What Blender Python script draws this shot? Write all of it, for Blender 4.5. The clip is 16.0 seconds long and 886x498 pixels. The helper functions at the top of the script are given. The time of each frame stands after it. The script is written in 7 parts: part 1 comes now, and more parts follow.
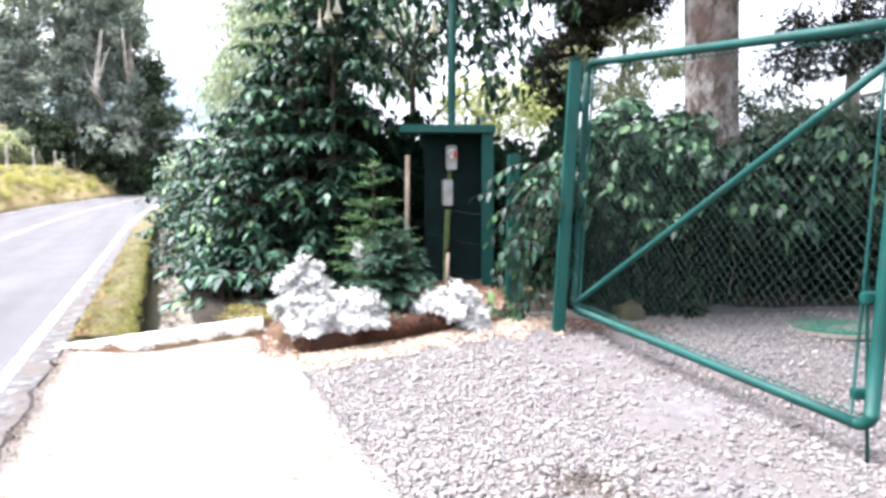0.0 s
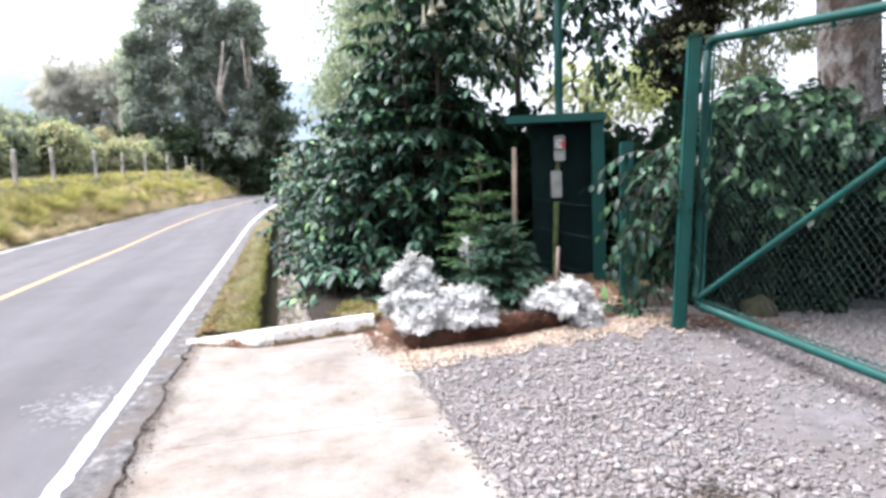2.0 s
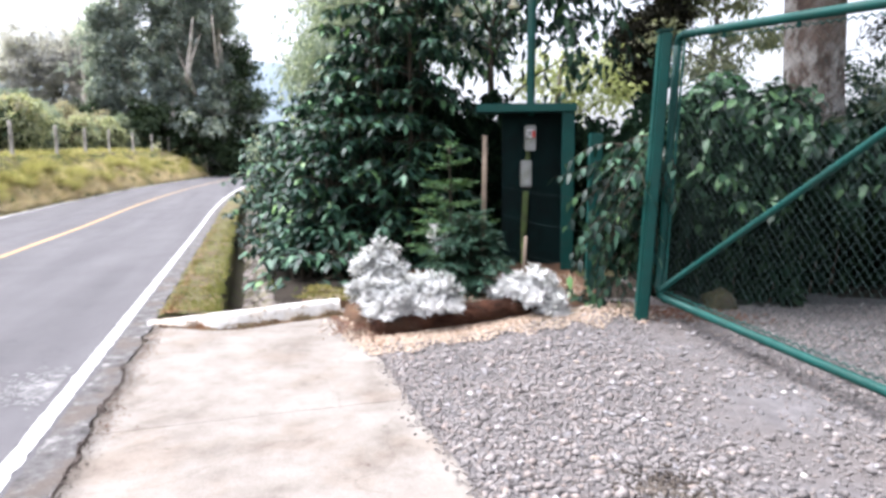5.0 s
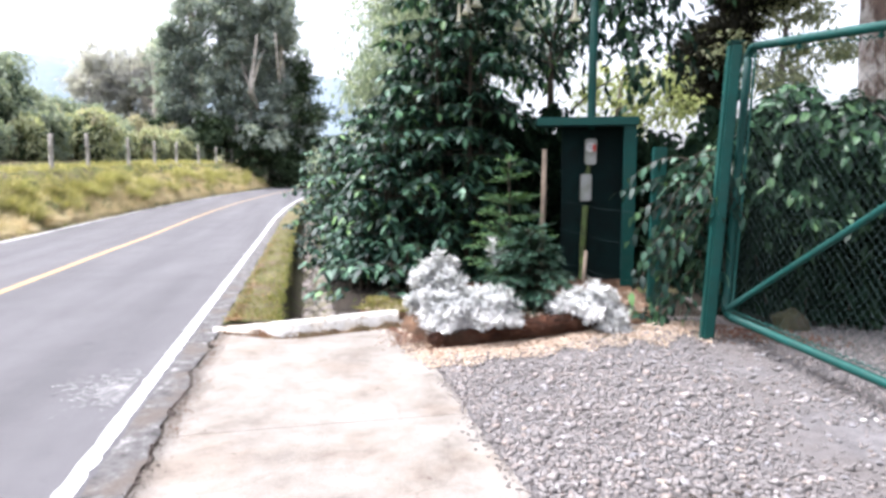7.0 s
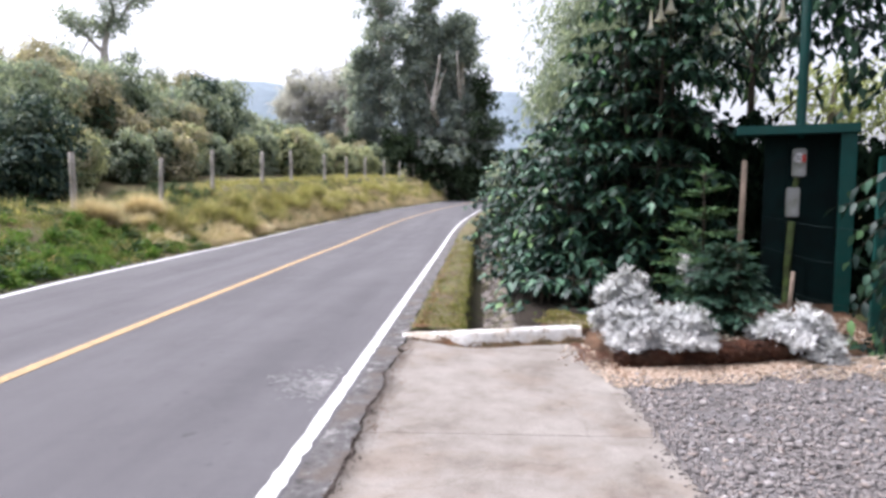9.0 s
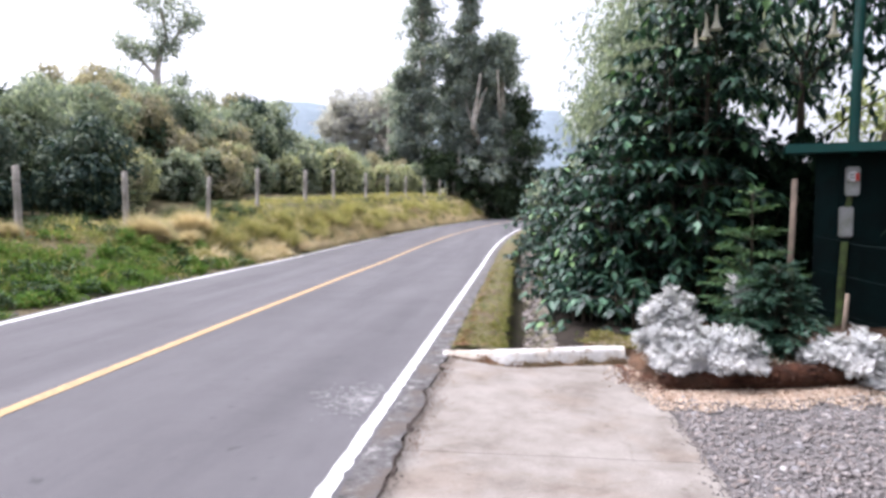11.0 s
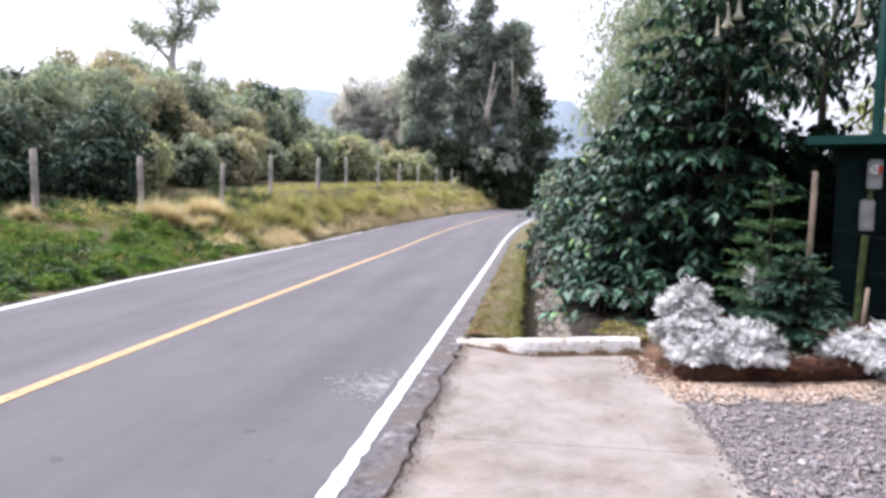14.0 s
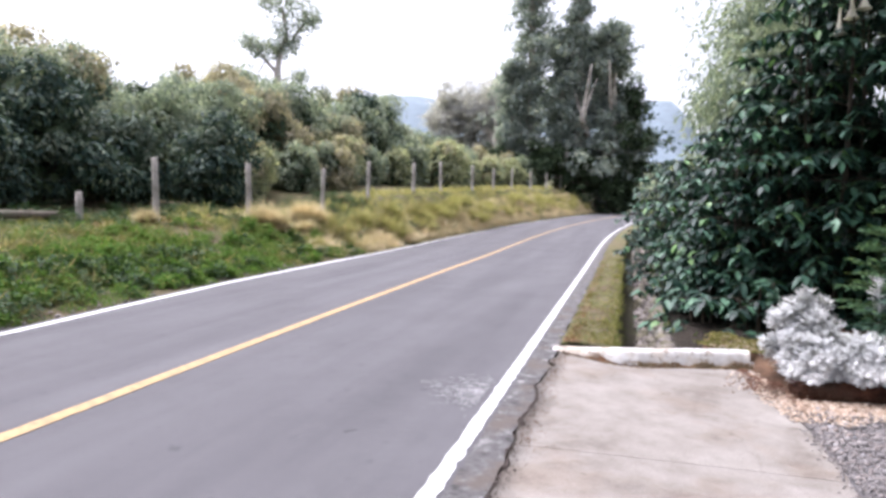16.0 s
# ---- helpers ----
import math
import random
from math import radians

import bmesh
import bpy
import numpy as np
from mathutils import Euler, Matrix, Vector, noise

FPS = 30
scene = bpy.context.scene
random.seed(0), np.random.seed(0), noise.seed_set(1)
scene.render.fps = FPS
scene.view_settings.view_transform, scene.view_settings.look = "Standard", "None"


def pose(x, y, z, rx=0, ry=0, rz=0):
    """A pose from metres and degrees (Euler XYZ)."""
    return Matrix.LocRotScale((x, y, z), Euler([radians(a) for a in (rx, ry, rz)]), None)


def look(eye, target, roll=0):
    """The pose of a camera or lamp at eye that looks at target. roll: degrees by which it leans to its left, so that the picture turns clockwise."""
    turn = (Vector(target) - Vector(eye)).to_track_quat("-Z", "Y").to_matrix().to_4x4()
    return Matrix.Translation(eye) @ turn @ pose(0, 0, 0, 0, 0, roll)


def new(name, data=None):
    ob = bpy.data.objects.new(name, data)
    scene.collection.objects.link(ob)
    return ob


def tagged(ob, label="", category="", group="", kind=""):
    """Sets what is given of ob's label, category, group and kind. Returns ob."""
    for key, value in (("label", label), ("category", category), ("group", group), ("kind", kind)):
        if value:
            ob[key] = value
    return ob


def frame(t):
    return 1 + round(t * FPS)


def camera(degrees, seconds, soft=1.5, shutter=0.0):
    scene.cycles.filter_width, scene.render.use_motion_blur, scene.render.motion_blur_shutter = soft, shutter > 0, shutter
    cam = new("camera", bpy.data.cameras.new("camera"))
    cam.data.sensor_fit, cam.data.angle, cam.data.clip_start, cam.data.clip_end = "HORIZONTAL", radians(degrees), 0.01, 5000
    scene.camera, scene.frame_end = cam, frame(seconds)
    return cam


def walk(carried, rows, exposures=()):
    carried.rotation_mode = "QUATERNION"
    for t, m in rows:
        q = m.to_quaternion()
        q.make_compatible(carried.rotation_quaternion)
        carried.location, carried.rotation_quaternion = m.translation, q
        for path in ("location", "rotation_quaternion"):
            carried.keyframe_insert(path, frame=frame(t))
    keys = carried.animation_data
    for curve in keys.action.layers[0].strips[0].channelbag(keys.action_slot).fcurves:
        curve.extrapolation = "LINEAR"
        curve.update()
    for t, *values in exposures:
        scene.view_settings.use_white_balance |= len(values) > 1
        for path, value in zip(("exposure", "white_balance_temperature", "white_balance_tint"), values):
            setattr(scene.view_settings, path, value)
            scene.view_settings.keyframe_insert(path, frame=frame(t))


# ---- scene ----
cam = camera(68.6, 16.0, soft=3.2)
PATH = [
    (0, (0.19, 0.141, 1.445), (0.41, 2.119, 1.25), -0.3),
    (0.5, (0.23, 0.23, 1.459), (0.186, 2.219, 1.254), 1.2),
    (1, (0.195, 0.256, 1.468), (0.079, 2.243, 1.264), -1.6),
    (1.5, (0.196, 0.259, 1.468), (0.158, 2.248, 1.259), -1.3),
    (2, (0.188, 0.26, 1.464), (0.078, 2.246, 1.252), -2.3),
    (2.5, (0.213, 0.265, 1.462), (0.166, 2.249, 1.21), -0.8),
    (3, (0.195, 0.276, 1.454), (0.129, 2.258, 1.193), 0.1),
    (3.5, (0.202, 0.272, 1.449), (0.16, 2.254, 1.185), -0.0),
    (4, (0.207, 0.269, 1.456), (0.191, 2.25, 1.184), -0.6),
    (6.5, (0.178, 0.256, 1.455), (0.132, 2.244, 1.239), -0.2),
    (7, (0.147, 0.262, 1.461), (-0.033, 2.242, 1.248), -0.2),
    (7.5, (0.124, 0.252, 1.466), (-0.12, 2.23, 1.301), -0.4),
    (8, (0.093, 0.232, 1.461), (-0.317, 2.184, 1.308), -0.9),
    (8.5, (0.058, 0.218, 1.463), (-0.537, 2.12, 1.292), -0.7),
    (9, (0.037, 0.219, 1.46), (-0.656, 2.087, 1.289), -0.1),
    (9.5, (0.029, 0.21, 1.459), (-0.728, 2.055, 1.309), -0.1),
    (12, (0.004, 0.197, 1.466), (-0.816, 2.017, 1.351), 0.4),
    (12.5, (-0.01, 0.198, 1.455), (-0.837, 2.013, 1.314), 0.7),
    (13, (-0.01, 0.198, 1.447), (-0.82, 2.019, 1.284), 0.3),
    (13.5, (-0.029, 0.199, 1.439), (-0.875, 2.003, 1.271), 1.0),
    (14, (-0.025, 0.195, 1.446), (-0.861, 2.006, 1.298), 0.8),
    (14.5, (-0.037, 0.195, 1.448), (-0.862, 2.009, 1.281), 0.8),
    (15, (-0.057, 0.198, 1.441), (-0.925, 1.994, 1.284), 1.3),
    (15.5, (-0.053, 0.2, 1.444), (-1.055, 1.924, 1.291), 0.7),
    (16, (-0.062, 0.189, 1.454), (-1.147, 1.863, 1.315), 0.8),
]
EXPOSURES = [(0, 2.48, 6080, 16), (0.5, 2.33, 6080, 16), (1, 1.98, 6080, 16), (2.5, 1.92, 6080, 16), (4, 1.8, 6080, 16), (7, 1.92, 6080, 16), (8, 1.95, 6080, 16), (8.5, 1.62, 6080, 16), (9, 1.3, 6080, 19), (9.5, 1.22, 6080, 19), (12, 1.5, 6030, 21), (12.5, 1.45, 6030, 21), (13.5, 1.05, 6030, 21), (14, 1.42, 6030, 21), (14.5, 1.12, 6030, 21), (15.5, 1.42, 6030, 21), (16, 1.4, 6030, 21)]
walk(cam, [(t, look(eye, target, roll)) for t, eye, target, roll in PATH], EXPOSURES)

# ---- light: bright overcast sky ----
SUN_UP, SUN_ROUND = radians(66), radians(275)
world = bpy.data.worlds.new("overcast_sky")
scene.world = world
world.use_nodes = True
wn, wl = world.node_tree.nodes, world.node_tree.links
sky = wn.new("ShaderNodeTexSky")
sky.sky_type, sky.sun_disc, sky.sun_elevation, sky.sun_rotation = "NISHITA", False, SUN_UP, SUN_ROUND
sky.air_density, sky.dust_density, sky.ozone_density = 1.0, 4.0, 1.0
grey = wn.new("ShaderNodeHueSaturation")
grey.inputs["Saturation"].default_value = 0.22
wl.new(sky.outputs["Color"], grey.inputs["Color"])
wl.new(grey.outputs["Color"], wn["Background"].inputs["Color"])
wn["Background"].inputs["Strength"].default_value = 0.12
sun = new("sun", bpy.data.lights.new("sun", "SUN"))
sun.data.energy, sun.data.angle, sun.data.color = 2.6, radians(45), (1.0, 0.97, 0.93)
sun.matrix_world = look((0, 0, 0), (-math.sin(SUN_ROUND) * math.cos(SUN_UP), -math.cos(SUN_ROUND) * math.cos(SUN_UP), -math.sin(SUN_UP)))

# ---- materials ----
def mat(name, build):
    m = bpy.data.materials.new(name)
    m.use_nodes = True
    nt = m.node_tree
    build(nt.nodes, nt.links, nt.nodes["Principled BSDF"], nt.nodes["Material Output"])
    return m


def noise_tex(n, l, scale, detail=6, rough=0.6, coord="Object", stretch=None):
    tc = n.new("ShaderNodeTexCoord")
    nz = n.new("ShaderNodeTexNoise")
    nz.inputs["Scale"].default_value, nz.inputs["Detail"].default_value, nz.inputs["Roughness"].default_value = scale, detail, rough
    if stretch:
        mp = n.new("ShaderNodeMapping")
        mp.inputs["Scale"].default_value = stretch
        l.new(tc.outputs[coord], mp.inputs["Vector"])
        l.new(mp.outputs["Vector"], nz.inputs["Vector"])
    else:
        l.new(tc.outputs[coord], nz.inputs["Vector"])
    return nz.outputs["Fac"]


def ramp(n, l, fac, stops):
    r = n.new("ShaderNodeValToRGB")
    el = r.color_ramp.elements
    while len(el) < len(stops):
        el.new(0.5)
    for e, (p, c) in zip(el, stops):
        e.position, e.color = p, (*c, 1)
    l.new(fac, r.inputs["Fac"])
    return r.outputs["Color"]


def blend(n, l, fac, a, b, mode="MIX"):
    m = n.new("ShaderNodeMix")
    m.data_type, m.blend_type = "RGBA", mode
    if isinstance(fac, float):
        m.inputs[0].default_value = fac
    else:
        l.new(fac, m.inputs[0])
    for sock, v in ((m.inputs[6], a), (m.inputs[7], b)):
        if isinstance(v, tuple):
            sock.default_value = (*v, 1)
        else:
            l.new(v, sock)
    return m.outputs[2]


def bump(n, l, bsdf, height, strength, distance=0.01):
    b = n.new("ShaderNodeBump")
    b.inputs["Strength"].default_value, b.inputs["Distance"].default_value = strength, distance
    l.new(height, b.inputs["Height"])
    l.new(b.outputs["Normal"], bsdf.inputs["Normal"])


def surface(name, stops, scale, stain=None, stain_scale=1.0, rough=0.85, grain=60, relief=0.4, depth=0.01, metal=0.0, stretch=None, rough_var=0.15):
    """A surface with a base ramp, a larger stain, fine grain and relief."""
    def build(n, l, p, out):
        c = ramp(n, l, noise_tex(n, l, scale, 8, 0.65, stretch=stretch), stops)
        if stain:
            k = ramp(n, l, noise_tex(n, l, stain_scale, 5, 0.6), [(0.42, (0, 0, 0)), (0.66, (1, 1, 1))])
            c = blend(n, l, k, c, stain)
        fine = noise_tex(n, l, grain, 3, 0.7, stretch=stretch)
        c = blend(n, l, 0.35, c, ramp(n, l, fine, [(0.3, (0.55, 0.55, 0.55)), (0.7, (1.25, 1.25, 1.25))]), "MULTIPLY")
        l.new(c, p.inputs["Base Color"])
        r = n.new("ShaderNodeMapRange")
        r.inputs["To Min"].default_value, r.inputs["To Max"].default_value = max(rough - rough_var, 0.05), min(rough + rough_var, 1)
        l.new(fine, r.inputs["Value"])
        l.new(r.outputs["Result"], p.inputs["Roughness"])
        p.inputs["Metallic"].default_value = metal
        p.inputs["Specular IOR Level"].default_value = 0.25
        bump(n, l, p, fine, relief, depth)
    return mat(name, build)


def leafy(name, stops, rough=0.4, through_light=0.25, spec=0.5):
    """Leaves: each leaf has its own tone; some light passes through."""
    def build(n, l, p, out):
        g = n.new("ShaderNodeNewGeometry")
        c = ramp(n, l, g.outputs["Random Per Island"], stops)
        patch = noise_tex(n, l, 1.3, 3)
        c = blend(n, l, 0.5, c, ramp(n, l, patch, [(0.3, (0.6, 0.65, 0.6)), (0.7, (1.3, 1.25, 1.15))]), "MULTIPLY")
        l.new(c, p.inputs["Base Color"])
        p.inputs["Roughness"].default_value = rough
        p.inputs["Specular IOR Level"].default_value = spec
        t = n.new("ShaderNodeBsdfTranslucent")
        l.new(blend(n, l, 0.5, c, (1.0, 1.0, 0.35), "MULTIPLY"), t.inputs["Color"])
        mx = n.new("ShaderNodeMixShader")
        mx.inputs[0].default_value = through_light
        l.new(p.outputs[0], mx.inputs[1])
        l.new(t.outputs[0], mx.inputs[2])
        l.new(mx.outputs[0], out.inputs["Surface"])
    return mat(name, build)


M = {}


def asphalt_mat(n, l, p, out):
    tc = n.new("ShaderNodeTexCoord")
    mp = n.new("ShaderNodeMapping")
    mp.inputs["Rotation"].default_value = (0, 0, radians(-17.1))
    l.new(tc.outputs["Object"], mp.inputs["Vector"])
    st = n.new("ShaderNodeMapping")
    st.inputs["Scale"].default_value = (1.6, 0.12, 1)
    l.new(mp.outputs["Vector"], st.inputs["Vector"])
    streak = n.new("ShaderNodeTexNoise")
    streak.inputs["Scale"].default_value, streak.inputs["Detail"].default_value = 1.0, 6
    l.new(st.outputs["Vector"], streak.inputs["Vector"])
    c = ramp(n, l, streak.outputs["Fac"], [(0.3, (0.061, 0.059, 0.064)), (0.48, (0.078, 0.075, 0.081)), (0.7, (0.097, 0.094, 0.1))])
    blot = ramp(n, l, noise_tex(n, l, 0.8, 7, 0.7), [(0.3, (0.82, 0.82, 0.82)), (0.52, (1, 1, 1)), (0.75, (1.1, 1.1, 1.1))])
    c = blend(n, l, 1.0, c, blot, "MULTIPLY")
    spot = ramp(n, l, noise_tex(n, l, 7.5, 3, 0.55), [(0.27, (0.58, 0.58, 0.58)), (0.35, (1, 1, 1))])
    c = blend(n, l, 1.0, c, spot, "MULTIPLY")
    fine = noise_tex(n, l, 160, 3, 0.8)
    c = blend(n, l, 0.6, c, ramp(n, l, fine, [(0.3, (0.6, 0.6, 0.6)), (0.7, (1.3, 1.3, 1.3))]), "MULTIPLY")
    l.new(c, p.inputs["Base Color"])
    p.inputs["Roughness"].default_value = 0.9
    bump(n, l, p, fine, 0.6, 0.004)


M["asphalt"] = mat("asphalt", asphalt_mat)
def edge_mat(n, l, p, out):
    c = ramp(n, l, noise_tex(n, l, 9, 8, 0.7), [(0.34, (0.042, 0.039, 0.038)), (0.48, (0.092, 0.088, 0.088)), (0.57, (0.13, 0.125, 0.125)), (0.63, (0.27, 0.26, 0.255))])
    earth = ramp(n, l, noise_tex(n, l, 2.6, 6, 0.65), [(0.5, (0, 0, 0)), (0.62, (1, 1, 1))])
    c = blend(n, l, earth, c, (0.105, 0.088, 0.076))
    fine = noise_tex(n, l, 110, 3, 0.75)
    l.new(blend(n, l, 0.6, c, ramp(n, l, fine, [(0.3, (0.5, 0.5, 0.5)), (0.7, (1.35, 1.35, 1.35))]), "MULTIPLY"), p.inputs["Base Color"])
    p.inputs["Roughness"].default_value = 0.95
    bump(n, l, p, fine, 1.0, 0.01)


M["asphalt_edge"] = mat("asphalt_edge", edge_mat)
M["white_line"] = surface("white_line", [(0.3, (0.56, 0.56, 0.56)), (0.6, (0.7, 0.7, 0.695))], 6, (0.36, 0.355, 0.35), 12, 0.7, 180, 0.4, 0.003)
M["yellow_line"] = surface("yellow_line", [(0.3, (0.37, 0.245, 0.115)), (0.6, (0.46, 0.315, 0.155))], 6, (0.24, 0.175, 0.1), 12, 0.7, 180, 0.4, 0.003)
def concrete_mat(n, l, p, out):
    c = ramp(n, l, noise_tex(n, l, 2.4, 9, 0.68), [(0.3, (0.138, 0.122, 0.106)), (0.44, (0.19, 0.172, 0.153)), (0.54, (0.215, 0.197, 0.177)), (0.72, (0.25, 0.232, 0.212))])
    rust = ramp(n, l, noise_tex(n, l, 1.1, 6, 0.65), [(0.5, (1, 1, 1)), (0.6, (0.86, 0.75, 0.66)), (0.72, (0.72, 0.58, 0.48))])
    c = blend(n, l, 0.45, c, rust, "MULTIPLY")
    damp = ramp(n, l, noise_tex(n, l, 1.3, 8, 0.72), [(0.36, (0.74, 0.71, 0.69)), (0.48, (1, 1, 1)), (0.7, (1.12, 1.12, 1.12))])
    c = blend(n, l, 0.8, c, damp, "MULTIPLY")
    spots = ramp(n, l, noise_tex(n, l, 9.0, 2, 0.5), [(0.24, (0.6, 0.56, 0.52)), (0.3, (1, 1, 1))])
    c = blend(n, l, 0.8, c, spots, "MULTIPLY")
    tc = n.new("ShaderNodeTexCoord")
    warp = n.new("ShaderNodeTexNoise")
    warp.inputs["Scale"].default_value, warp.inputs["Detail"].default_value = 3.0, 5
    l.new(tc.outputs["Object"], warp.inputs["Vector"])
    add = n.new("ShaderNodeMixRGB")
    add.blend_type = "ADD"
    add.inputs[0].default_value = 0.35
    l.new(tc.outputs["Object"], add.inputs[1])
    l.new(warp.outputs["Color"], add.inputs[2])
    vo = n.new("ShaderNodeTexVoronoi")
    vo.feature = "DISTANCE_TO_EDGE"
    vo.inputs["Scale"].default_value = 0.75
    l.new(add.outputs[0], vo.inputs["Vector"])
    crack = ramp(n, l, vo.outputs["Distance"], [(0.0, (0.5, 0.46, 0.43)), (0.006, (0.85, 0.83, 0.82)), (0.012, (1, 1, 1))])
    c = blend(n, l, 0.28, c, crack, "MULTIPLY")
    fine = noise_tex(n, l, 70, 3, 0.7)
    c = blend(n, l, 0.35, c, ramp(n, l, fine, [(0.3, (0.55, 0.55, 0.55)), (0.7, (1.25, 1.25, 1.25))]), "MULTIPLY")
    l.new(c, p.inputs["Base Color"])
    p.inputs["Roughness"].default_value = 0.92
    p.inputs["Specular IOR Level"].default_value = 0.25
    bump(n, l, p, fine, 0.5, 0.005)


M["concrete"] = mat("concrete", concrete_mat)
def kerb_mat(n, l, p, out):
    c = ramp(n, l, noise_tex(n, l, 6, 6, 0.6), [(0.3, (0.46, 0.445, 0.42)), (0.6, (0.64, 0.63, 0.61))])
    worn = ramp(n, l, noise_tex(n, l, 11, 8, 0.72), [(0.55, (0, 0, 0)), (0.6, (1, 1, 1))])
    c = blend(n, l, worn, c, (0.3, 0.265, 0.225))
    stain = ramp(n, l, noise_tex(n, l, 2.8, 6, 0.65), [(0.48, (1, 1, 1)), (0.62, (0.78, 0.66, 0.52)), (0.74, (0.6, 0.46, 0.3))])
    c = blend(n, l, 0.8, c, stain, "MULTIPLY")
    fine = noise_tex(n, l, 60, 4, 0.7)
    l.new(blend(n, l, 0.35, c, ramp(n, l, fine, [(0.3, (0.6, 0.6, 0.6)), (0.7, (1.2, 1.2, 1.2))]), "MULTIPLY"), p.inputs["Base Color"])
    p.inputs["Roughness"].default_value = 0.88
    bump(n, l, p, fine, 0.6, 0.008)


M["kerb_paint"] = mat("kerb_paint", kerb_mat)
M["ditch_floor"] = surface("ditch_floor", [(0.3, (0.025, 0.02, 0.015)), (0.7, (0.06, 0.048, 0.036))], 4, (0.05, 0.06, 0.02), 3, 1.0, 40, 0.9, 0.02)
M["pink_grit"] = surface("pink_grit", [(0.3, (0.1, 0.082, 0.074)), (0.7, (0.2, 0.168, 0.152))], 14, (0.09, 0.07, 0.06), 5, 1.0, 70, 0.8, 0.01)
M["crack_earth"] = surface("crack_earth", [(0.3, (0.03, 0.024, 0.02)), (0.7, (0.09, 0.075, 0.062))], 6, (0.14, 0.12, 0.1), 4, 1.0, 60, 0.8, 0.01)
M["scuff"] = surface("scuff", [(0.3, (0.2, 0.197, 0.2)), (0.7, (0.34, 0.335, 0.335))], 14, (0.15, 0.147, 0.15), 9, 0.9, 120, 0.1, 0.001)
M["ditch"] = surface("ditch", [(0.3, (0.1, 0.085, 0.07)), (0.7, (0.24, 0.21, 0.19))], 3, (0.12, 0.115, 0.06), 2.2, 0.95, 40, 0.8, 0.02)
M["gravel_bed"] = surface("gravel_bed", [(0.35, (0.125, 0.119, 0.12)), (0.65, (0.2, 0.191, 0.193))], 9, (0.15, 0.134, 0.127), 1.3, 0.95, 70, 1.0, 0.02)
M["soil"] = surface("soil", [(0.3, (0.06, 0.035, 0.022)), (0.7, (0.13, 0.075, 0.045))], 7, (0.17, 0.10, 0.06), 3, 1.0, 60, 1.0, 0.03)
M["kerb_earth"] = surface("kerb_earth", [(0.3, (0.16, 0.12, 0.065)), (0.7, (0.34, 0.265, 0.16))], 9, (0.24, 0.13, 0.075), 4, 1.0, 60, 0.9, 0.01)
M["verge"] = surface("verge", [(0.34, (0.05, 0.06, 0.022)), (0.46, (0.11, 0.115, 0.04)), (0.56, (0.17, 0.165, 0.07)), (0.68, (0.2, 0.155, 0.095))], 5, (0.15, 0.11, 0.075), 1.4, 1.0, 80, 1.0, 0.03)
M["ground"] = surface("ground", [(0.3, (0.055, 0.08, 0.024)), (0.7, (0.125, 0.13, 0.05))], 0.5, (0.13, 0.1, 0.062), 0.5, 1.0, 30, 1.0, 0.05)
M["mulch"] = surface("mulch", [(0.3, (0.34, 0.255, 0.2)), (0.7, (0.47, 0.375, 0.31))], 18, (0.27, 0.18, 0.13), 4, 1.0, 60, 1.0, 0.02)
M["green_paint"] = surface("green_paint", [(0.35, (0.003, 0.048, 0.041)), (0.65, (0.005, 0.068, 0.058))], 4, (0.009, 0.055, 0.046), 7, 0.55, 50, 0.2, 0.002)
# Darker copy of green_paint: the shelter's inside shade is put into the colour.
M["green_in_shade"] = surface("green_in_shade", [(0.35, (0.0004, 0.0095, 0.0095)), (0.65, (0.0006, 0.015, 0.0145))], 3, (0.001, 0.008, 0.008), 5, 0.85, 50, 0.2, 0.002)
M["wire"] = surface("wire", [(0.3, (0.008, 0.021, 0.02)), (0.7, (0.019, 0.04, 0.038))], 20, None, 1, 0.7, 50, 0.2, 0.002)
M["ditch_stone"] = surface("ditch_stone", [(0.3, (0.11, 0.095, 0.088)), (0.7, (0.28, 0.25, 0.235))], 5, (0.12, 0.11, 0.06), 3, 0.95, 30, 0.8, 0.02)
M["log"] = surface("log", [(0.3, (0.026, 0.011, 0.007)), (0.5, (0.085, 0.033, 0.018)), (0.7, (0.17, 0.075, 0.042))], 9, (0.06, 0.033, 0.02), 5, 1.0, 40, 1.0, 0.05, stretch=(0.6, 2, 2))
M["stake"] = surface("stake", [(0.3, (0.2, 0.15, 0.11)), (0.7, (0.34, 0.27, 0.21))], 8, (0.14, 0.115, 0.09), 5, 0.9, 70, 0.7, 0.006, stretch=(3, 3, 0.4))
M["fence_wood"] = surface("fence_wood", [(0.3, (0.30, 0.27, 0.24)), (0.7, (0.50, 0.47, 0.43))], 8, (0.2, 0.19, 0.16), 3, 0.95, 70, 0.9, 0.01, stretch=(3, 3, 0.4))
M["bark"] = surface("bark", [(0.3, (0.13, 0.10, 0.08)), (0.7, (0.33, 0.27, 0.23))], 4, (0.2, 0.2, 0.15), 1.5, 1.0, 24, 1.0, 0.04, stretch=(3, 3, 0.5))
M["red_bark"] = surface("red_bark", [(0.42, (0.09, 0.065, 0.056)), (0.47, (0.24, 0.195, 0.175)), (0.5, (0.5, 0.455, 0.43)), (0.57, (0.68, 0.65, 0.63))], 1.7, (0.26, 0.185, 0.155), 1.3, 1.0, 11, 1.0, 0.12, stretch=(3, 3, 1.5))
M["pale_bark"] = surface("pale_bark", [(0.3, (0.36, 0.32, 0.28)), (0.7, (0.62, 0.57, 0.52))], 3, (0.2, 0.18, 0.15), 1.2, 1.0, 18, 0.8, 0.04)
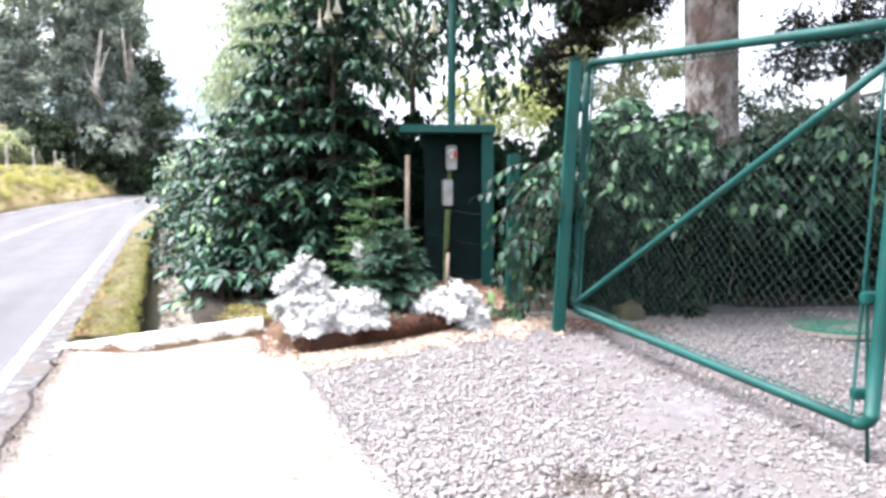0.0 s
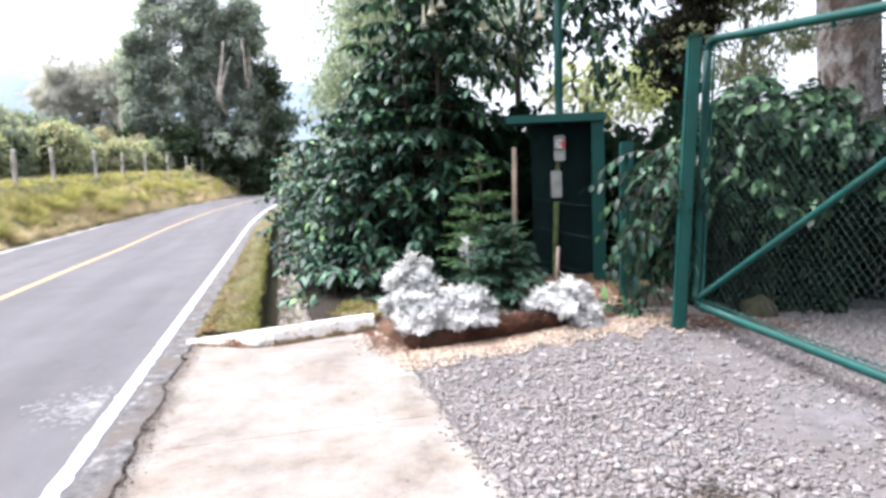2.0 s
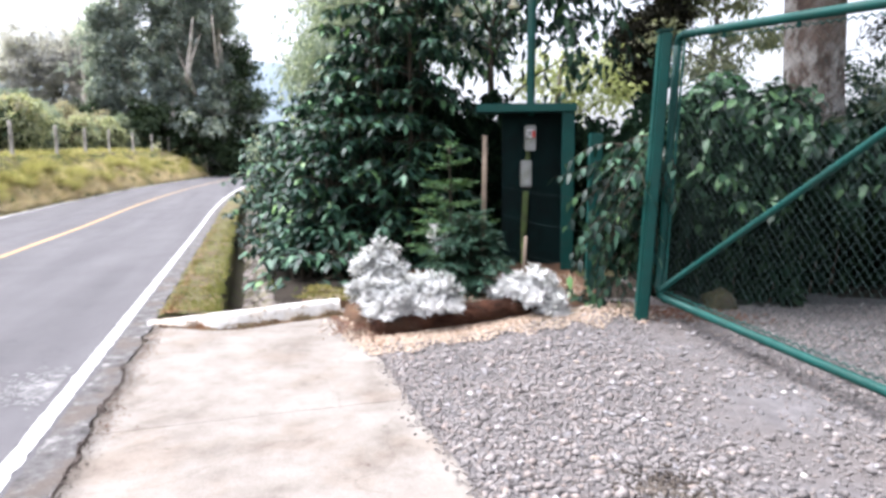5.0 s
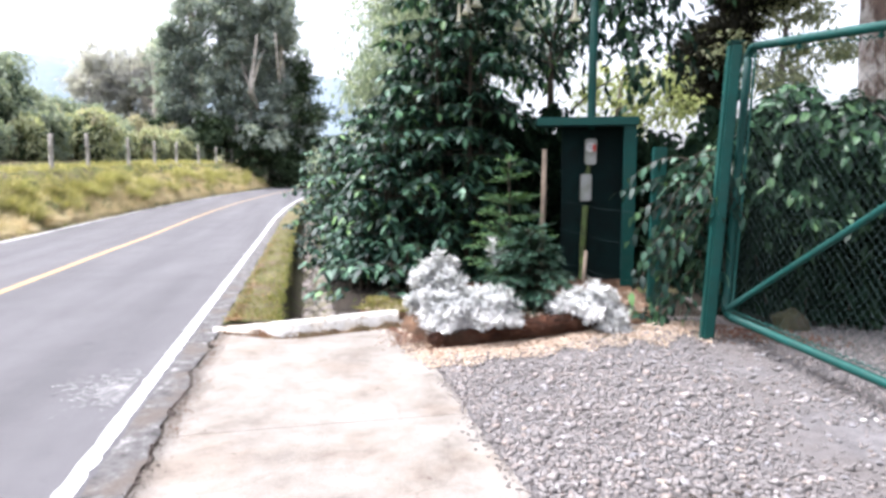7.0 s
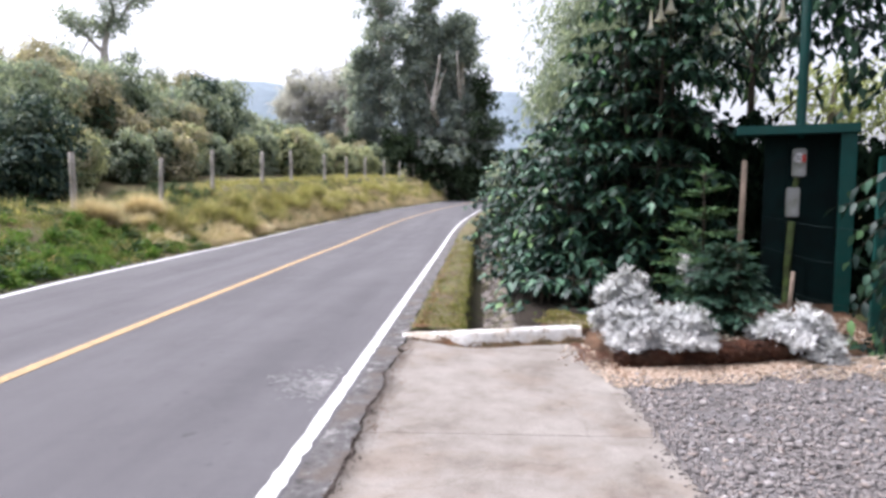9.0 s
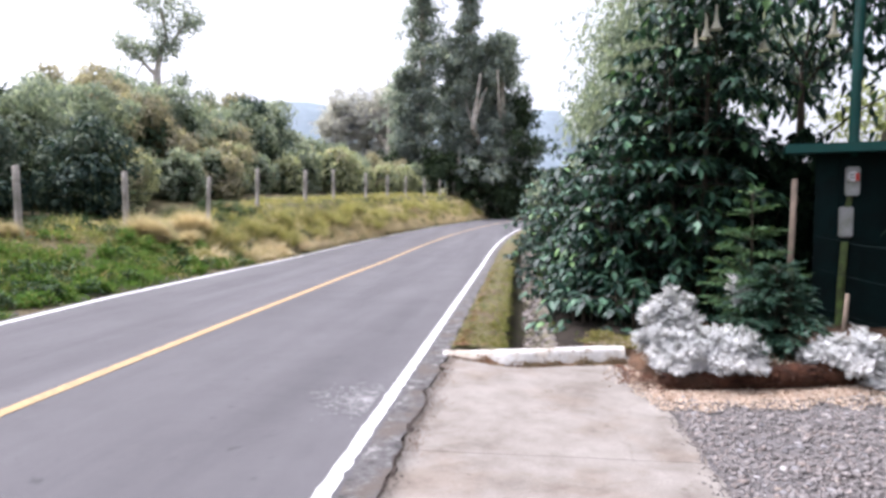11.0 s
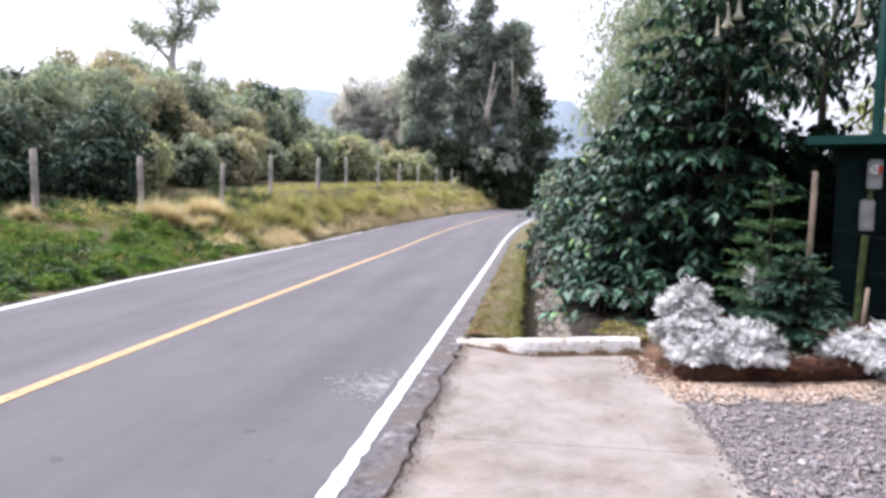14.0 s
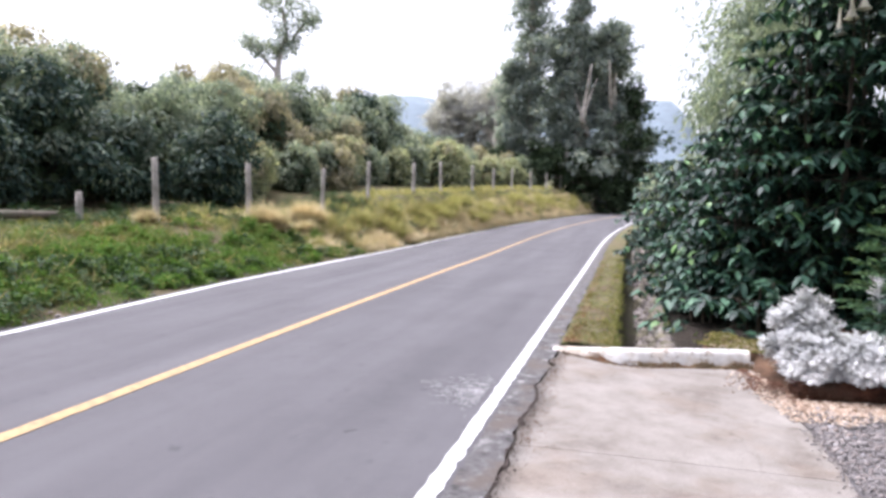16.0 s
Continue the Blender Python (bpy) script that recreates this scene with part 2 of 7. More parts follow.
M["twig"] = surface("twig", [(0.3, (0.03, 0.024, 0.018)), (0.7, (0.075, 0.062, 0.045))], 9, None, 1, 1.0, 40, 0.6, 0.01)
M["grey_plastic"] = surface("grey_plastic", [(0.3, (0.36, 0.37, 0.36)), (0.7, (0.5, 0.5, 0.49))], 5, (0.28, 0.3, 0.24), 6, 0.6, 60, 0.2, 0.002)
M["white_plastic"] = surface("white_plastic", [(0.3, (0.7, 0.7, 0.7)), (0.7, (0.8, 0.8, 0.8))], 5, None, 1, 0.4, 60, 0.1, 0.001)
M["red_label"] = surface("red_label", [(0.3, (0.5, 0.05, 0.04)), (0.7, (0.62, 0.08, 0.06))], 5, None, 1, 0.5, 60, 0.1, 0.001)
M["dark_print"] = surface("dark_print", [(0.3, (0.03, 0.03, 0.03)), (0.7, (0.06, 0.06, 0.06))], 5, None, 1, 0.5, 60, 0.1, 0.001)
M["mossy"] = surface("mossy", [(0.3, (0.06, 0.10, 0.03)), (0.7, (0.14, 0.2, 0.06))], 9, (0.05, 0.05, 0.03), 6, 0.9, 60, 0.6, 0.005)
M["mossy_rock"] = surface("mossy_rock", [(0.3, (0.035, 0.035, 0.018)), (0.7, (0.095, 0.088, 0.042))], 9, (0.055, 0.045, 0.033), 6, 1.0, 60, 0.8, 0.01)
M["red_soil"] = surface("red_soil", [(0.3, (0.1, 0.045, 0.028)), (0.7, (0.2, 0.105, 0.07))], 9, (0.14, 0.1, 0.075), 6, 1.0, 60, 0.8, 0.01)
M["lid"] = surface("lid", [(0.3, (0.012, 0.075, 0.05)), (0.7, (0.035, 0.13, 0.088))], 6, (0.12, 0.125, 0.11), 4, 0.7, 60, 0.3, 0.004)
M["stone"] = None


def stone_mat(n, l, p, out):
    g = n.new("ShaderNodeNewGeometry")
    c = ramp(n, l, g.outputs["Random Per Island"], [(0.0, (0.13, 0.118, 0.114)), (0.35, (0.182, 0.169, 0.164)), (0.7, (0.222, 0.206, 0.2)), (0.9, (0.24, 0.2, 0.178)), (1.0, (0.31, 0.29, 0.28))])
    fine = noise_tex(n, l, 90, 3)
    l.new(blend(n, l, 0.4, c, ramp(n, l, fine, [(0.3, (0.6, 0.6, 0.6)), (0.7, (1.2, 1.2, 1.2))]), "MULTIPLY"), p.inputs["Base Color"])
    p.inputs["Roughness"].default_value = 0.9
    bump(n, l, p, fine, 0.5, 0.004)


M["stone"] = mat("stone", stone_mat)


def loose_stone_mat(n, l, p, out):
    g = n.new("ShaderNodeObjectInfo")
    c = ramp(n, l, g.outputs["Random"], [(0.0, (0.12, 0.115, 0.118)), (0.5, (0.25, 0.243, 0.25)), (0.8, (0.32, 0.31, 0.31)), (0.9, (0.3, 0.24, 0.19)), (1.0, (0.42, 0.41, 0.4))])
    fine = noise_tex(n, l, 3, 4)
    l.new(blend(n, l, 0.5, c, ramp(n, l, fine, [(0.3, (0.6, 0.6, 0.6)), (0.7, (1.2, 1.2, 1.2))]), "MULTIPLY"), p.inputs["Base Color"])
    p.inputs["Roughness"].default_value = 0.9


M["loose_stone"] = mat("loose_stone", loose_stone_mat)
M["coffee_leaf"] = leafy("coffee_leaf", [(0.0, (0.004, 0.016, 0.012)), (0.45, (0.011, 0.037, 0.026)), (0.72, (0.042, 0.096, 0.066)), (0.93, (0.085, 0.185, 0.112)), (1.0, (0.14, 0.26, 0.09))], 0.46, 0.14, 0.26)
# Coffee rows in the distance: haze put into the leaf colour.
M["hazed_coffee"] = leafy("hazed_coffee", [(0.0, (0.19, 0.24, 0.2)), (0.6, (0.31, 0.36, 0.3)), (1.0, (0.44, 0.48, 0.4))], 0.6, 0.5, 0.2)
M["mid_coffee"] = leafy("mid_coffee", [(0.0, (0.07, 0.105, 0.085)), (0.6, (0.13, 0.175, 0.135)), (1.0, (0.22, 0.25, 0.19))], 0.6, 0.3, 0.15)
# Brown leaves paled and greyed to paint in the hillside's haze.
M["hazed_brown_leaf"] = leafy("hazed_brown_leaf", [(0.0, (0.28, 0.275, 0.205)), (0.5, (0.4, 0.375, 0.29)), (1.0, (0.52, 0.465, 0.37))], 0.8, 0.5, 0.15)
# Olive foliage, desaturated in its base colour to imitate haze.
M["hazed_olive_leaf"] = leafy("hazed_olive_leaf", [(0.0, (0.25, 0.285, 0.19)), (0.5, (0.39, 0.42, 0.285)), (1.0, (0.53, 0.545, 0.395))], 0.7, 0.5, 0.12)
M["bank_grass"] = leafy("bank_grass", [(0.0, (0.18, 0.2, 0.068)), (0.45, (0.335, 0.335, 0.13)), (0.8, (0.49, 0.45, 0.21)), (1.0, (0.63, 0.54, 0.33))], 0.8, 0.45, 0.1)
M["lime_leaf"] = leafy("lime_leaf", [(0.0, (0.25, 0.3, 0.15)), (0.5, (0.42, 0.47, 0.24)), (1.0, (0.6, 0.64, 0.38))], 0.7, 0.55, 0.12)
# Pale bluish green: haze over these trees, put into the leaf colour.
M["hazed_pale_leaf"] = leafy("hazed_pale_leaf", [(0.0, (0.17, 0.225, 0.185)), (0.5, (0.27, 0.33, 0.275)), (1.0, (0.42, 0.46, 0.38))], 0.7, 0.5, 0.2)
M["creeper_leaf"] = leafy("creeper_leaf", [(0.0, (0.004, 0.016, 0.009)), (0.45, (0.014, 0.046, 0.022)), (0.8, (0.05, 0.116, 0.058)), (1.0, (0.1, 0.19, 0.08))], 0.42, 0.08, 0.32)
M["vine_leaf"] = leafy("vine_leaf", [(0.0, (0.003, 0.012, 0.008)), (0.55, (0.008, 0.028, 0.016)), (0.85, (0.032, 0.078, 0.044)), (1.0, (0.08, 0.14, 0.06))], 0.42, 0.05, 0.22)
M["fir_leaf"] = leafy("fir_leaf", [(0.0, (0.032, 0.085, 0.042)), (0.6, (0.078, 0.16, 0.072)), (1.0, (0.18, 0.27, 0.11))], 0.6, 0.2, 0.22)
M["fir_low"] = leafy("fir_low", [(0.0, (0.011, 0.042, 0.03)), (0.6, (0.026, 0.075, 0.05)), (1.0, (0.06, 0.125, 0.075))], 0.5, 0.15)
# Haze over the tall cypresses, put into their leaves as pale blue-grey.
M["hazed_cypress"] = leafy("hazed_cypress", [(0.0, (0.22, 0.275, 0.285)), (0.6, (0.36, 0.415, 0.425)), (1.0, (0.5, 0.545, 0.54))], 0.9, 0.5, 0.08)
M["dark_coffee"] = leafy("dark_coffee", [(0.0, (0.022, 0.045, 0.04)), (0.6, (0.052, 0.092, 0.075)), (0.9, (0.12, 0.165, 0.12)), (1.0, (0.2, 0.24, 0.15))], 0.6, 0.22, 0.15)
# Near-black leaf: deep shade put into its colour, not its own green.
M["shade_toned_leaf"] = leafy("shade_toned_leaf", [(0.0, (0.004, 0.01, 0.006)), (0.6, (0.007, 0.017, 0.01)), (1.0, (0.018, 0.034, 0.018))], 0.85, 0.03, 0.03)
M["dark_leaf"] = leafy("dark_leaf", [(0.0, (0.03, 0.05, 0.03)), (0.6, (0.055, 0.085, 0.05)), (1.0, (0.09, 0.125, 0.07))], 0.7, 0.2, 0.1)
# Lone tree's leaves, lightened to carry the haze in their colour.
M["hazed_green"] = leafy("hazed_green", [(0.0, (0.25, 0.31, 0.3)), (0.6, (0.37, 0.42, 0.41)), (1.0, (0.5, 0.55, 0.5))], 0.8, 0.5, 0.15)
# Grey twigs of the thicket, tinted violet-blue for painted haze.
M["hazed_thicket"] = leafy("hazed_thicket", [(0.0, (0.4, 0.405, 0.46)), (0.6, (0.5, 0.5, 0.56)), (1.0, (0.62, 0.61, 0.66))], 0.9, 0.5, 0.05)
M["silver_leaf"] = leafy("silver_leaf", [(0.0, (0.42, 0.425, 0.445)), (0.5, (0.56, 0.565, 0.59)), (1.0, (0.7, 0.705, 0.725))], 0.9, 0.1, 0.1)
M["green_grass"] = leafy("green_grass", [(0.0, (0.06, 0.135, 0.024)), (0.5, (0.098, 0.195, 0.038)), (0.85, (0.15, 0.24, 0.055)), (1.0, (0.27, 0.28, 0.1))], 0.75, 0.4, 0.08)
M["tussock_brown"] = leafy("tussock_brown", [(0.0, (0.11, 0.125, 0.04)), (0.5, (0.2, 0.205, 0.072)), (0.85, (0.34, 0.3, 0.14)), (1.0, (0.5, 0.4, 0.24))], 0.8, 0.4, 0.1)
M["verge_blade"] = leafy("verge_blade", [(0.0, (0.11, 0.135, 0.04)), (0.5, (0.21, 0.235, 0.075)), (0.85, (0.33, 0.315, 0.125)), (1.0, (0.48, 0.4, 0.22))], 0.8, 0.4, 0.1)
# Soil darkened beyond its own tone to stand in for shade.
M["shaded_soil"] = surface("shaded_soil", [(0.3, (0.014, 0.011, 0.008)), (0.7, (0.04, 0.031, 0.022))], 9, (0.028, 0.021, 0.014), 3, 1.0, 50, 1.0, 0.03)
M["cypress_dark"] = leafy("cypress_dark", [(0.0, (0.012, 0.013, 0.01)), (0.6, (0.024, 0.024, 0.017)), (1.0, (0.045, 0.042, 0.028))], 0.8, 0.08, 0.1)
# Dark weeds; also painted shade under bushes and between tussocks.
M["weed_and_shade"] = leafy("weed_and_shade", [(0.0, (0.018, 0.045, 0.015)), (0.6, (0.035, 0.08, 0.025)), (1.0, (0.08, 0.13, 0.04))], 0.6, 0.2, 0.2)
M["dry_grass"] = leafy("dry_grass", [(0.0, (0.28, 0.265, 0.115)), (0.5, (0.48, 0.42, 0.22)), (1.0, (0.66, 0.57, 0.36))], 0.9, 0.4, 0.1)
M["rust_grass"] = leafy("rust_grass", [(0.0, (0.11, 0.06, 0.035)), (0.6, (0.24, 0.145, 0.085)), (1.0, (0.4, 0.27, 0.17))], 0.9, 0.25, 0.08)
M["straw"] = leafy("straw", [(0.0, (0.47, 0.4, 0.26)), (0.6, (0.65, 0.555, 0.4)), (1.0, (0.76, 0.66, 0.5))], 0.9, 0.35, 0.1)
M["petal"] = leafy("petal", [(0.0, (0.58, 0.56, 0.47)), (1.0, (0.7, 0.68, 0.6))], 0.6, 0.3)
# The ridge's blue is distance haze, put into its base colour.
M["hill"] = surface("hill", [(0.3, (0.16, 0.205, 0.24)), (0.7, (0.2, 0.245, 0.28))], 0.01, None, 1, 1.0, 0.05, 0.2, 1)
M["chips"] = leafy("chips", [(0.0, (0.29, 0.205, 0.15)), (0.5, (0.46, 0.36, 0.29)), (1.0, (0.6, 0.51, 0.44))], 0.95, 0.05, 0.1)

# ---- mesh helpers ----
rng = np.random.default_rng(7)
UP = np.array([0.0, 0.0, 1.0])


def part(name, me, material, parent=None, label=""):
    """Links a mesh (or bmesh) as one object, under a thing if one is given."""
    if isinstance(me, bmesh.types.BMesh):
        bm, me = me, bpy.data.meshes.new(name)
        bm.to_mesh(me)
        bm.free()
    if material:
        me.materials.append(material)
    ob = new(name, me)
    ob.parent = parent
    if label:
        ob["label"] = label
    return ob


def raw_mesh(name, verts, faces, smooth=False):
    """A mesh from arrays of vertices and of faces that all have the same number of corners."""
    verts, faces = np.asarray(verts, np.float32), np.asarray(faces, np.int32)
    me = bpy.data.meshes.new(name)
    k = faces.shape[1]
    me.vertices.add(len(verts))
    me.vertices.foreach_set("co", verts.ravel())
    me.loops.add(faces.size)
    me.loops.foreach_set("vertex_index", faces.ravel())
    me.polygons.add(len(faces))
    me.polygons.foreach_set("loop_start", np.arange(0, faces.size, k, dtype=np.int32))
    if smooth:
        me.polygons.foreach_set("use_smooth", np.ones(len(faces), bool))
    me.update(calc_edges=True)
    return me


def unit(v):
    return v / (np.linalg.norm(v, axis=-1, keepdims=True) + 1e-9)


def leaf_mesh(name, P, D, N, L, W, droop=0.25, fold=0.3):
    """Leaves as folded blades: base P, direction D, upper side N, length L, width W."""
    n = len(P)
    D = unit(D)
    S = unit(np.cross(D, N))
    N = np.cross(S, D)
    L, W = np.broadcast_to(L, n)[:, None], np.broadcast_to(W, n)[:, None]
    tip = P + D * L - N * L * droop
    side = P + D * L * 0.45 + N * W * fold - N * L * droop * (0.12 if droop >= 0.5 else 0.3)
    V = np.stack([P, tip, side + S * W * 0.5, side - S * W * 0.5], 1).reshape(-1, 3)
    # arching blades bend across, flatter leaves fold along the midrib
    F = np.array([[0, 3, 2], [3, 1, 2]] if droop >= 0.5 else [[0, 1, 2], [0, 3, 1]])
    F = (np.arange(n)[:, None, None] * 4 + F[None]).reshape(-1, 3)
    return raw_mesh(name, V, F)


def fine_leaf_mesh(name, P, D, N, L, W, droop=0.3, fold=0.2):
    """Leaves near the camera: a curved midrib and a rounded outline."""
    n = len(P)
    D = unit(D)
    S = unit(np.cross(D, N))
    N = np.cross(S, D)
    L, W = np.broadcast_to(L, n)[:, None], np.broadcast_to(W, n)[:, None]

    def rib(f):
        return P + D * L * f - N * L * droop * f * f

    m1, m2, tip = rib(0.33), rib(0.7), rib(1.0)
    lift = N * W * fold
    V = [P, m1, m2, tip, m1 + S * W * 0.5 + lift, m1 - S * W * 0.5 + lift, m2 + S * W * 0.4 + lift * 0.8, m2 - S * W * 0.4 + lift * 0.8]
    V = np.stack(V, 1).reshape(-1, 3)
    F = np.array([[0, 1, 4], [4, 1, 6], [1, 2, 6], [2, 3, 6], [0, 5, 1], [5, 7, 1], [1, 7, 2], [2, 7, 3]])
    F = (np.arange(n)[:, None, None] * 8 + F[None]).reshape(-1, 3)
    return raw_mesh(name, V, F, True)


def tubes(name, lines, sides=6):
    """Round, tapering limbs: a list of (points, radii)."""
    V, F = [], []
    for pts, radii in lines:
        pts = np.asarray(pts, float)
        base = len(V)
        for i, p in enumerate(pts):
            t = unit(pts[min(i + 1, len(pts) - 1)] - pts[max(i - 1, 0)])
            a = unit(np.cross(t, [0.31, 0.9, 0.12] if abs(t[2]) > 0.8 else UP))
            b = np.cross(t, a)
            for k in range(sides):
                w = 2 * math.pi * k / sides
                V.append(p + radii[i] * (math.cos(w) * a + math.sin(w) * b))
        for i in range(len(pts) - 1):
            for k in range(sides):
                q = base + i * sides
                F.append((q + k, q + (k + 1) % sides, q + sides + (k + 1) % sides, q + sides + k))
        q = base + (len(pts) - 1) * sides
        for c in (base, q):
            for k in range(1, sides - 2, 2):
                F.append((c, c + k, c + k + 1, c + (k + 2) % sides))
    return raw_mesh(name, V, F, True)


def box(bm, lo, hi, bevel=0.0):
    """A box between two corners, its edges rounded."""
    r = bmesh.ops.create_cube(bm, size=1)
    lo, hi = Vector(lo), Vector(hi)
    for v in r["verts"]:
        v.co = Vector([(lo[i] + hi[i]) / 2 + v.co[i] * (hi[i] - lo[i]) for i in range(3)])
    if bevel:
        bmesh.ops.bevel(bm, geom=list({e for v in r["verts"] for e in v.link_edges}), offset=bevel, segments=2, affect="EDGES")
    return bm


def empty(name, at, label, category, group="", kind=""):
    ob = new(name)
    ob.location = at
    return tagged(ob, label, category, group, kind)


def smooth(a, b, x):
    t = np.clip((x - a) / (b - a), 0, 1)
    return t * t * (3 - 2 * t)


def wob(x, y, scale, seed=0.0):
    return noise.noise(Vector((x / scale, y / scale, seed)))


# ---- plan: s runs along the road, o to the side from its near edge line (far side positive) ----
P0, RU, RN = np.array([-0.95, 0.0]), np.array([-0.294, 0.956]), np.array([-0.956, -0.294])
BEND = 20.0


def shift_of(s):
    return -0.0022 * np.maximum(s - BEND, 0) ** 2


def rise(s):
    """The road climbs gently towards its bend."""
    return 0.0166 * np.sqrt(np.maximum(s - 17, 0) ** 2 + 16) - 0.0664


def at(s, o, z=0.0):
    """A place from the distance along the road, the offset and the height. Past BEND the road turns gently to the near side."""
    s = np.asarray(s, float)
    p = P0 + np.multiply.outer(s, RU) + np.multiply.outer(np.asarray(o, float) + shift_of(np.minimum(s, 150)), RN)
    return np.concatenate([p, np.broadcast_to(np.asarray(z, float), p.shape[:-1])[..., None]], -1)


def so_of(x, y):
    p = np.stack([np.asarray(x, float), np.asarray(y, float)], -1) - P0
    s, o = p @ RU, p @ RN
    return s, o - shift_of(np.minimum(s, 150))


def o_left(s):
    return np.interp(s, [0, 5.3, 7, 10, 15, 40], [5.32, 5.49, 5.66, 5.91, 6.03, 6.05])


def o_mid(s):
    return np.interp(s, [0, 2.9, 5.3, 8, 14, 30], [2.63, 2.70, 2.76, 2.82, 2.91, 2.96])


def o_fence(s):
    return np.interp(s, [8, 12, 19, 27, 35, 52, 63], [9.5, 9.3, 8.75, 8.2, 8.0, 8.9, 9.5])


def z_fence(s):
    return np.interp(s, [-30, 8, 12, 15.5, 19.3, 22.6, 27, 31, 45, 60, 90], [0.85, 0.9, 0.92, 1.02, 1.14, 1.6, 1.76, 1.88, 2.15, 2.3, 1.2])


def drive_z(x, y):
    return smooth(0.3, 1.9, x) * np.clip(0.10 + (y - 5.9) * 0.085, -0.2, 0.12)


def bank_z(s, o):
    e = o_left(s) + 0.25
    f = o_fence(s)
    k = np.clip((o - e) / (f - e), 0, 1)
    hill = np.maximum(o - f, 0)
    return z_fence(s) * (0.55 * k + 0.45 * smooth(0, 1, k)) + 0.10 * np.minimum(hill, 60) + 0.02 * np.maximum(hill - 60, 0)


def ground_z(x, y):
    """The height of the natural ground."""
    s, o = so_of(x, y)
    left = bank_z(s, o)
    near = np.where((s < 6.6) | (o < -1.35), drive_z(x, y), 0.0) - 0.035
    ditch = np.where((s > 6.75) & (o < -0.8) & (o > -1.3), -0.75, 0.0)
    right = np.where(o < -1.3, 0.05 * smooth(1.3, 2.0, -o), 0.0)
    low = np.where((s < 6.4) & (o < -0.3) & (x < 8), 0.12, 0.0)
    return rise(s) - low + np.where(o > o_left(s) + 0.2, left, np.where(o > -0.3, -0.06, near + ditch * smooth(6.7, 7.2, s) + np.where(s > 6.6, right, 0)))


def sheet(name, S, O, zf, material, label, category, lift=0.0):
    """A strip of surface over a grid of s and o."""
    s, o = np.meshgrid(S, O, indexing="ij")
    p = at(s, o)
    p[..., 2] = zf(p[..., 0], p[..., 1], s, o) + lift + (rise(s) if name in ("verge", "ditch") else 0)
    a, b = s.shape
    i = np.arange(a * b).reshape(a, b)
    F = np.stack([i[:-1, :-1], i[:-1, 1:], i[1:, 1:], i[1:, :-1]], -1).reshape(-1, 4)[:, ::-1]
    ob = part(name, raw_mesh(name, p.reshape(-1, 3), F, True), material)
    return tagged(ob, label, category, kind="structure")


S_ALL = np.concatenate([[-900, -400, -150, -60, -30], np.arange(-20, 6.5, 1.0), [6.5, 6.65, 6.75, 7.0, 7.2], np.arange(7.7, 60, 1.0), np.arange(60, 140, 5.0), [160, 250, 400, 700, 1400]])
O_ALL = np.concatenate([[-900, -400, -150, -60, -30, -20, -14, -10, -7, -5, -4, -3, -2.4, -1.9, -1.5, -1.32, -1.28, -1.1, -0.95, -0.83, -0.79, -0.6, -0.45, -0.31, -0.29, 1, 3, 5],
                        np.arange(5.5, 11, 0.25), np.arange(11, 40, 1.5), [45, 60, 100, 160, 260, 500, 1200]])


def terrain(x, y, s, o):
    z = ground_z(x, y)
    bumpy = np.vectorize(lambda a, b: wob(a, b, 1.7) * 0.10 + wob(a, b, 0.6, 3.1) * 0.04)(x, y)
    return z + np.where((o > o_left(s) + 0.4) | ((o < -1.6) & ((s > 8) | (x > 8))), bumpy, 0)


sheet("ground", S_ALL, O_ALL, terrain, M["ground"], "hillside ground with grass and bare soil", "ground")

# road: asphalt with worn edge and painted lines
S_ROAD = np.concatenate([[-400, -150, -60], np.arange(-30, 130, 1.0), [150, 200]])
sheet("road", S_ROAD, np.linspace(0, 1, 9), lambda x, y, s, o: 0 * x, M["asphalt"], "grey asphalt two-lane road", "road")
road = bpy.data.objects["road"]
me = road.data
co = np.empty(len(me.vertices) * 3, np.float32)
s, k = np.meshgrid(S_ROAD, np.linspace(0, 1, 9), indexing="ij")
edge = -0.17 + 0.02 * np.vectorize(lambda v: wob(v, 0, 0.9))(s)
o = edge + k * (o_left(s) + 0.16 - edge)
p = at(s, o, 0 * k + rise(s))
me.vertices.foreach_set("co", p.reshape(-1).astype(np.float32))
me.update()


def line_strip(name, S, o_mid_f, width, z, material, label, ragged=0.012):
    S = np.asarray(S, float)
    k = np.array([-0.5, -0.17, 0.17, 0.5])
    s, w = np.meshgrid(S, k, indexing="ij")
    jag = np.vectorize(lambda a, b: wob(a, b, 0.11, 2.0))(s, w * 9) * ragged * (np.abs(w) > 0.4)
    p = at(s, o_mid_f(s) + w * width + jag, z + rise(s))
    a, b = s.shape
    i = np.arange(a * b).reshape(a, b)
    F = np.stack([i[:-1, :-1], i[1:, :-1], i[1:, 1:], i[:-1, 1:]], -1).reshape(-1, 4)
    return tagged(part(name, raw_mesh(name, p.reshape(-1, 3), F), material), label, "road marking", kind="structure")


S_LINE = np.concatenate([[-400, -150], np.arange(-40, 0, 1.0), np.arange(0, 14, 0.07), np.arange(14, 40, 0.5), np.arange(40, 130, 2.0)])
line_strip("edge_line_near", S_LINE, lambda s: 0 * s + 0.012, 0.094, 0.007, M["white_line"], "white painted edge line on asphalt", 0.022)
line_strip("centre_line", S_LINE, o_mid, 0.125, 0.006, M["yellow_line"], "yellow painted centre line on asphalt", 0.014)
line_strip("edge_line_far", S_LINE, lambda s: o_left(s) - 0.03, 0.13, 0.009, M["white_line"], "white painted edge line below the grassy bank", 0.008)
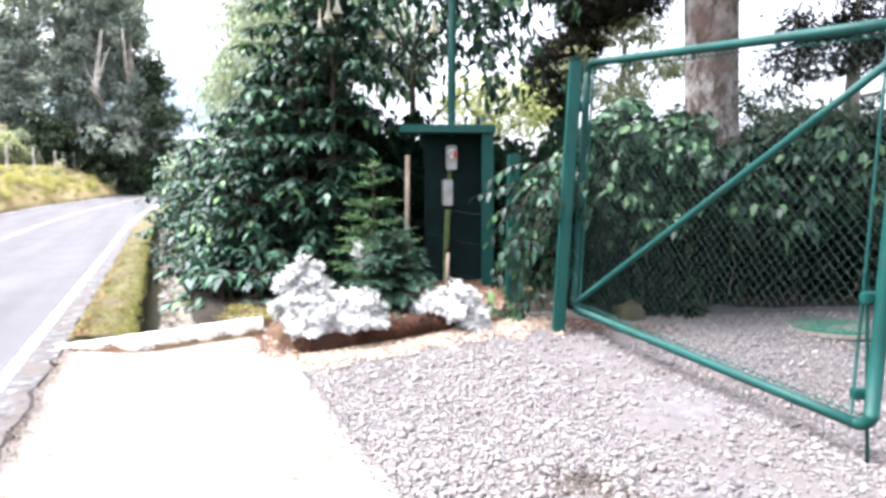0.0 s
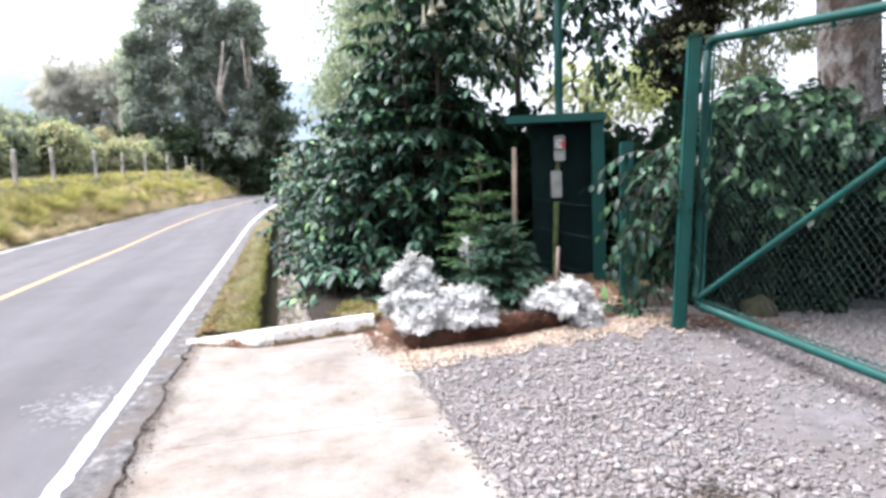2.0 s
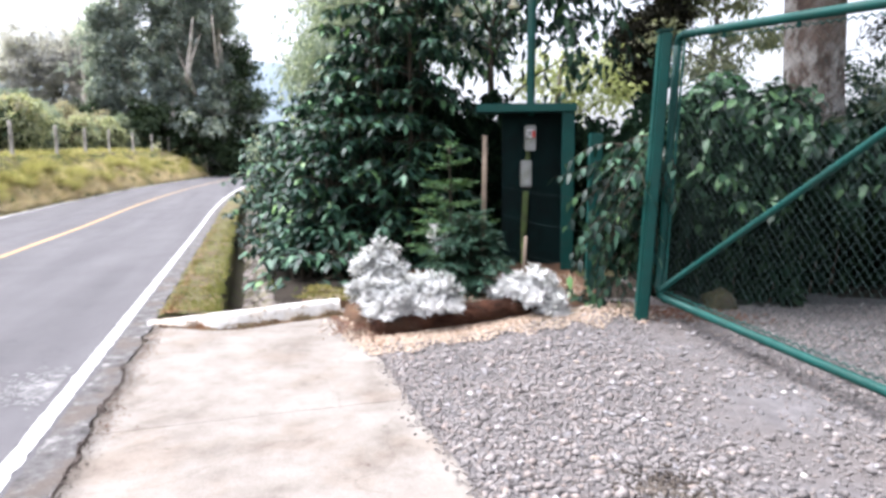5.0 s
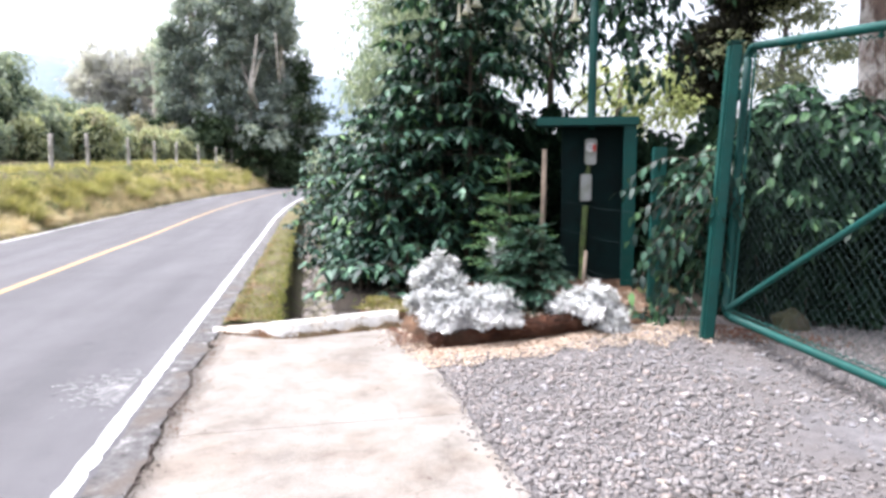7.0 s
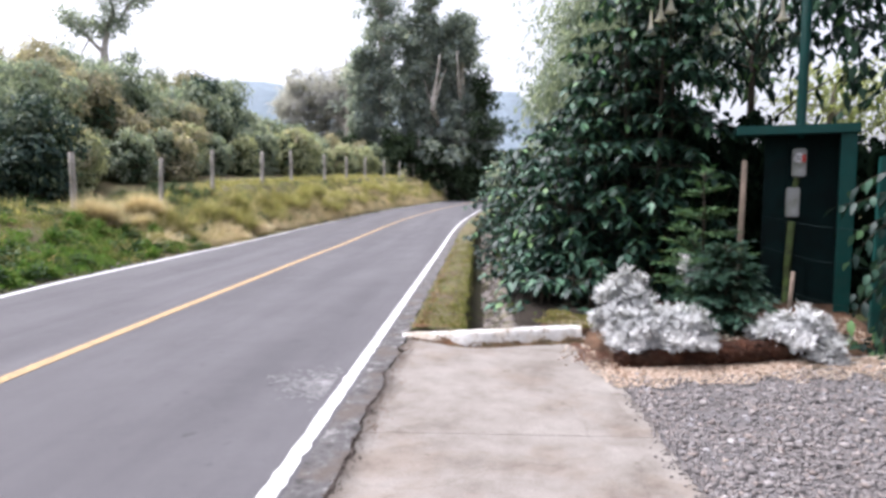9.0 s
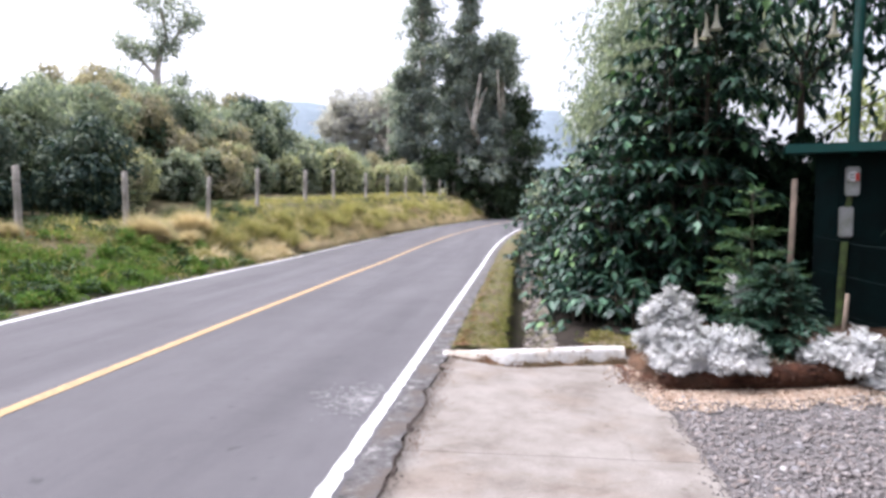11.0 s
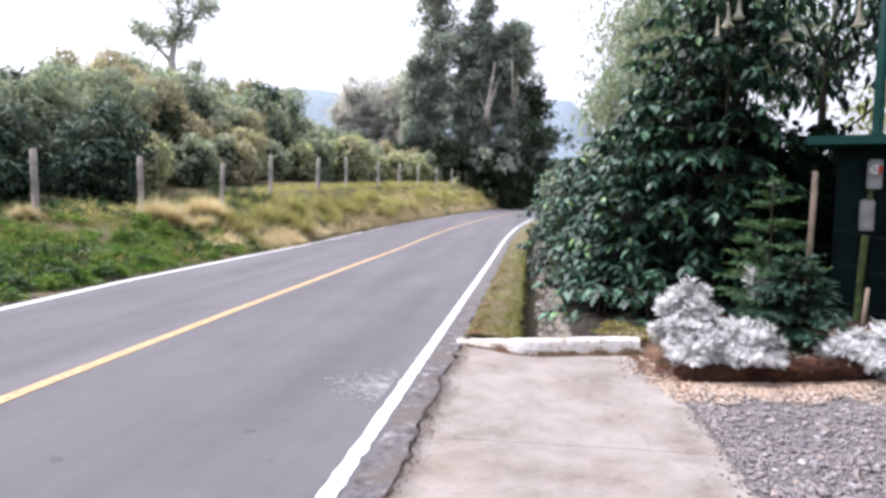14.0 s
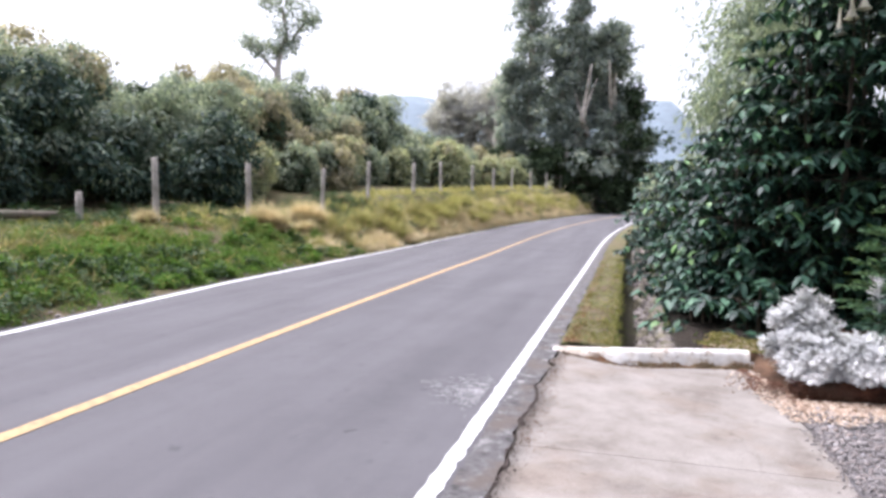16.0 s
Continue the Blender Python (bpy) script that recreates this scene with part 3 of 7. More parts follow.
def crack_line(s):
    """The offset of the ragged crack between asphalt and concrete."""
    return -0.278 + np.vectorize(lambda v: wob(v, 5.0, 0.6) * 0.06 + wob(v, 2.0, 0.16) * 0.03 + wob(v, 7.0, 0.05) * 0.012)(np.asarray(s, float))


S = np.arange(-14, 70, 0.05)
p = np.concatenate([at(S, crack_line(S) + 0.017 + 0.016 * np.array([wob(v, 3.0, 0.07) for v in S]), 0.003 + rise(S)), at(S, -0.17 + 0 * S, 0.006 + rise(S)), at(S, -0.062 + 0.018 * np.array([wob(v, 9.0, 0.1) for v in S]), 0.004 + rise(S))])
i = np.arange(3 * len(S)).reshape(3, -1)
F = np.stack([i[:-1, :-1], i[:-1, 1:], i[1:, 1:], i[1:, :-1]], -1).reshape(-1, 4)[:, ::-1]
tagged(part("road_shoulder", raw_mesh("road_shoulder", p, F), M["asphalt_edge"]), "crumbling grey asphalt road edge", "road", kind="structure")


# scuffed pale patch beside the edge line: thin flakes of worn paint
n = 520
S = 4.8 + rng.normal(0, 0.2, n)
O = 0.1 + np.abs(rng.normal(0, 0.15, n)) * (1 + 0.9 * np.clip(S - 4.5, 0, 1))
D = unit(np.tile([-0.85, -0.5, 0.0], (n, 1)) + rng.normal(0, 0.6, (n, 3)) * [1, 1, 0])
tagged(part("road_scuff", leaf_mesh("road_scuff", at(S, O, 0.0065 + rng.uniform(0, 0.0012, n)), D, np.tile(UP, (n, 1)), rng.uniform(0.02, 0.075, n), rng.uniform(0.006, 0.018, n), 0, 0), M["scuff"]), "pale scuffed paint flakes on the asphalt beside the edge line", "road marking", kind="stuff")

# ---- concrete apron, kerb, verge, ditch, drive ----
def apron_right(y):
    """The x of the apron's far edge, which runs beside the road."""
    return P0[0] + (y + 2.1 * RN[1]) / RU[1] * RU[0] - 2.1 * RN[0]


def strip_between(name, Y, xl, xr, zf, material, n=10, thick=0.0):
    y, k = np.meshgrid(Y, np.linspace(0, 1, n), indexing="ij")
    l, r = xl(y), xr(y)
    x = l + k * (r - l)
    p = np.stack([x, y, zf(x, y)], -1)
    a, b = y.shape
    i = np.arange(a * b).reshape(a, b)
    F = np.stack([i[:-1, :-1], i[:-1, 1:], i[1:, 1:], i[1:, :-1]], -1).reshape(-1, 4)
    V = p.reshape(-1, 3)
    if thick:
        rim = np.concatenate([i[0], i[1:, -1], i[-1, -2::-1], i[-2:0:-1, 0]])
        low = V[rim] - [0, 0, thick]
        m = len(rim)
        j = len(V) + np.arange(m)
        V = np.concatenate([V, low])
        F = np.concatenate([F, np.stack([rim, j, np.roll(j, -1), np.roll(rim, -1)], -1)])
    return part(name, raw_mesh(name, V, F, not thick), material)


pavement = empty("pavement", (0, 0, 0), "stained pale concrete driveway apron beside the road", "pavement", kind="structure")
EDGE = lambda s: crack_line(s) - 0.007 - 0.05 * np.clip(np.vectorize(lambda v: wob(v, 4.0, 0.33) + 0.5 * wob(v, 6.0, 0.11))(np.asarray(s, float)) - 0.05, 0, 0.6)
for s0, s1 in ((-14.0, -8.3), (-8.296, -4.3), (-4.296, -0.27), (-0.268, 3.7435), (3.745, 6.45)):
    S = np.linspace(s0, s1, 140)
    s, k = np.meshgrid(S, np.linspace(0, 1, 14), indexing="ij")
    e = EDGE(s)
    right = -2.1 + np.vectorize(lambda v: wob(v, 9.0, 0.4) * 0.03)(s)
    p = at(s, e + k * (right - e), 0.012)
    p[..., 2] -= 0.004 * ((k == 0) | (k == 1)) + 0.003 * ((s == S[0]) | (s == S[-1]))
    i = np.arange(s.size).reshape(s.shape)
    F = np.stack([i[:-1, :-1], i[1:, :-1], i[1:, 1:], i[:-1, 1:]], -1).reshape(-1, 4)[:, ::-1]
    V = p.reshape(-1, 3)
    rim = np.concatenate([i[0], i[1:, -1], i[-1, -2::-1], i[-2:0:-1, 0]])
    j = len(V) + np.arange(len(rim))
    F = np.concatenate([F, np.stack([rim, np.roll(rim, -1), np.roll(j, -1), j], -1)])
    part("slab", raw_mesh("slab", np.concatenate([V, V[rim] - [0, 0, 0.09]]), F), M["concrete"], pavement)
sheet("road_crack", np.linspace(-14, 6.6, 200), [-0.44, -0.36, -0.26, -0.15], lambda x, y, s, o: -0.022 + 0 * x, M["crack_earth"], "dark earth in the crack beside the asphalt", "ground")

drive = strip_between("drive", np.concatenate([[-40, -20, -12, -8], np.arange(-5, 7.9, 0.12)]), lambda y: apron_right(y) - 0.05, lambda y: 6.5 + 0 * y,
                      lambda x, y: drive_z(x, y) + 0.004 * np.vectorize(lambda a, b: wob(a, b, 0.2))(x, y), M["gravel_bed"], 50)
tagged(drive, "grey crushed gravel driveway with muddy tracks", "driveway", kind="structure")

# loose stones
def stones(name, pts, size, material, label, category):
    n = len(pts)
    octa = np.array([[1, 0, 0], [-1, 0, 0], [0, 1, 0], [0, -1, 0], [0, 0, 1], [0, 0, -1]], float)
    tri = np.array([[0, 2, 4], [2, 1, 4], [1, 3, 4], [3, 0, 4], [2, 0, 5], [1, 2, 5], [3, 1, 5], [0, 3, 5]])
    v = octa[None] * (size[:, None, None] * rng.uniform(0.55, 1.25, (n, 6, 1))) + rng.normal(0, 0.18, (n, 6, 3)) * size[:, None, None]
    a = rng.uniform(0, 6.28, n)
    c, sn = np.cos(a), np.sin(a)
    x = v[..., 0] * c[:, None] - v[..., 1] * sn[:, None]
    y = v[..., 0] * sn[:, None] + v[..., 1] * c[:, None]
    v = np.stack([x, y, v[..., 2] * 0.6], -1) + pts[:, None]
    F = (np.arange(n)[:, None, None] * 6 + tri[None]).reshape(-1, 3)
    return tagged(part(name, raw_mesh(name, v.reshape(-1, 3), F), material), label, category, kind="stuff")


def track(x, y):
    """Where wheels have pressed the stones into the mud: one inside the gate, one along it."""
    return np.exp(-((x - 2.0 - 0.12 * (5 - y)) / 0.42) ** 2) * smooth(2.6, 3.4, y) * smooth(6.2, 5.4, y)


k = 90000
y = rng.uniform(1.4, 7.2, k)
x = apron_right(y) + 0.02 + rng.uniform(0, 1, k) ** 1.15 * (6.2 - apron_right(y))
muddy = np.array([wob(u, v, 0.55, 12.0) for u, v in zip(x, y)])
keep = (rng.uniform(0, 1, k) > 0.8 * track(x, y)) & (rng.uniform(0, 1, k) < np.clip(1.0 - 1.8 * (muddy - 0.2), 0.2, 1)) & ~((y > 5.55 + 0.4 * (x + 0.4)) & (x < 1.9) & (rng.uniform(0, 1, k) < 0.93)) & (rng.uniform(0, 1, k) < np.clip(2.2 - 0.2 * y - 0.16 * np.abs(x - 1), 0.25, 1))
keep &= (np.hypot(x - 4.48, y - 5.7) > 0.4) & ~((x > 2.3) & (y > 6.3))
x, y = x[keep], y[keep]
size = rng.uniform(0.006, 0.019, len(x)) * (1 + (rng.uniform(0, 1, len(x)) > 0.91) * rng.uniform(0.4, 1.3, len(x)))
stones("gravel", np.stack([x, y, drive_z(x, y) + size * 0.3], -1), size, M["stone"], "grey crushed stone gravel on the driveway", "gravel")

k = 26000
y = 1.45 - rng.uniform(0, 1, k) ** 1.3 * 9
x = apron_right(y) + 0.02 + rng.uniform(0, 1, k) ** 1.1 * (6.2 - apron_right(y))
size = rng.uniform(0.008, 0.022, k)
stones("gravel", np.stack([x, y, drive_z(x, y) + size * 0.3], -1), size, M["stone"], "grey crushed stone gravel further down the driveway", "gravel")
n = 1500
y = rng.uniform(-1.0, 5.7, n)
x = apron_right(y) - np.abs(rng.normal(0, 0.05, n)) * (1 + 0.8 * np.array([wob(v, 2.0, 0.4) for v in y])) + 0.02
stones("gravel", np.stack([x, y, 0.016 + 0 * x], -1), rng.uniform(0.003, 0.013, n), M["stone"], "grey gravel strewn over the concrete's edge", "gravel")
n = 420
q = np.stack([1.25 + rng.normal(0, 0.14, n), 3.2 + rng.normal(0, 0.09, n), 0 * rng.normal(0, 1, n)], -1)
q[:, 2] = drive_z(q[:, 0], q[:, 1]) + 0.008
stones("mud", q, rng.uniform(0.008, 0.02, n), M["crack_earth"], "dark mud and rotten leaves on the gravel", "mud")

# the larger loose stones, each by itself
shapes = []
for q in range(7):
    bm = bmesh.new()
    bmesh.ops.create_icosphere(bm, subdivisions=1, radius=1)
    rs = np.random.default_rng(300 + q)
    for v in bm.verts:
        v.co = Vector((v.co.x * 1.0, v.co.y * 0.75, v.co.z * 0.5)) * float(rs.uniform(0.75, 1.2))
    sm = bpy.data.meshes.new("stone")
    bm.to_mesh(sm)
    bm.free()
    sm.materials.append(M["loose_stone"])
    shapes.append(sm)
for q in range(280):
    y = rng.uniform(2.3, 5.6)
    x = float(apron_right(y)) + 0.05 + rng.uniform(0, 1) * 2.6
    st = new("stone", shapes[q % 7])
    st.parent = drive
    sz = rng.uniform(0.016, 0.03)
    st.location = (x, y, float(drive_z(np.array(x), np.array(y))) + sz * 0.25)
    st.scale = (sz, sz, sz)
    st.rotation_euler = (rng.normal(0, 0.2), rng.normal(0, 0.2), rng.uniform(0, 6.28))

# kerb: a low white-painted beam, its road end worn down to a wedge
KERB = [(-2.66, 6.22, 0.035, 0.05), (-2.45, 6.13, 0.075, 0.08), (-2.15, 6.03, 0.115, 0.10), (-1.85, 5.97, 0.15, 0.11), (-1.75, 5.99, 0.165, 0.12), (-1.3, 6.26, 0.17, 0.12), (-0.80, 6.55, 0.165, 0.12)]
K = np.array(KERB)
along = np.linspace(0, len(K) - 1, 37)
K = np.stack([np.interp(along, np.arange(len(K)), np.convolve(np.pad(K[:, c], 1, mode="edge"), [0.12, 0.76, 0.12], "valid")) for c in range(4)], -1)
K[:, 1] += 0.006 * np.sin(along * 4.1) + 0.002 * np.sin(along * 9.3)
K[:, 2] += 0.004 * np.sin(along * 2.3 + 1) + 0.002 * np.sin(along * 7)
KERB = K.tolist()
V, F = [], []
for x, y, h, d in KERB:
    nx, ny = -0.35, 0.937
    for q, z in ((0, 0.0), (0.02, h * 0.75), (0.05, h), (d - 0.03, h), (d, h * 0.8), (d, -0.3)):
        V.append((x + nx * q, y + ny * q, z))
for i in range(len(KERB) - 1):
    for j in range(5):
        a = i * 6 + j
        F.append((a, a + 6, a + 7, a + 1))
for c in (0, (len(KERB) - 1) * 6):
    F += [(c, c + 1, c + 4, c + 5), (c + 1, c + 2, c + 3, c + 4)]
kerb = part("kerb", raw_mesh("kerb", V, F), M["kerb_paint"])
tagged(kerb, "low white-painted concrete kerb with chipped earthy face", "kerb", kind="structure")

S_V = np.concatenate([[6.62, 6.7, 6.8], np.arange(7.0, 60, 0.5)])
sheet("verge", S_V, [-0.82, -0.78, -0.7, -0.55, -0.4, -0.28], lambda x, y, s, o: 0.02 + 0.03 * np.sin((o + 0.8) / 0.54 * 3.1) + 0.02 * np.vectorize(lambda a, b: wob(a, b, 0.4))(x, y), M["verge"], "mossy yellow-green grass verge beside the road", "verge")
sheet("ditch", S_V, [-1.2, -1.12, -1.0, -0.9, -0.85, -0.82],
      lambda x, y, s, o: np.interp(o, [-1.2, -1.1, -0.95, -0.84, -0.82], [-0.5, -0.55, -0.55, -0.4, 0.02]) + 0.012 * np.vectorize(lambda a, b: wob(a, b, 0.3))(x, y),
      M["ditch_floor"], "dark earth ditch beside the verge", "ditch")
sheet("ditch_wall", np.concatenate([np.arange(6.5, 20, 0.12), np.arange(20, 60, 0.5)]), [-1.62, -1.5, -1.4, -1.32, -1.27, -1.23, -1.2, -1.17, -1.14],
      lambda x, y, s, o: np.interp(o, [-1.62, -1.45, -1.3, -1.2, -1.14], [-0.05, 0.05, 0.03, -0.22, -0.58]) * smooth(6.8, 7.8, s) - 0.27 * (1 - smooth(6.8, 7.8, s)) + 0.03 * np.vectorize(lambda a, b: wob(a, b, 0.12))(x, y) + rise(s),
      M["ditch"], "rough stone lining on the ditch's far side", "ditch")

n = 2400
S = 6.75 + rng.uniform(0, 1, n) ** 1.5 * 22
q = at(S, -1.08 - rng.uniform(0, 1, n) * np.where(S < 10.5, 0.3, 0.5))
q[:, 2] = np.interp(so_of(q[:, 0], q[:, 1])[1], [-1.6, -1.3, -1.2, -1.08], [0.03, 0.02, -0.16, -0.26]) * smooth(6.3, 7.0, S) + rise(S)
stones("ditch_stones", q, rng.uniform(0.025, 0.085, n), M["ditch_stone"], "rough pale brown stones lining the ditch", "stones")

n = 5200
S = rng.uniform(-3, 6.4, n)
fill = np.array([wob(v, 8.0, 0.45) for v in S])
keep = rng.uniform(-0.35, 0.25, n) < fill
S = S[keep]
q = at(S, crack_line(S) + 0.02 - np.abs(rng.normal(0, 0.045, len(S))), rng.uniform(-0.012, 0.004, len(S)) + 0.012 * (rng.uniform(0, 1, len(S)) < 0.4))
stones("crack_fill", q, rng.uniform(0.004, 0.013, len(S)), M["pink_grit"], "pinkish grey grit filling stretches of the crack", "grit")
n = 1500
S = rng.uniform(-2, 6.4, n)
q = at(S, crack_line(S) - 0.012 - np.abs(rng.normal(0, 0.045, n)) * (1 + 0.8 * smooth(4.0, 6.0, S)), 0.014)
stones("crack_dirt", q, rng.uniform(0.0015, 0.0045, n), M["crack_earth"], "dark grit beside the cracked concrete edge", "grit")
n = 600
S = rng.uniform(3.6, 6.3, n)
q = at(S, crack_line(S) - 0.03 - np.abs(rng.normal(0, 0.07, n)), 0.014)
stones("crack_dirt", q, rng.uniform(0.002, 0.007, n), M["red_soil"], "reddish grit washed along the concrete edge", "grit")

# planting bed with rotten log edging
def bed_front(x):
    return np.interp(x, [-0.9, -0.8, -0.42, 0.21, 0.9, 1.35, 1.75], [6.6, 6.35, 5.69, 5.99, 6.32, 6.30, 6.4])


X = np.linspace(-0.85, 1.72, 44)
k = np.linspace(0, 1, 22)
x, kk = np.meshgrid(X, k, indexing="ij")
y = bed_front(x) + kk * (9.4 - bed_front(x))
side = smooth(-0.85, -0.3, x)
z = 0.005 + (0.1 * smooth(0, 0.03, kk) + 0.07 * smooth(0.03, 0.1, kk)) * (0.25 + 0.75 * side) + 0.09 * (1 - side) * smooth(0.05, 0.35, kk) + 0.05 * np.vectorize(lambda a, b: wob(a, b, 0.35))(x, y) * (kk > 0.02)
i = np.arange(x.size).reshape(x.shape)
bed = part("planting_bed", raw_mesh("planting_bed", np.stack([x, y, z], -1).reshape(-1, 3), np.stack([i[:-1, :-1], i[1:, :-1], i[1:, 1:], i[:-1, 1:]], -1).reshape(-1, 4), True), M["soil"])
tagged(bed, "dark soil planting bed with wood chips", "planting bed", kind="structure")


def log(points, r0, r1, label):
    pts = []
    P = np.array(points, float)
    for q in np.linspace(0, len(P) - 1, 60):
        a = int(min(q, len(P) - 2))
        pts.append(P[a] + (q - a) * (P[a + 1] - P[a]))
    pts = np.array(pts)
    rad = np.linspace(r0, r1, len(pts)) * (1 + 0.18 * np.array([wob(v, 0, 1.3, 4) for v in range(len(pts))]))
    me = tubes("log", [(pts, rad)], 16)
    for v in me.vertices:
        f = wob(v.co.x + v.co.y, v.co.z, 0.06, 2.0) * 0.022 + wob(v.co.x - v.co.z, v.co.y, 0.02, 5.0) * 0.01
        v.co = v.co + Vector((f, f, f * 0.8))
    return tagged(part("edging_log", me, M["log"]), label, "log", "bed edging logs")


log([(-0.46, 5.75, 0.04), (-0.1, 5.9, 0.07), (0.25, 6.06, 0.09)], 0.088, 0.088, "rotten dark brown log edging the bed")
log([(0.2, 6.05, 0.09), (0.6, 6.23, 0.11), (0.98, 6.38, 0.13)], 0.10, 0.105, "rotten dark brown log edging the bed")


n = 700
line = np.array([(-0.46, 5.75, 0.04), (0.25, 6.06, 0.09), (0.98, 6.38, 0.13)])
w = rng.uniform(0, 2, n)
P = np.stack([np.interp(w, range(3), line[:, c]) for c in range(3)], -1)
up = rng.uniform(-0.4, 1.3, n)
P += np.stack([0.085 * np.cos(up) * 0.4, -0.085 * np.cos(up) * 0.95, 0.09 * np.sin(up)], -1)
D = unit(np.tile([0.85, 0.4, 0.05], (n, 1)) * rng.choice([-1, 1], (n, 1)) + rng.normal(0, 0.5, (n, 3)))
tagged(part("bark_shreds", leaf_mesh("bark_shreds", P, D, np.tile([0.2, -0.7, 0.7], (n, 1)) + rng.normal(0, 0.4, (n, 3)), rng.uniform(0.03, 0.11, n), rng.uniform(0.006, 0.02, n), 0.1, 0.1), M["log"]), "loose dark bark shreds on the rotten logs", "bark", kind="stuff")


def chips(n, xf, yf, zf, label):
    x = xf(n)
    y = yf(x, n)
    P = np.stack([x, y, zf(x, y)], -1)
    D = unit(rng.normal(0, 1, (n, 3)) * [1, 1, 0.25])
    me = leaf_mesh("chips", P, D, UP + rng.normal(0, 0.35, (n, 3)), rng.uniform(0.012, 0.038, n), rng.uniform(0.008, 0.02, n), 0.05, 0.1)
    return tagged(part("wood_chips", me, M["chips"]), label, "wood chips", kind="stuff")


mulch = strip_between("mulch", np.linspace(0, 1, 8), lambda y: -0.62 + 0 * y, lambda y: 1.95 + 0 * y, lambda x, y: 0.006 + 0 * x, M["mulch"], 40)
me = mulch.data
co = np.array([v.co[:] for v in me.vertices])
k = co[:, 1].copy()
co[:, 1] = bed_front(co[:, 0]) - 0.02 - (1 - k) * (0.3 + 0.2 * np.array([wob(v, 1, 0.25) for v in co[:, 0]]))
co[:, 2] = drive_z(co[:, 0], co[:, 1]) + 0.012
me.vertices.foreach_set("co", co.astype(np.float32).ravel())
tagged(mulch, "pale orange sawdust strip along the bed", "mulch", kind="structure")
chips(9600, lambda n: rng.uniform(-0.72, 2.0, n), lambda x, n: bed_front(x) - 0.02 - rng.uniform(0, 1, n) ** 1.7 * (0.56 + 0.25 * np.array([wob(v, 6, 0.2) for v in x])), lambda x, y: drive_z(x, y) + 0.02, "pale orange wood chips along the planting bed")
chips(420, lambda n: rng.uniform(-1.0, -0.4, n), lambda x, n: 6.55 - 0.25 * (x + 0.7) - np.abs(rng.normal(0, 0.35, n)), lambda x, y: 0.017 + 0 * x, "scattered wood chips on the concrete's corner")
chips(2600, lambda n: rng.uniform(-0.75, 1.6, n), lambda x, n: bed_front(x) + 0.12 + rng.uniform(0, 1, n) * 1.1, lambda x, y: 0.215 + 0.05 * np.vectorize(lambda a, b: wob(a, b, 0.35))(x, y), "orange wood chips on the planting bed soil")

def patch(name, corners, z, material, label):
    """An uneven patch of earth between four corners on the ground."""
    A = np.array(corners, float)
    u, v = np.meshgrid(np.linspace(0, 1, 16), np.linspace(0, 1, 10), indexing="ij")
    p = (A[0] * (1 - u)[..., None] * (1 - v)[..., None] + A[1] * u[..., None] * (1 - v)[..., None] + A[2] * u[..., None] * v[..., None] + A[3] * (1 - u)[..., None] * v[..., None])
    h = z + 0.05 * np.vectorize(lambda a, b: wob(a, b, 0.3))(p[..., 0], p[..., 1])
    h = h - 0.12 * (1 - smooth(0, 0.2, np.minimum(np.minimum(u, 1 - u), np.minimum(v, 1 - v))))
    i = np.arange(u.size).reshape(u.shape)
    F = np.stack([i[:-1, :-1], i[1:, :-1], i[1:, 1:], i[:-1, 1:]], -1).reshape(-1, 4)
    return tagged(part(name, raw_mesh(name, np.concatenate([p, h[..., None]], -1).reshape(-1, 3), F, True), material), label, "ground", kind="structure")


# Dark patches put hedge and bush shade into the ground colour.
patch("soil", [(1.62, 6.5), (2.25, 6.3), (2.25, 8.2), (1.62, 8.2)], 0.16, M["shaded_soil"], "soil between the green posts, darkened for shade")
patch("soil", [(2.12, 6.25), (3.7, 6.02), (3.7, 8.1), (2.12, 8.3)], 0.19, M["shaded_soil"], "dark soil under the hedge, its shade put into the colour")
patch("soil", [(3.6, 6.5), (7.8, 6.3), (8.2, 8.3), (3.6, 8.3)], 0.19, M["shaded_soil"], "dark soil under the lower hedge, its shade put into the colour")
patch("soil", [tuple(at(6.9, -1.34)[:2]), tuple(at(6.9, -2.3)[:2]), tuple(at(11.0, -2.3)[:2]), tuple(at(11.0, -1.34)[:2])], 0.13, M["shaded_soil"], "dark patch painting the shade under the coffee bushes beside the ditch")
patch("soil", [(-1.4, 6.72), (-0.75, 6.85), (-0.6, 7.9), (-1.6, 7.7)], 0.08, M["soil"], "bare brown soil behind the kerb under the coffee bush")
chips(420, lambda n: rng.uniform(-1.25, -0.75, n), lambda x, n: 6.85 + 0.3 * (x + 1) + rng.uniform(0, 0.6, n) ** 1.3, lambda x, y: 0.12 + 0.05 * np.vectorize(lambda a, b: wob(a, b, 0.3))(x, y), "tan dead leaves and chips on soil behind the kerb")

n = 700
x = rng.uniform(-2.5, -0.8, n)
y = np.interp(x, K[:, 0], K[:, 1]) - np.abs(rng.normal(0, 0.03, n)) + 0.01
stones("kerb_dirt", np.stack([x, y, 0.014 + 0 * x], -1), rng.uniform(0.004, 0.016, n), M["soil"], "crumbs of brown earth along the kerb's foot", "soil")

n = 2600
x = np.concatenate([rng.uniform(-1.72, -0.84, n - 500), rng.normal(-2.06, 0.07, 500)])
heap = 0.085 * np.clip(0.55 + np.array([wob(v, 3.0, 0.16) for v in x]), 0.1, 1.2)
k = rng.uniform(0, 1, n)
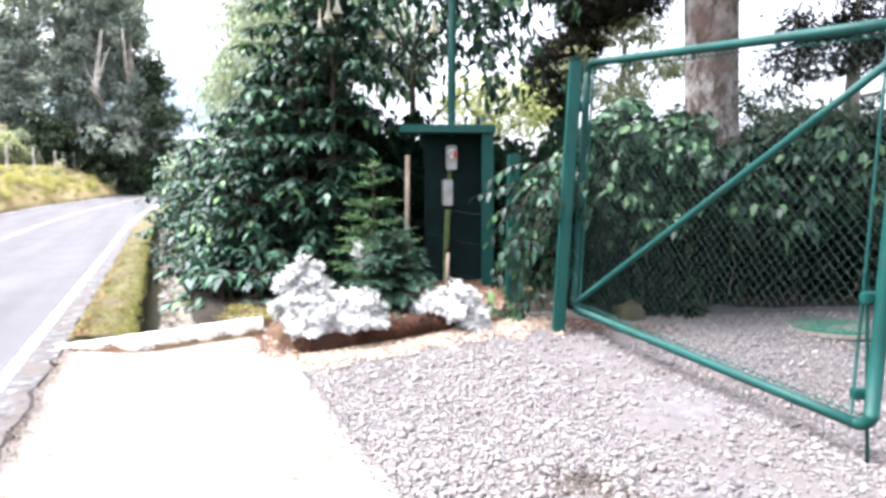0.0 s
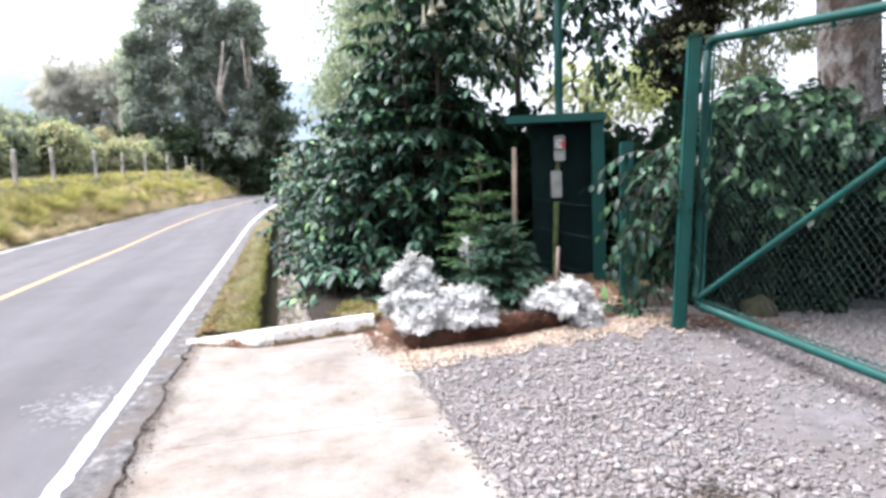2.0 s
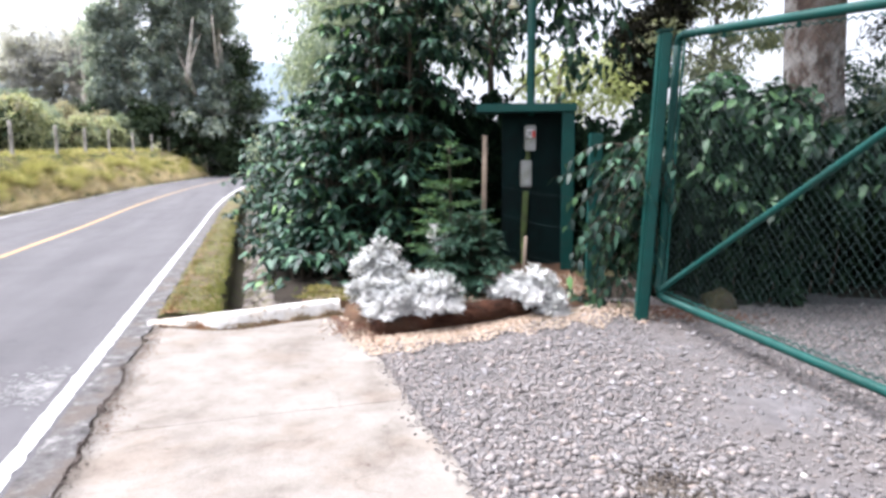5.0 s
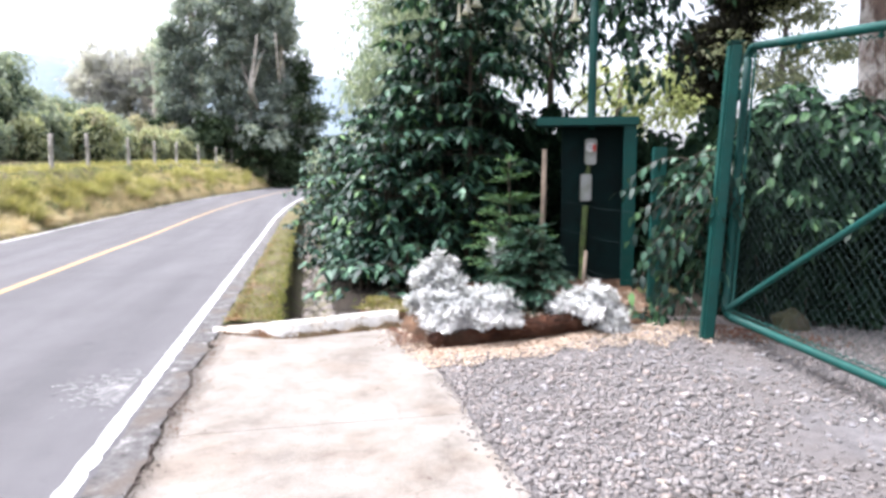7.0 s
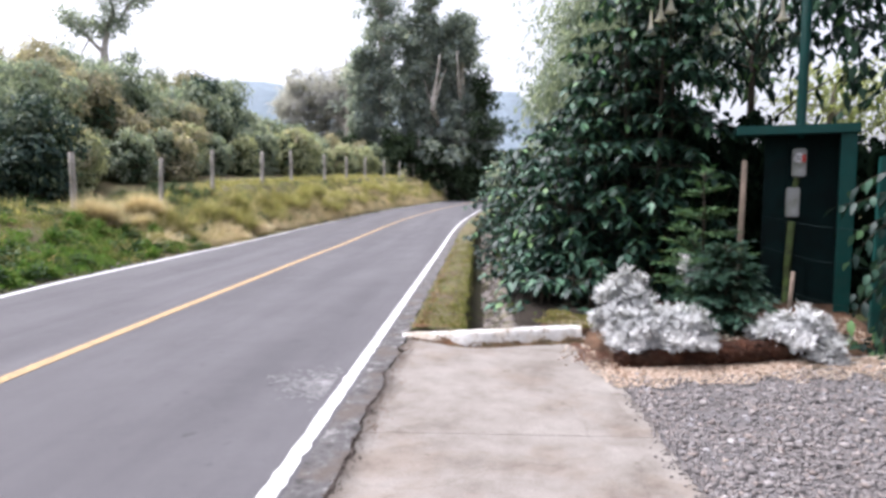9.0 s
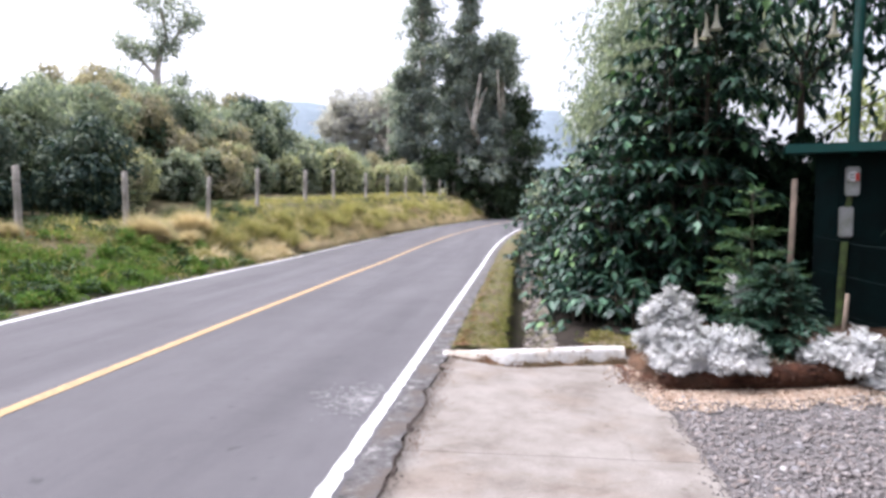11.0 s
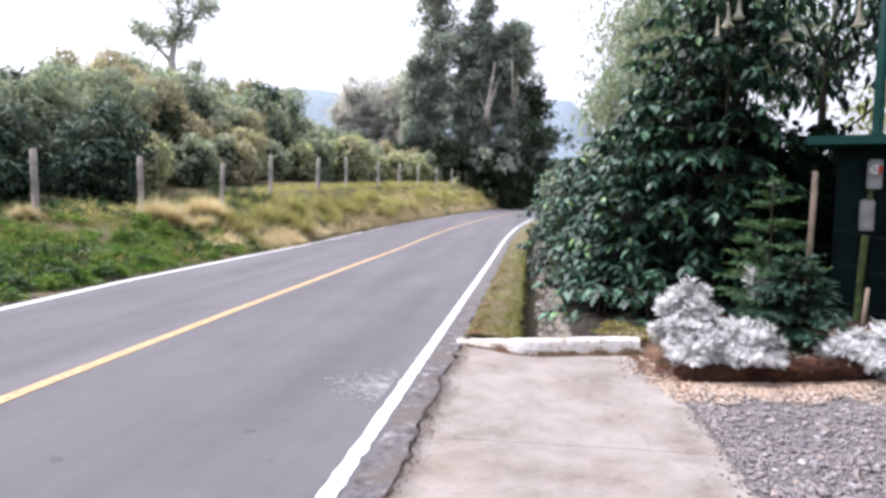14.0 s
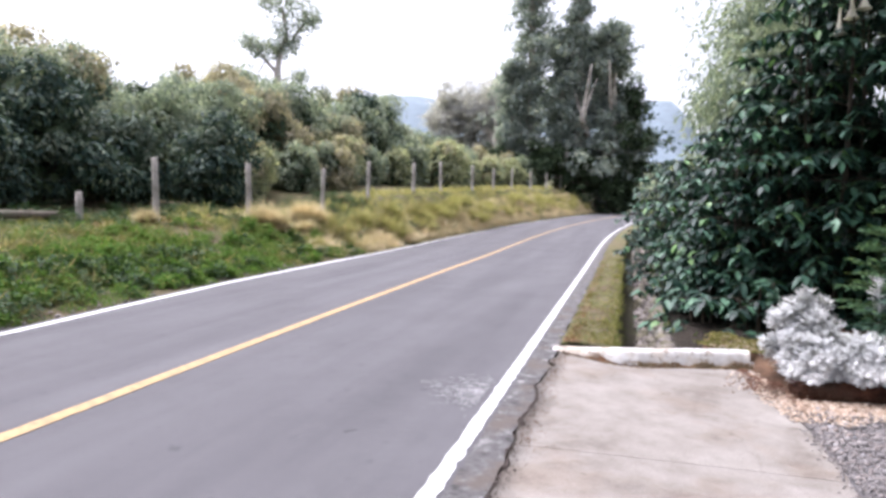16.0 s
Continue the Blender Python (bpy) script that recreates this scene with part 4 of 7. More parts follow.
stones("kerb_dirt", np.stack([x, np.interp(x, K[:, 0], K[:, 1]) - 0.004 - 0.03 * k, 0.014 + heap * (1 - k) * rng.uniform(0.3, 1, n)], -1), rng.uniform(0.004, 0.011, n), M["kerb_earth"], "ochre-brown earth clinging to the kerb's foot", "soil")

n = 900
q = np.stack([2.35 + rng.normal(0, 0.28, n), 6.02 + rng.normal(0, 0.12, n), 0 * rng.normal(0, 1, n)], -1)
q[:, 1] -= 0.25 * (q[:, 0] - 2.35)
q[:, 2] = drive_z(q[:, 0], q[:, 1]) + 0.008
m = 600
w = np.stack([rng.uniform(-0.95, -0.4, m), 0 * rng.uniform(0, 1, m), 0.016 + 0 * rng.uniform(0, 1, m)], -1)
w[:, 1] = 6.45 - 1.5 * (w[:, 0] + 0.9) - np.abs(rng.normal(0, 0.1, m))
g = np.stack([rng.normal(-0.6, 0.13, 900), rng.normal(5.98, 0.16, 900), 0 * rng.normal(0, 1, 900)], -1)
g[:, 2] = 0.016 + 0.03 * np.exp(-((g[:, 0] + 0.55) / 0.12) ** 2) * rng.uniform(0, 1, 900)
w, m = np.concatenate([w, g]), m + 900
stones("bed_dirt", w, rng.uniform(0.004, 0.016, m), M["red_soil"], "reddish earth washed onto the concrete's corner", "soil")
stones("gate_dirt", q, rng.uniform(0.006, 0.022, n), M["red_soil"], "reddish brown earth around the gate post's foot", "soil")


def rock(p, size, material, label, seed):
    bm = bmesh.new()
    bmesh.ops.create_icosphere(bm, subdivisions=3, radius=1)
    for v in bm.verts:
        f = 1 + 0.28 * noise.noise(v.co * 1.3 + Vector((seed, 0, 0))) + 0.1 * noise.noise(v.co * 4 + Vector((0, seed, 0)))
        v.co = Vector((v.co.x * size[0], v.co.y * size[1], v.co.z * size[2])) * f
    ob = part("rock", bm, M[material])
    ob.location = p
    return tagged(ob, label, "rock")


rock((-26.5, 75.0, 1.15), (0.5, 0.4, 0.42), "kerb_paint", "whitewashed boundary stone beside the road bend", 8.0)
rock((2.72, 6.22, 0.17), (0.15, 0.12, 0.13), "mossy_rock", "mossy yellow-green rock at the hedge's foot", 3.0)

# ---- gate ----
HINGE, LATCH = np.array([2.055, 5.93]), np.array([2.92, 3.33])
gu = np.append(unit(LATCH - HINGE), 0)
gn = np.array([-gu[1], gu[0], 0])
LEAN = 0.030
gate = empty("gate", (*HINGE, 0.1), "green painted tubular steel gate leaf with chain-link mesh, standing open", "gate")
GW = float(np.linalg.norm(LATCH - HINGE))


def gp(a, z, off=0.0):
    """A place on the leaf: a metres from the hinge, at the height z; the leaf leans with its post."""
    q = np.append(HINGE, 0) + gu * a + gn * off + np.array([0.045, 0.0, 0]) * (z - 0.3)
    q[2] = z
    return q - np.array([*HINGE, 0.1])


def zlow(a):
    return 0.30 - 0.205 * a / GW


def zhigh(a):
    return 2.53 - 0.245 * a / GW


def bar(name, a, b, r, parent, material=None, sides=10, label=""):
    n = 6
    pts = [np.asarray(a) + (np.asarray(b) - np.asarray(a)) * q for q in np.linspace(0, 1, n)]
    return part(name, tubes(name, [(pts, [r] * n)], sides), material or M["green_paint"], parent, label)


ELBOW = 0.085
top_rail = bar("top_rail", gp(ELBOW, zhigh(ELBOW)), gp(GW - ELBOW, zhigh(GW - ELBOW)), 0.034, gate)
bar("bottom_rail", gp(ELBOW, zlow(ELBOW)), gp(GW - ELBOW, zlow(GW - ELBOW)), 0.034, gate)
hinge_stile = bar("hinge_stile", gp(0, zlow(0) + ELBOW), gp(0, zhigh(0) - ELBOW), 0.034, gate)
latch_stile = bar("latch_stile", gp(GW, zlow(GW) + ELBOW), gp(GW, zhigh(GW) - ELBOW), 0.04, gate)
for a, b, zf, up, r0 in ((0, 1, zhigh, -1, 0.034), (GW, -1, zhigh, -1, 0.04), (0, 1, zlow, 1, 0.034), (GW, -1, zlow, 1, 0.04)):
    w = np.linspace(0, math.pi / 2, 9)
    turn = [gp(a + b * ELBOW * (1 - math.sin(v)), zf(a + b * ELBOW * (1 - math.sin(v))) + up * ELBOW * (1 - math.cos(v))) for v in w]
    part("elbow", tubes("elbow", [(turn, np.linspace(0.034, r0, 9))], 10), M["green_paint"], gate)
bar("stretcher_rod", gp(GW - 0.11, zlow(GW) + 0.05), gp(GW - 0.11, zhigh(GW) - 0.03), 0.009, gate)
bar("stretcher_rod", gp(0.085, zlow(0) + 0.04), gp(0.085, zhigh(0) - 0.03), 0.009, gate)
bar("brace", gp(0.03, zlow(0) + 0.06), gp(GW - 0.04, zhigh(GW) - 0.16), 0.025, gate)
drop = bar("drop_bolt", gp(GW - 0.10, 0.95), gp(GW - 0.02, -0.17, 0.05), 0.011, gate)
for z in (0.28, 0.82):
    bm = bmesh.new()
    p = gp(GW - 0.05, z)
    box(bm, p + np.array([-0.07, -0.03, -0.03]), p + np.array([0.05, 0.03, 0.03]), 0.008)
    part("bolt_bracket", bm, M["green_paint"], latch_stile)
for z in (0.62, 2.15):
    bm = bmesh.new()
    p = gp(-0.06, z)
    box(bm, p + np.array([-0.06, -0.03, -0.045]), p + np.array([0.06, 0.03, 0.045]), 0.012)
    part("hinge", bm, M["green_paint"], hinge_stile)
for a in (0.55, 1.25, 1.95):
    bm = bmesh.new()
    p = gp(a, zhigh(a) - 0.045)
    box(bm, p - np.array([0.012, 0.012, 0.03]), p + np.array([0.012, 0.012, 0.03]), 0.004)
    part("mesh_clip", bm, M["green_paint"], top_rail)

# chain-link: zigzag wires in a diamond pitch of 6 cm
wires = []
PITCH = 0.062
for sgn in (1, -1):
    for c in np.arange(-3.0, GW + 3.0, PITCH * 1.15):
        pts = []
        for z in (0.0, 2.6):
            pts.append((c + sgn * (z - 1.3) * 0.9, z))
        a0, a1 = pts[0][0], pts[1][0]
        lo = []
        for t in np.linspace(0, 1, 160):
            a, z = a0 + (a1 - a0) * t, 2.6 * t
            if 0.02 < a < GW - 0.02 and zlow(a) < z < zhigh(a):
                lo.append(t)
        if len(lo) > 1:
            t0, t1 = lo[0], lo[-1]
            A, B = (a0 + (a1 - a0) * t0, 2.6 * t0), (a0 + (a1 - a0) * t1, 2.6 * t1)
            wires.append(([gp(*A, 0.002 * sgn), gp(*B, 0.002 * sgn)], [0.0011, 0.0011]))
part("chain_link", tubes("chain_link", wires, 4), M["wire"], gate, "green coated chain-link mesh")
for zf, sg in ((zlow, 1), (zhigh, -1)):
    A = np.arange(0.03, GW, 0.03)
    part("mesh_lacing", tubes("mesh_lacing", [([gp(a, zf(a) + sg * (0.05 + 0.02 * (i % 2))) for i, a in enumerate(A)], [0.006] * len(A))], 4), M["green_paint"], gate)

gate_post = empty("gate_post", (1.89, 5.87, 0.09), "leaning green painted square steel gate post", "gate post")
bm = bmesh.new()
box(bm, (-0.054, -0.054, -0.25), (0.054, 0.054, 2.46), 0.02)
for v in bm.verts:
    v.co.x += 0.055 * v.co.z
post = part("post", bm, M["green_paint"], gate_post)
bm = bmesh.new()
box(bm, (-0.058, -0.058, 2.46), (0.058, 0.058, 2.475), 0.004)
for v in bm.verts:
    v.co.x += 0.055 * v.co.z
part("cap", bm, M["green_paint"], post)

small_post = empty("fence_post", (1.72, 7.1, 0.0), "short green painted steel fence post wrapped in vines", "fence post")
bm = bmesh.new()
box(bm, (-0.065, -0.05, -0.2), (0.065, 0.05, 1.78), 0.01)
for v in bm.verts:
    v.co.x += 0.012 * v.co.z
part("post", bm, M["green_paint"], small_post)
wire_fence = empty("wire_strand", (1.72, 7.1, 0.6), "thin green wires strung between meter shelter and post", "wire fence")
for z in (0.35, 0.75, 1.1):
    a, b = np.array([0.0, 0, z - 0.6]), np.array([-0.85, 1.25, z - 0.5])
    part("wire", tubes("wire", [([a, (a + b) / 2 - [0, 0, 0.03], b], [0.0015] * 3)], 4), M["wire"], wire_fence)

# ---- electric meter shelter ----
SY = 8.35
shelter = empty("meter_shelter", (1.3, SY, 0.1), "dark green sheet-metal electric meter shelter with flat roof, inside toned darker for shade", "meter shelter")


def panel(name, lo, hi, material=M["green_in_shade"], bevel=0.006, parent=shelter, label=""):
    bm = bmesh.new()
    box(bm, lo, hi, bevel)
    return part(name, bm, material, parent, label)


# Inner panels: shade below the roof painted as a darker green.
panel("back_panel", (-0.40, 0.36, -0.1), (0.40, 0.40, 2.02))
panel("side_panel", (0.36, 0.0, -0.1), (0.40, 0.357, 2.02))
panel("front_flange", (0.30, -0.035, -0.1), (0.455, -0.003, 2.02), M["green_paint"])
panel("roof", (-0.74, -0.06, 2.023), (0.47, 0.50, 2.095), M["green_paint"])
panel("fascia", (-0.74, -0.085, 2.0), (0.47, -0.064, 2.10), M["green_paint"])
panel("mounting_board", (-0.16, 0.325, 0.0), (0.07, 0.357, 1.98), M["green_in_shade"])
mast = empty("service_mast", (1.27, 8.75, 0.1), "green painted service pipe mast behind the meter shelter", "pipe mast")
part("pipe", tubes("pipe", [([(0, 0, 0), (0, 0, 2.5), (0.03, 0, 5.2)], [0.055, 0.055, 0.055])], 12), M["green_paint"], mast)

meter = empty("electric_meter", (1.25, SY + 0.29, 1.80), "grey electric meter with round glass face and red label", "electric meter")
bm = bmesh.new()
box(bm, (-0.07, -0.06, -0.16), (0.07, 0.03, 0.16), 0.015)
part("body", bm, M["grey_plastic"], meter)
bm = bmesh.new()
bmesh.ops.create_cone(bm, cap_ends=True, segments=24, radius1=0.062, radius2=0.052, depth=0.06, matrix=Matrix.Translation((-0.005, -0.09, 0.05)) @ Matrix.Rotation(radians(90), 4, "X"))
face = part("face", bm, M["white_plastic"], meter, "round white meter face")
bm = bmesh.new()
box(bm, (0.012, -0.127, 0.0), (0.05, -0.121, 0.085))
part("label_plate", bm, M["red_label"], face, "red label")
bm = bmesh.new()
for q in range(2):
    box(bm, (-0.04, -0.126, 0.03 + 0.03 * q), (0.0, -0.1215, 0.042 + 0.03 * q))
part("register", bm, M["dark_print"], face)
breaker = empty("breaker_box", (1.2, SY + 0.29, 1.35), "narrow weathered grey breaker box under the meter", "breaker box")
bm = bmesh.new()
box(bm, (-0.07, -0.05, -0.17), (0.07, 0.03, 0.17), 0.012)
breaker_body = part("body", bm, M["grey_plastic"], breaker)
bm = bmesh.new()
box(bm, (-0.06, -0.058, -0.15), (0.06, -0.05, 0.15), 0.004)
part("cover", bm, M["grey_plastic"], breaker_body)
conduit = empty("conduit", (1.2, SY + 0.28, 0.2), "moss-stained conduit pipe below the breaker box", "conduit")
part("pipe", tubes("pipe", [([(-0.03, 0, -0.1), (-0.025, 0, 0.4), (0.0, 0, 0.93)], [0.04, 0.04, 0.04])], 10), M["mossy"], conduit)
part("pipe", tubes("pipe", [([(0.0, 0, 1.27), (0.03, 0, 1.4), (0.04, 0, 1.5)], [0.03, 0.03, 0.03])], 10), M["mossy"], conduit)

def wooden_stake(x, y, z0, z1, r, lean, label):
    ob = part("wooden_stake", tubes("wooden_stake", [([(0, 0, z0), (lean * 0.4, 0.0, z0 + (z1 - z0) * 0.4), (lean, 0, z1)], [r, r * 0.95, r * 0.85])], 8), M["stake"])
    ob.location = (x, y, 0)
    return tagged(ob, label, "stake")


wooden_stake(0.63, 8.3, 0.05, 1.82, 0.036, 0.03, "weathered pale wooden stake supporting the shelter roof side")
wooden_stake(0.98, 7.05, 0.1, 0.72, 0.022, 0.035, "short thin pale wooden stick in the bed")

# round cover in the drive
lid = empty("manhole_cover", (4.48, 5.7, 0.1), "faded green round manhole cover flush with the drive", "manhole cover")
bm = bmesh.new()
bmesh.ops.create_cone(bm, cap_ends=True, segments=40, radius1=0.36, radius2=0.35, depth=0.05)
part("cover", bm, M["lid"], lid)
bm = bmesh.new()
bmesh.ops.create_cone(bm, cap_ends=True, segments=40, radius1=0.385, radius2=0.38, depth=0.03, matrix=Matrix.Translation((0, 0, -0.012)))
part("rim", bm, M["concrete"], lid)

# ---- plants ----
def gz(x, y):
    return float(ground_z(np.array(x, float), np.array(y, float)))


def plant(name, at_xyz, label, category, group=""):
    return empty(name, at_xyz, label, category, group)


def arc(p, heading, length, rise, sag, n=6):
    """A branch that leaves p, rises and then droops."""
    q = np.linspace(0, 1, n)[:, None]
    return p + np.array([math.cos(heading), math.sin(heading), 0]) * length * q + UP * (rise * length * q - sag * length * q ** 2)


def coffee_bush(base, height, radius, stems=4, leaf=0.17, step=0.15, spacing=0.15, material="coffee_leaf", label="", seed=0, group="coffee bushes", name="coffee_bush"):
    """Upright stems with tiers of drooping side branches that carry pairs of leaves and end in a hanging tuft."""
    r = np.random.default_rng(seed)
    th = plant(name, base, label, "shrub", group)
    limbs, P, D, N = [], [], [], []

    def tuft(pt, fw, count):
        flat = unit(fw * [1, 1, 0] + r.normal(0, 0.02, 3))
        sd = np.cross(flat, UP)
        t0 = r.uniform(-0.3, 0.3)
        for q in range(count):
            w = t0 + 6.283 * (q + 0.5) / count + r.normal(0, 0.22)
            out = flat * (0.2 + 0.8 * math.cos(w)) + sd * math.sin(w)
            P.append(pt + r.normal(0, 0.01, 3))
            D.append(out * r.uniform(0.7, 1.0) - UP * r.uniform(-0.05, 0.6))
            N.append(UP + out * 0.5 + r.normal(0, 0.14, 3))

    for k in range(stems):
        a = 6.28 * k / stems + r.uniform(0, 1)
        foot = np.array([math.cos(a), math.sin(a), 0]) * radius * 0.10
        head = np.array([math.cos(a), math.sin(a), 0]) * radius * r.uniform(0.15, 0.45) + UP * height * r.uniform(0.82, 1.0)
        q = np.linspace(0, 1, 7)[:, None]
        stem = foot + (head - foot) * q + np.array([math.cos(a), math.sin(a), 0]) * radius * 0.12 * np.sin(q * 3.1)
        limbs.append((stem, np.linspace(0.028, 0.008, 7)))
        z = 0.1 + step * r.uniform(-0.25, 0.25)
        turn = r.uniform(0, 3)
        while z < head[2]:
            f = z / head[2]
            i = f * 6
            j = int(min(i, 5))
            p = stem[j] + (stem[j + 1] - stem[j]) * (i - j)
            turn += 1.57 + r.normal(0, 0.3)
            reach = radius * (0.35 + 0.75 * (1 - f) ** 0.6) * min(1, 0.85 + 1.5 * f)
            for side in (0, math.pi):
                h = turn + side + r.normal(0, 0.25)
                ln = reach * r.uniform(0.6, 1.12)
                tier = arc(p, h, ln, 0.32 * f + 0.1, 0.38, 6)
                limbs.append((tier, np.linspace(0.008, 0.003, 6)))
                m = max(int(ln * 0.75 / spacing), 1) + 1
                for c in range(1, m + 1):
                    w = (0.25 + 0.75 * c / m) * 5
                    b = int(min(w, 4))
                    pt = tier[b] + (tier[b + 1] - tier[b]) * (w - b)
                    tuft(pt, unit(tier[b + 1] - tier[b]), 7 if c == m else 5)
            z += step * r.uniform(0.9, 1.1)
        tuft(head, UP * 0.6 + r.normal(0, 0.2, 3), 7)
    P, D, N = np.array(P), np.array(D), np.array(N)
    n = len(P)
    part("branchwork", tubes("branchwork", limbs, 5), M["twig"], th)
    part("crown", fine_leaf_mesh("crown", P, D, N, leaf * r.uniform(0.6, 1.2, n), leaf * r.uniform(0.34, 0.45, n), 0.3, 0.12), M[material], th)
    return th


def cloud(r, blobs, clusters, per, spread, flat=1.0):
    """Points in clusters scattered over the skin of uneven ellipsoids: places and outward directions."""
    P, O = [], []
    for cx, cy, cz, rx, ry, rz in blobs:
        d = unit(r.normal(0, 1, (clusters, 3)))
        rad = r.uniform(0.55, 1.05, (clusters, 1)) * (1 + 0.25 * np.sin(d @ r.normal(0, 3, (3, 1)) + 1))
        c = np.array([cx, cy, cz]) + d * rad * [rx, ry, rz]
        p = c[:, None] + unit(r.normal(0, 1, (clusters, per, 3))) * r.uniform(0, 1, (clusters, per, 1)) ** 0.5 * 1.7 * spread * np.array([1, 1, flat])
        P.append(p.reshape(-1, 3))
        O.append(np.repeat(d, per, 0))
    return np.concatenate(P), np.concatenate(O)


def crown_of(name, th, r, blobs, clusters, per, spread, leaf, width, material, hang=0.5, flat=1.0, droop=0.3, label=""):
    P, O = cloud(r, blobs, clusters, per, spread, flat)
    n = len(P)
    D = O * 0.7 + r.normal(0, 0.6, (n, 3)) - UP * hang
    N = UP + O * 0.5 + r.normal(0, 0.4, (n, 3))
    return part(name, leaf_mesh(name, P, D, N, leaf * r.uniform(0.6, 1.3, n), leaf * width * r.uniform(0.7, 1.2, n), droop, 0.3), M[material], th, label)


def lobed(r, lobes, cover, leaf, width, loose=0.0):
    """Leaves lying like shingles over the outside of rounded lobes: base, direction, upper side, length and width."""
    P, D, N = [], [], []
    for cx, cy, cz, rx, ry, rz in lobes:
        n = int(cover * 12.6 * ((rx * ry) ** 1.6 / 3 + (rx * rz) ** 1.6 / 3 + (ry * rz) ** 1.6 / 3) ** (1 / 1.6) / (leaf * leaf * width * 0.5))
        d = unit(r.normal(0, 1, (n, 3)) + UP * 0.25)
        ripple = 1 + 0.12 * np.sin(d @ r.normal(0, 3.2, (3, 1)) + 1) + 0.08 * np.sin(d @ r.normal(0, 7, (3, 1)))
        P.append(np.array([cx, cy, cz]) + d * [rx, ry, rz] * ripple * (r.uniform(0.82, 1.06, (n, 1)) + loose * r.normal(0, 1, (n, 1))))
        D.append(np.cross(d, r.normal(0, 1, (n, 3))) * 0.6 - UP * r.uniform(0.1, 0.8, (n, 1)) + d * 0.45)
        N.append(d * 0.8 + UP * 0.75 + r.normal(0, 0.22, (n, 3)))
    P, D, N = np.concatenate(P), np.concatenate(D), np.concatenate(N)
    n = len(P)
    return P, D, N, leaf * r.uniform(0.6, 1.25, n), leaf * width * r.uniform(0.75, 1.2, n)


def mound_bush(base, height, radius, material, young, label, seed, leaf=0.2, cover=1.1, group="coffee bushes on the bank", name="coffee_bush"):
    """A shrub whose crown swells into many rounded lobes, some of them of younger leaves, over an inside painted dark
    for shade.
    """
    r = np.random.default_rng(seed)
    th = plant(name, base, label, "shrub", group)
    limbs, old, fresh = [], [], []
    for k in range(30):
        f = (k + 0.5) / 30
        a = k * 2.4 + r.normal(0, 0.35)
        q = radius * math.sqrt(max(1 - (1.5 * f - 0.55) ** 2, 0.08)) * r.uniform(0.4, 0.95)
        z = height * (0.12 + 0.72 * f) * r.uniform(0.86, 1.14)
        top = np.array([math.cos(a) * q, math.sin(a) * q, z])
        size = radius * r.uniform(0.14, 0.34)
        limbs.append((np.array([[0, 0, -0.15], top * [0.35, 0.35, 0.5], top]), [0.05 * height / 3, 0.03 * height / 3, 0.01]))
        (fresh if r.uniform() < 0.3 and f > 0.3 else old).append((*top, size * r.uniform(0.85, 1.2), size * r.uniform(0.85, 1.2), size * r.uniform(0.6, 1.1)))
    part("branchwork", tubes("branchwork", limbs, 5), M["twig"], th)
    part("crown", leaf_mesh("crown", *lobed(r, old, cover, leaf, 0.5, 0.17), 0.25, 0.2), M[material], th)
    if fresh:
        part("young_foliage", leaf_mesh("young_foliage", *lobed(r, fresh, cover * 0.9, leaf * 0.9, 0.45, 0.2), 0.25, 0.2), M[young], th, "lighter young leaves")
    # Core leaves stand in for the bush's inner shade by their dark colour.
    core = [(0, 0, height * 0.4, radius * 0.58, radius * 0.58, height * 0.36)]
    part("inner_growth", leaf_mesh("inner_growth", *lobed(r, core, 1.5, leaf * 1.5, 0.6), 0.25, 0.2), M["dark_leaf"], th, "leaves inside the bush, painted dark for shade")
    return th


def bush(base, height, radius, material, label, seed, leaf=0.2, clusters=150, per=18, group="hillside bushes", name="bush", width=0.45, hang=0.4):
    """A shrub of several stems, its crown made of separate lumps of leaves."""
    r = np.random.default_rng(seed)
    th = plant(name, base, label, "shrub", group)
    limbs = []
    blobs = []
    for k in range(7):
        a = r.uniform(0, 6.28)
        q = r.uniform(0.2, 0.65) * radius
        z = height * r.uniform(0.3, 0.8)
        top = np.array([math.cos(a) * q, math.sin(a) * q, z])
        limbs.append((np.array([[0, 0, -0.15], top * [0.35, 0.35, 0.5], top]), [0.06 * height / 3, 0.04 * height / 3, 0.015]))
        blobs.append((*top, radius * r.uniform(0.32, 0.52), radius * r.uniform(0.32, 0.52), height * r.uniform(0.12, 0.2)))
    blobs.append((0, 0, height * 0.33, radius * 0.7, radius * 0.7, height * 0.25))
    blobs.append((0, 0, height * 0.14, radius * 0.75, radius * 0.75, height * 0.14))
    blobs.append((0, 0, height * 0.75, radius * 0.4, radius * 0.4, height * 0.2))
    part("branchwork", tubes("branchwork", limbs, 5), M["twig"], th)
    crown_of("crown", th, r, blobs, max(clusters // 8, 8), per * 2, radius * 0.12, leaf, width, material, hang, 0.6)
    return th


def tree(base, trunk, limbs, blobs, bark, material, label, seed, leaf, clusters, per, spread, width=0.4, hang=0.5, name="tree", group="", flat=1.0, droop=0.3):
    r = np.random.default_rng(seed)
    th = plant(name, base, label, "tree", group)
    stem = part("trunk", tubes("trunk", [trunk], 14), M[bark], th)
    for limb in limbs:
        part("limb", tubes("limb", [limb], 7), M[bark], stem)
    if blobs:
        crown_of("crown", th, r, blobs, clusters, per, spread, leaf, width, material, hang, flat, droop)
    return th


